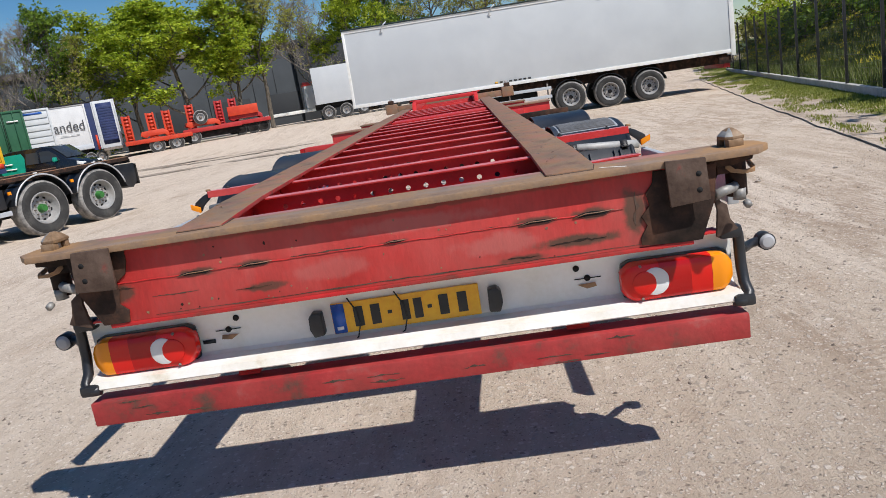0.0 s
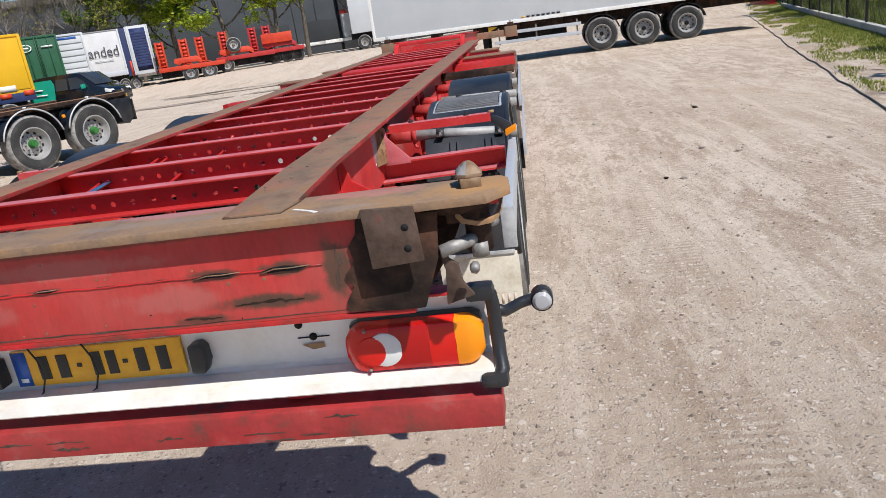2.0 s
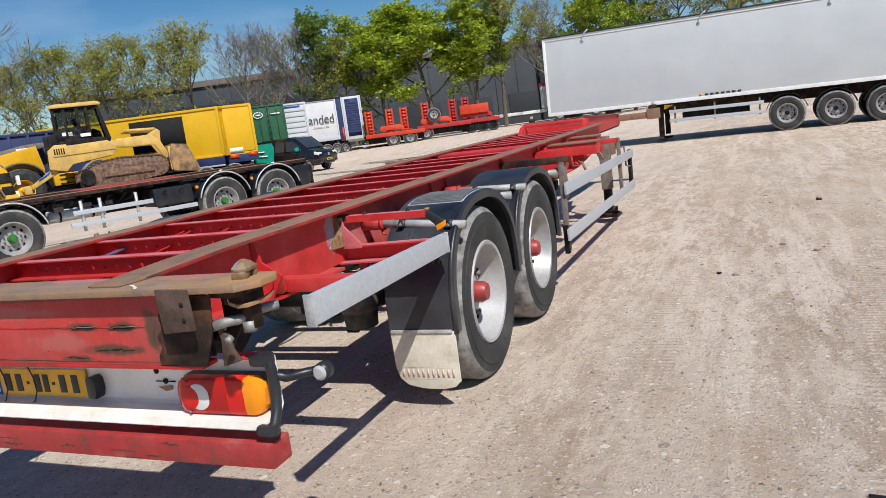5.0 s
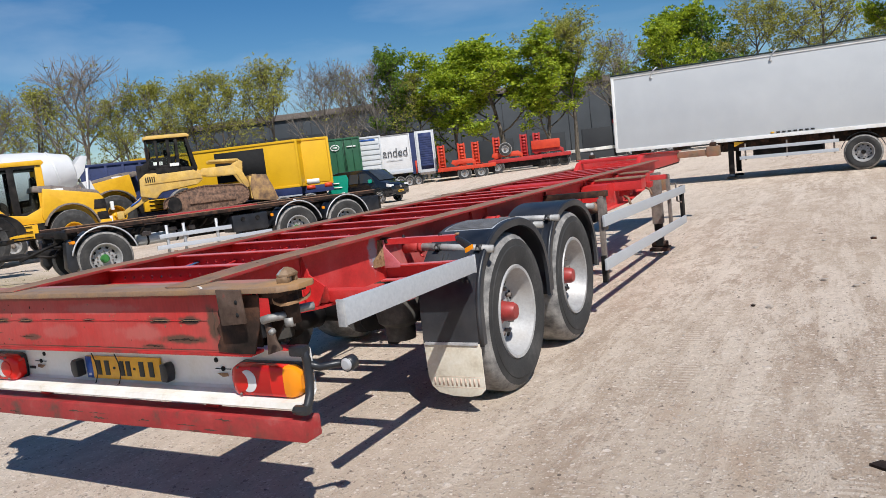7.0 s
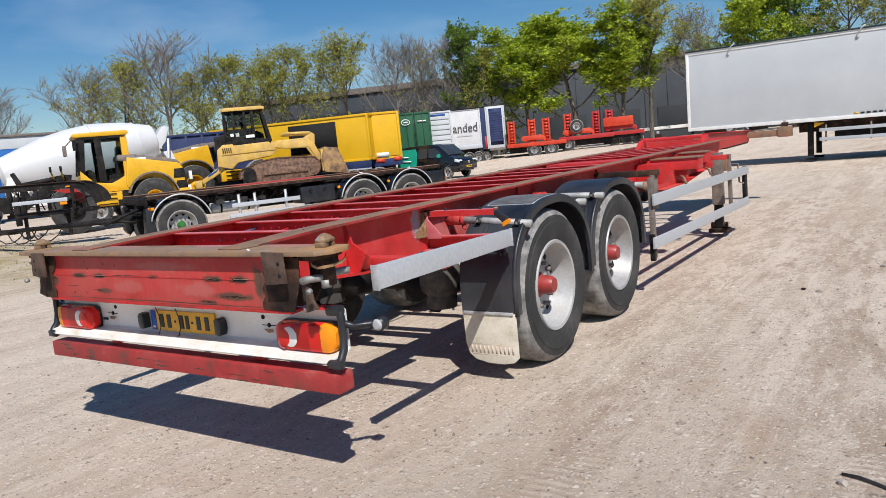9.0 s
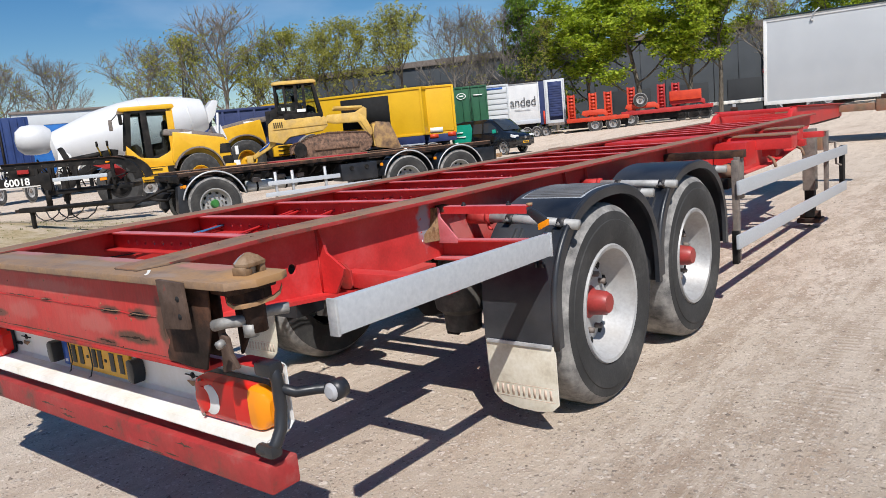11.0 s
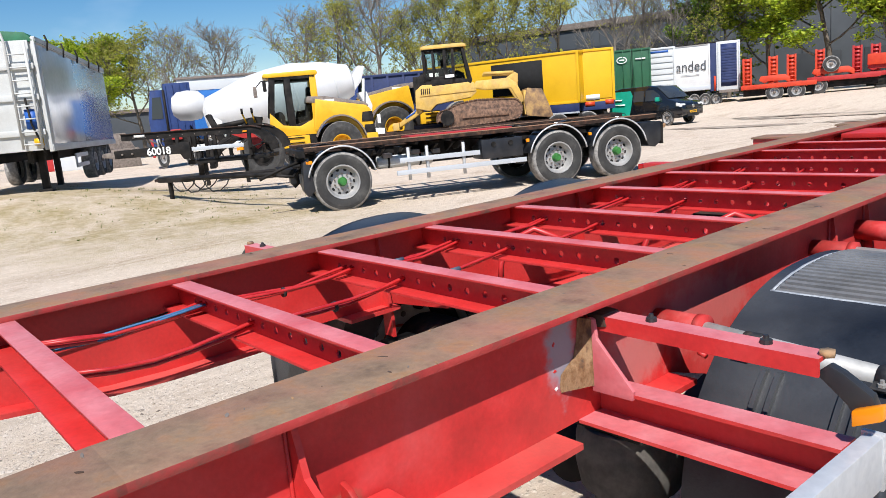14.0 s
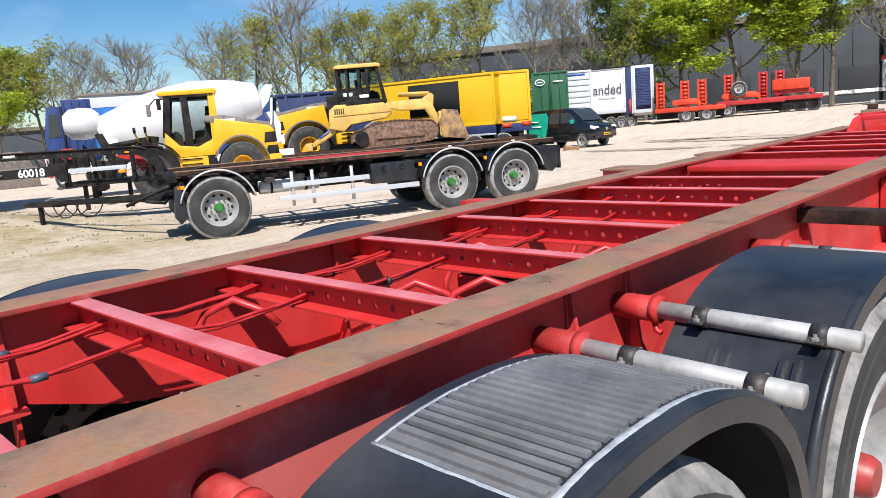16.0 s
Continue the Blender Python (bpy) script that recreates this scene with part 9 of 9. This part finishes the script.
def tree_kind(seed, H, width, leaf, count, size, scatter, low=0.3, bare=False, limbs=9, share=0.62):
    """A trunk that forks into rising limbs, which fork into branches and fine twigs; sprays of leaves at the twig ends."""
    rng = random.Random(seed)
    br, tips = [], []
    r0 = 0.012 * H + 0.03
    lean = Vector((rng.uniform(-.04, .04), rng.uniform(-.04, .04), 1))
    spine = [Vector((0, 0, -0.1))]
    for k in range(10):
        lean = (lean + Vector((rng.gauss(0, .06), rng.gauss(0, .06), 0.10))).normalized()
        spine.append(spine[-1] + lean * H * 0.09)
    br.append((spine, r0, 0.02))

    def along(f):
        i = min(9, int(f * 10))
        return spine[i].lerp(spine[i + 1], f * 10 - i)

    def sweep(start, way, length, r, up, steps=5):
        """A bent branch that turns upwards on its way."""
        pts, d = [start], way.normalized()
        for _ in range(steps):
            d = (d + Vector((rng.gauss(0, .13), rng.gauss(0, .13), up + rng.gauss(0, .08)))).normalized()
            pts.append(pts[-1] + d * length / steps)
        br.append((pts, r, max(0.008, r * 0.3)))
        return pts, d

    turn = rng.uniform(0, 6.28)
    for k in range(limbs):
        f = low + (0.93 - low) * (k / limbs) ** 0.85
        turn += 2.4 + rng.uniform(-.5, .5)
        reach = width * (1.12 - 0.78 * f ** 2) * rng.uniform(0.72, 1.15)
        way = Vector((math.cos(turn), math.sin(turn), 0.35 + 0.9 * f))
        limb, _ = sweep(along(f), way, reach * 1.25, r0 * (0.58 - 0.38 * f), 0.13, 6)
        for q in range(7):
            g = 0.25 + 0.72 * (q + rng.random()) / 7
            i = min(5, int(g * 6))
            start = limb[i].lerp(limb[i + 1], g * 6 - i)
            a = rng.uniform(0, 6.28)
            d = (limb[i + 1] - limb[i]).normalized() * 0.8 + Vector((math.cos(a), math.sin(a), rng.uniform(-.25, .75))) * 0.8
            branch, _ = sweep(start, d, reach * rng.uniform(0.30, 0.55) * (1.15 - 0.5 * g), 0.026, 0.10, 4)
            for _ in range(6 if bare else 5):
                h = rng.uniform(0.2, 1.0)
                i = min(3, int(h * 4))
                base = branch[i].lerp(branch[i + 1], h * 4 - i)
                a = rng.uniform(0, 6.28)
                d2 = (branch[i + 1] - branch[i]).normalized() * 0.7 + Vector((math.cos(a), math.sin(a), rng.uniform(-.2, .9))) * 0.7
                twig, e = sweep(base, d2, rng.uniform(0.45, 1.15), 0.013, 0.06, 2)
                tips += [(twig[1], e), (twig[2], e), (twig[2], e)]
                if bare:
                    for _ in range(3):
                        d3 = (e + Vector((rng.gauss(0, .5), rng.gauss(0, .5), rng.gauss(0.2, .4)))).normalized()
                        br.append(([twig[1].lerp(twig[2], rng.random()), twig[2] + d3 * rng.uniform(0.2, 0.6)], 0.009, 0.005))
    V, F = tube_arrays(br)
    H = max(v[2] for v in V)
    trunk = bpy.data.meshes.new("trunk")
    trunk.from_pydata(V, [], F)
    trunk.materials.append(TWIG if bare else BARK)
    trunk.polygons.foreach_set("use_smooth", [True] * len(F))
    crown = None
    if count:
        V, F = leaf_arrays(rng, tips, count, size, scatter, share)
        crown = bpy.data.meshes.new("crown")
        crown.from_pydata(V, [], F)
        crown.materials.append(leaf)
    return H, trunk, crown


def tree(kind, x, y, top, turn, label, wide=1.0):
    H, trunk, crown = kind
    z = height(x, y) - 0.05
    s = (top - z) / H
    t = thing("tree", label, "tree", pose(x, y, z, 0, 0, turn) @ Matrix.Diagonal((s * wide, s * wide, s, 1)), "trees along the yard")
    ob = new("trunk", trunk)
    ob.parent = t
    if crown:
        ob = new("crown", crown)
        ob.parent = t


def trees():
    green = [tree_kind(1, 11, 3.9, LEAF_BRIGHT, 19800, 0.11, 0.24, 0.24, share=0.6), tree_kind(2, 11, 3.4, LEAF_BRIGHT, 19800, 0.11, 0.24, 0.22, share=0.6), tree_kind(9, 11, 4.1, LEAF_BRIGHT, 19800, 0.11, 0.24, 0.26, share=0.55)]
    olive = [tree_kind(3, 10.5, 3.4, LEAF_OLIVE, 14000, 0.066, 0.26, 0.32, share=0.42, limbs=10), tree_kind(4, 10.5, 3.0, LEAF_OLIVE, 12000, 0.066, 0.26, 0.30, share=0.40, limbs=10), tree_kind(10, 10.5, 3.6, LEAF_OLIVE, 13000, 0.066, 0.26, 0.34, share=0.42, limbs=10)]
    dark = [tree_kind(5, 11, 3.0, LEAF_DARK, 9000, 0.12, 0.24, 0.15), tree_kind(6, 11, 1.7, LEAF_DARK, 9000, 0.10, 0.2, 0.1, limbs=14)]
    bare = [tree_kind(7, 11, 3.7, LEAF_OLIVE, 600, 0.06, 0.2, 0.24, True, 14), tree_kind(8, 11, 3.6, LEAF_OLIVE, 2400, 0.06, 0.2, 0.24, True, 13)]
    G, O, B = "broad tree with fresh yellow-green spring leaves", "tree with thin olive-green spring foliage", "bare tree with fine grey-brown twigs"
    D = "slender deep green tree"
    rows = ((-48.6, 28.2, 10.4, bare[1], B, 1.2), (-46.8, 30.7, 10.2, olive[1], O, 1.1), (-45.0, 33.3, 12.6, bare[0], B, 1.35), (-43.4, 35.3, 10.2, olive[0], O, 1.0), (-41.8, 37.4, 10.4, olive[1], O, 1.05),
            (-40.0, 39.2, 10.6, olive[0], G, 1.0), (-38.4, 40.8, 10.7, olive[1], O, 0.95), (-35.5, 43.4, 11.4, olive[0], O, 1.05), (-32.6, 45.7, 11.0, bare[0], B, 1.1), (-30.9, 46.9, 10.8, bare[1], B, 1.0),
            (-29.4, 47.9, 11.0, bare[0], B, 1.0), (-27.9, 48.9, 11.3, dark[1], D, 1.0), (-26.2, 49.9, 9.4, olive[1], O, 1.2), (-23.9, 51.2, 10.6, green[0], G, 1.4), (-20.6, 52.8, 10.9, green[1], G, 1.6),
            (-17.6, 53.8, 11.0, green[2], G, 1.45), (-15.3, 54.9, 12.3, olive[0], O, 1.15), (-11.5, 56.0, 10.6, bare[1], B, 1.2), (-8.6, 56.6, 11.4, green[1], G, 1.1), (-5.6, 57.2, 11.6, dark[0], O, 1.05), (-2.0, 57.8, 11.6, olive[0], O, 1.2),
            (2.5, 58.2, 11.8, olive[1], O, 1.2), (7.0, 58.0, 11.5, green[0], G, 1.1), (12.0, 56.0, 11.5, bare[1], B, 1.1), (16.5, 52.0, 11.0, olive[0], O, 1.1),
            (-59.5, 13.0, 9.0, green[1], G, 1.1), (-58.6, 16.6, 9.6, green[0], G, 1.25), (-57.4, 19.4, 9.8, olive[0], O, 1.3), (-56.2, 22.6, 9.8, bare[1], B, 1.2), (-55.0, 25.2, 10.2, bare[0], B, 1.2), (-60.5, 9.5, 8.2, olive[1], O, 1.2),
            (18.0, 36.0, 9.0, dark[0], O, 1.1), (16.5, 29.0, 8.0, olive[0], O, 1.1), (15.0, 22.0, 8.5, dark[0], O, 1.0), (19.5, 17.0, 8.0, olive[1], O, 1.1), (22.0, 45.0, 9.5, dark[0], O, 1.2))
    for k, (x, y, top, kind, label, wide) in enumerate(rows):
        if k % 3 == 1:
            kind = green[2] if kind is green[0] else (olive[2] if kind is olive[0] else kind)
        tree(kind, x, y, top, 47 * k % 360, label, wide)


def bush_kind(seed, leaf, count, size):
    rng = random.Random(seed)
    tips = []
    stems = []
    for k in range(16):
        a, r = rng.uniform(0, 6.28), rng.uniform(0.2, 1.0)
        tip = Vector((math.cos(a) * r, math.sin(a) * r, rng.uniform(0.6, 1.6)))
        stems.append(([Vector((0, 0, 0)), tip * 0.5 + Vector((0, 0, 0.15)), tip], 0.03, 0.012))
        tips += [(tip, tip.normalized()), (tip * 0.75, tip.normalized()), (tip * 0.5, tip.normalized())]
    V, F = tube_arrays(stems)
    trunk = bpy.data.meshes.new("stems")
    trunk.from_pydata(V, [], F)
    trunk.materials.append(BARK)
    V, F = leaf_arrays(rng, tips, count, size, 0.26)
    crown = bpy.data.meshes.new("leaves")
    crown.from_pydata(V, [], F)
    crown.materials.append(leaf)
    return trunk, crown


def bushes():
    kinds = [bush_kind(1, LEAF_DARK, 1500, 0.09), bush_kind(2, LEAF_OLIVE, 1300, 0.09), bush_kind(3, LEAF_BRIGHT, 1300, 0.08)]
    rng = random.Random(12)

    def put(x, y, z, s, kind, label):
        t = thing("bush", label, "bush", pose(x, y, z, 0, 0, rng.uniform(0, 360)) @ Matrix.Diagonal((s * rng.uniform(.9, 1.4), s, s * rng.uniform(.8, 1.1), 1)), "bushes")
        for name, me in zip(("stems", "leaves"), kind):
            ob = new(name, me)
            ob.parent = t
    for k in range(12):
        f = k / 21
        x, y = -57 + 50 * f + rng.uniform(-1, 1), 45 + 22 * f + rng.uniform(-1.5, 1.0)
        put(x, y, height(x, y), rng.uniform(1.6, 2.6), kinds[rng.choice((0, 1, 1))], "low hedge bush with mixed green leaves")
    for k in range(26):
        y = 9 + 41 * k / 25 + rng.uniform(-.8, .8)
        x = fence_x(y) + rng.uniform(2.2, 6.5)
        put(x, y, bank(x, y), rng.uniform(0.9, 1.9), kinds[rng.choice((0, 0, 2, 1))], "green bush on the grassy bank")


def fence_x(y):
    return 7.44 + (y - 11.48) * 0.229


def bank(x, y):
    d = x - fence_x(y) - 0.25
    return 0.15 + 1.3 * smooth(d / 4.5) + 0.08 * noise.noise(Vector((x * 0.6, y * 0.6, 2)))


def fence():
    ys = [6.6 + 2.52 * k for k in range(19)]
    wall = thing("plinth_wall", "low pale concrete plinth under the fence", "wall", kind="structure")
    fe = thing("mesh_fence", "tall black steel mesh fence on a concrete plinth", "fence")
    for k, (y0, y1) in enumerate(zip(ys, ys[1:])):
        a, b = Vector((fence_x(y0), y0, 0)), Vector((fence_x(y1), y1, 0))
        d = b - a
        m = Matrix.Translation(a) @ Matrix.Rotation(math.atan2(d.y, d.x), 4, "Z")
        L = d.length
        part("plinth", box(bm_(), 0.012, L - 0.012, -0.06, 0.06, -0.1, 0.20, 0.008), CONCRETE, wall, m=m)
        part("post", box(bm_(), -0.025, 0.025, -0.03, 0.03, 0.0, 2.25, 0.005), INK, fe, m=m)
        V, F = [], []

        def bar(x0, x1, z0, z1, t=0.004):
            i = len(V)
            V.extend([(x, y, z) for x in (x0, x1) for y in (-t, t) for z in (z0, z1)])
            F.extend([tuple(i + q for q in f) for f in ((0, 1, 3, 2), (4, 6, 7, 5), (0, 4, 5, 1), (2, 3, 7, 6), (0, 2, 6, 4), (1, 5, 7, 3))])
        n = int(L / 0.11)
        for q in range(1, n):
            bar(L * q / n - 0.0016, L * q / n + 0.0016, 0.26, 2.18, 0.0016)
        for z in (0.30, 0.55, 0.8, 1.05, 1.3, 1.55, 1.8, 2.05, 2.17):
            bar(0, L, z - 0.0022, z + 0.0022, 0.0022)
        me = raw("mesh_panel", V, F, INK, fe)
        me.matrix_basis = m
    # bank behind
    xs = [0.1, 0.6, 1.2, 2, 3, 4, 6, 9, 14, 22, 40, 70]
    yy = [6.0 + 2.0 * k for k in range(50)]
    V = [(fence_x(y) + d, y, bank(fence_x(y) + d, y)) for y in yy for d in xs]
    n = len(xs)
    F = [(j * n + i, j * n + i + 1, (j + 1) * n + i + 1, (j + 1) * n + i) for j in range(len(yy) - 1) for i in range(n - 1)]
    g = raw("grass_bank", V, F, BANK)
    g.data.polygons.foreach_set("use_smooth", [True] * len(F))
    tagged(g, "rough grassy bank behind the fence", "ground", kind="structure")
    # strip of thin grass in front of the fence
    yy = [5.5 + 1.0 * k for k in range(40)]
    rng = random.Random(2)
    V, F = [], []
    for y in yy:
        w = 1.0 + 0.3 * math.sin(y * 0.4) + rng.uniform(-.25, .25)
        for q in range(5):
            x = fence_x(y) - 0.07 - w * q / 4
            V.append((x, y, height(x, y) - 0.012 + 0.045 * (1 - q / 4)))
    F = [(j * 5 + i, (j + 1) * 5 + i, (j + 1) * 5 + i + 1, j * 5 + i + 1) for j in range(len(yy) - 1) for i in range(4)]
    g = raw("grass_strip", V, F, SOIL)
    g.data.polygons.foreach_set("use_smooth", [True] * len(F))
    tagged(g, "thin dry grass along the foot of the fence", "ground", kind="structure")


def blades(name, label, spots, mat, h0, h1, seed):
    rng = random.Random(seed)
    V, F = [], []
    for x, y, z in spots:
        for k in range(5):
            a, h, w = rng.uniform(0, 6.28), rng.uniform(h0, h1), rng.uniform(0.006, 0.014)
            bx, by = x + rng.gauss(0, .05), y + rng.gauss(0, .05)
            lx, ly = math.cos(a) * h * 0.5, math.sin(a) * h * 0.5
            i = len(V)
            V += [(bx - w * math.sin(a), by + w * math.cos(a), z), (bx + w * math.sin(a), by - w * math.cos(a), z), (bx + lx, by + ly, z + h)]
            F.append((i, i + 1, i + 2))
    tagged(raw(name, V, F, mat), label, "grass", kind="stuff")


def grass():
    rng = random.Random(31)
    spots = []
    while len(spots) < 11000:
        y = rng.uniform(6, 45)
        d = rng.random() ** 1.9 * 1.5
        if noise.noise(Vector((d * 1.6, y * 0.7, 9))) < 0.3 * (d - 0.9) - 0.15:
            continue
        x = fence_x(y) - 0.08 - d
        spots.append((x, y, height(x, y) + 0.03 * (1 - d / 2.1)))
    blades("grass", "short dry grass tufts along the fence", spots, VERGE, 0.015, 0.06, 1)
    spots = []
    while len(spots) < 9000:
        y = rng.uniform(6.2, 48)
        x = fence_x(y) + 0.15 + rng.random() ** 1.3 * 7
        spots.append((x, y, bank(x, y)))
    blades("bank_grass", "long grass on the bank behind the fence", spots, GRASS, 0.15, 0.45, 2)
    spots = [(x, y, bank(x, y) + 0.35) for x, y in ((fence_x(q) + rng.uniform(0.6, 5), q) for q in (rng.uniform(7, 46) for _ in range(900)))]
    blades("flowers", "small yellow flowers in the bank grass", spots, FLOWER, 0.05, 0.10, 3)
    spots = []
    while len(spots) < 160:
        x, y = rng.gauss(-15.0, 2.2), rng.gauss(6.3, 1.5)
        spots.append((x, y, height(x, y)))
    blades("weeds", "sparse dry weeds beside the parked chassis", spots, GRASS, 0.02, 0.05, 4)


def stones():
    """Loose chips, thickest where the camera passes."""
    rng = random.Random(77)
    V, F = [], []
    shape = [(0, 0, 1), (1, 0, 0), (0, 1, 0), (-1, 0, 0), (0, -1, 0)]
    tri = ((0, 1, 2), (0, 2, 3), (0, 3, 4), (0, 4, 1))

    def chip(x, y, s):
        a = rng.uniform(0, 6.28)
        c, q = math.cos(a), math.sin(a)
        i = len(V)
        z = height(x, y) - s * 0.1
        for u, v, w in shape:
            u, v = u * rng.uniform(.6, 1.3), v * rng.uniform(.5, 1.0)
            if w:
                u, v = u + rng.uniform(-.4, .4), v + rng.uniform(-.4, .4)
            V.append((x + s * (c * u - q * v), y + s * (q * u + c * v), z + s * w * rng.uniform(.45, .9)))
        F.extend(tuple(i + k for k in t) for t in tri)
    for _ in range(60000):
        x, y = rng.uniform(-3.5, 7.5), -2.6 + 13.6 * rng.random() ** 1.3
        if noise.noise(Vector((x * 0.5, y * 0.5, 4))) + rng.uniform(-.25, .25) < 0.0:
            continue
        chip(x, y, min(0.016, 0.0038 * rng.paretovariate(2.2)))
    for _ in range(5000):
        x, y = rng.uniform(-16, 8), rng.uniform(4, 30)
        chip(x, y, min(0.025, 0.007 * rng.paretovariate(2.4)))
    tagged(raw("gravel", V, F, PEBBLE), "loose pale and brown stone chips on the yard", "gravel", kind="stuff")
    for k in range(26):
        x, y = rng.uniform(1.8, 7.0), rng.uniform(-1.5, 9.0)
        s = rng.uniform(0.018, 0.04)
        b = bm_()
        bmesh.ops.create_icosphere(b, subdivisions=1, radius=s)
        for v in b.verts:
            v.co *= rng.uniform(0.7, 1.2)
            v.co.z *= 0.6
        ob = part("stone", b, PEBBLE if k % 8 else RUST_DARK, None, m=pose(x, y, height(x, y) + s * 0.3, 0, 0, rng.uniform(0, 360)))
        tagged(ob, "loose stone lying on the gravel yard", "stone", "loose stones")


def litter():
    rng = random.Random(5)
    pts = [Vector((4.39, 5.52, 0)), Vector((5.5, 10.5, 0)), Vector((6.6, 15.5, 0)), Vector((8.0, 21.5, 0)), Vector((9.6, 28.5, 0)), Vector((10.6, 33, 0))]
    line = []
    for a, b in zip(pts, pts[1:]):
        for q in range(8):
            p = a.lerp(b, q / 8)
            line.append((p.x + rng.uniform(-.03, .03), p.y, height(p.x, p.y) + 0.012))
    ob = part("ground_cable", tube(bm_(), line, 0.010, 6), HOSE_BLACK)
    tagged(ob, "black cable lying across the gravel yard", "cable")
    for cx, cy, rx, ry in ((-11.8, 32.3, 4.2, 1.5), (-14.6, 33.6, 2.6, 0.8), (-8.3, 27.6, 2.2, 0.6), (-13.2, 27.0, 3.0, 0.7)):
        b = bm_()
        n = 40
        wob = [rng.uniform(0.65, 1.15) for _ in range(n)]
        ring = [b.verts.new((cx + rx * wob[k] * math.cos(6.2832 * k / n), cy + ry * wob[(k * 7) % n] * math.sin(6.2832 * k / n), 0.017)) for k in range(n)]
        b.faces.new(ring)
        tagged(part("damp_patch", b, DAMP), "damp brown patch on the gravel", "ground", kind="structure")
    b = bm_()
    n = 26
    ring = [b.verts.new((-11.6 + (2.3 + rng.uniform(-.3, .3)) * math.cos(6.2832 * k / n), 32.1 + (0.9 + rng.uniform(-.2, .2)) * math.sin(6.2832 * k / n), 0.022)) for k in range(n)]
    b.faces.new(ring)
    tagged(part("puddle", b, WATER), "shallow brown puddle on the gravel", "puddle", kind="structure")
    # cable loop and offcut near the camera
    c = part("cable_end", tube(bm_(), [(2.94, 0.93, 0.014), (3.0, 0.91, 0.02), (3.064, 0.881, 0.016), (3.164, 0.816, 0.014), (3.235, 0.754, 0.014), (3.5, 0.55, 0.014)], 0.008, 6), HOSE_BLACK, m=pose(-0.22, 0.26, 0))
    tagged(c, "short black cable end lying on the gravel", "cable")
    o = part("steel_offcut", prism(bm_(), [(3.07, 1.29), (3.12, 1.34), (3.30, 1.24), (3.42, 1.10), (3.38, 1.07), (3.22, 1.18)], "xy", 0.004, 0.022, 0.004), RUST_DARK, m=pose(-0.22, 0.26, 0))
    tagged(o, "dark flat steel offcut lying on the gravel", "offcut")
    # coil of straps beside the drawbar chassis
    for k in range(3):
        loop = [(-17.7 + 0.34 * math.cos(a), 28.6 + 0.34 * math.sin(a), 0.05 + 0.05 * k + 0.03 * math.sin(3 * a)) for a in (6.2832 * q / 14 for q in range(15))]
        o = part("hose_coil", tube(bm_(), loop, 0.035, 6), RUST_ORANGE)
        tagged(o, "coil of tan hose lying on the gravel beside the van", "hose")


warehouse()
fence()
trees()
bushes()
grass()
stones()
litter()
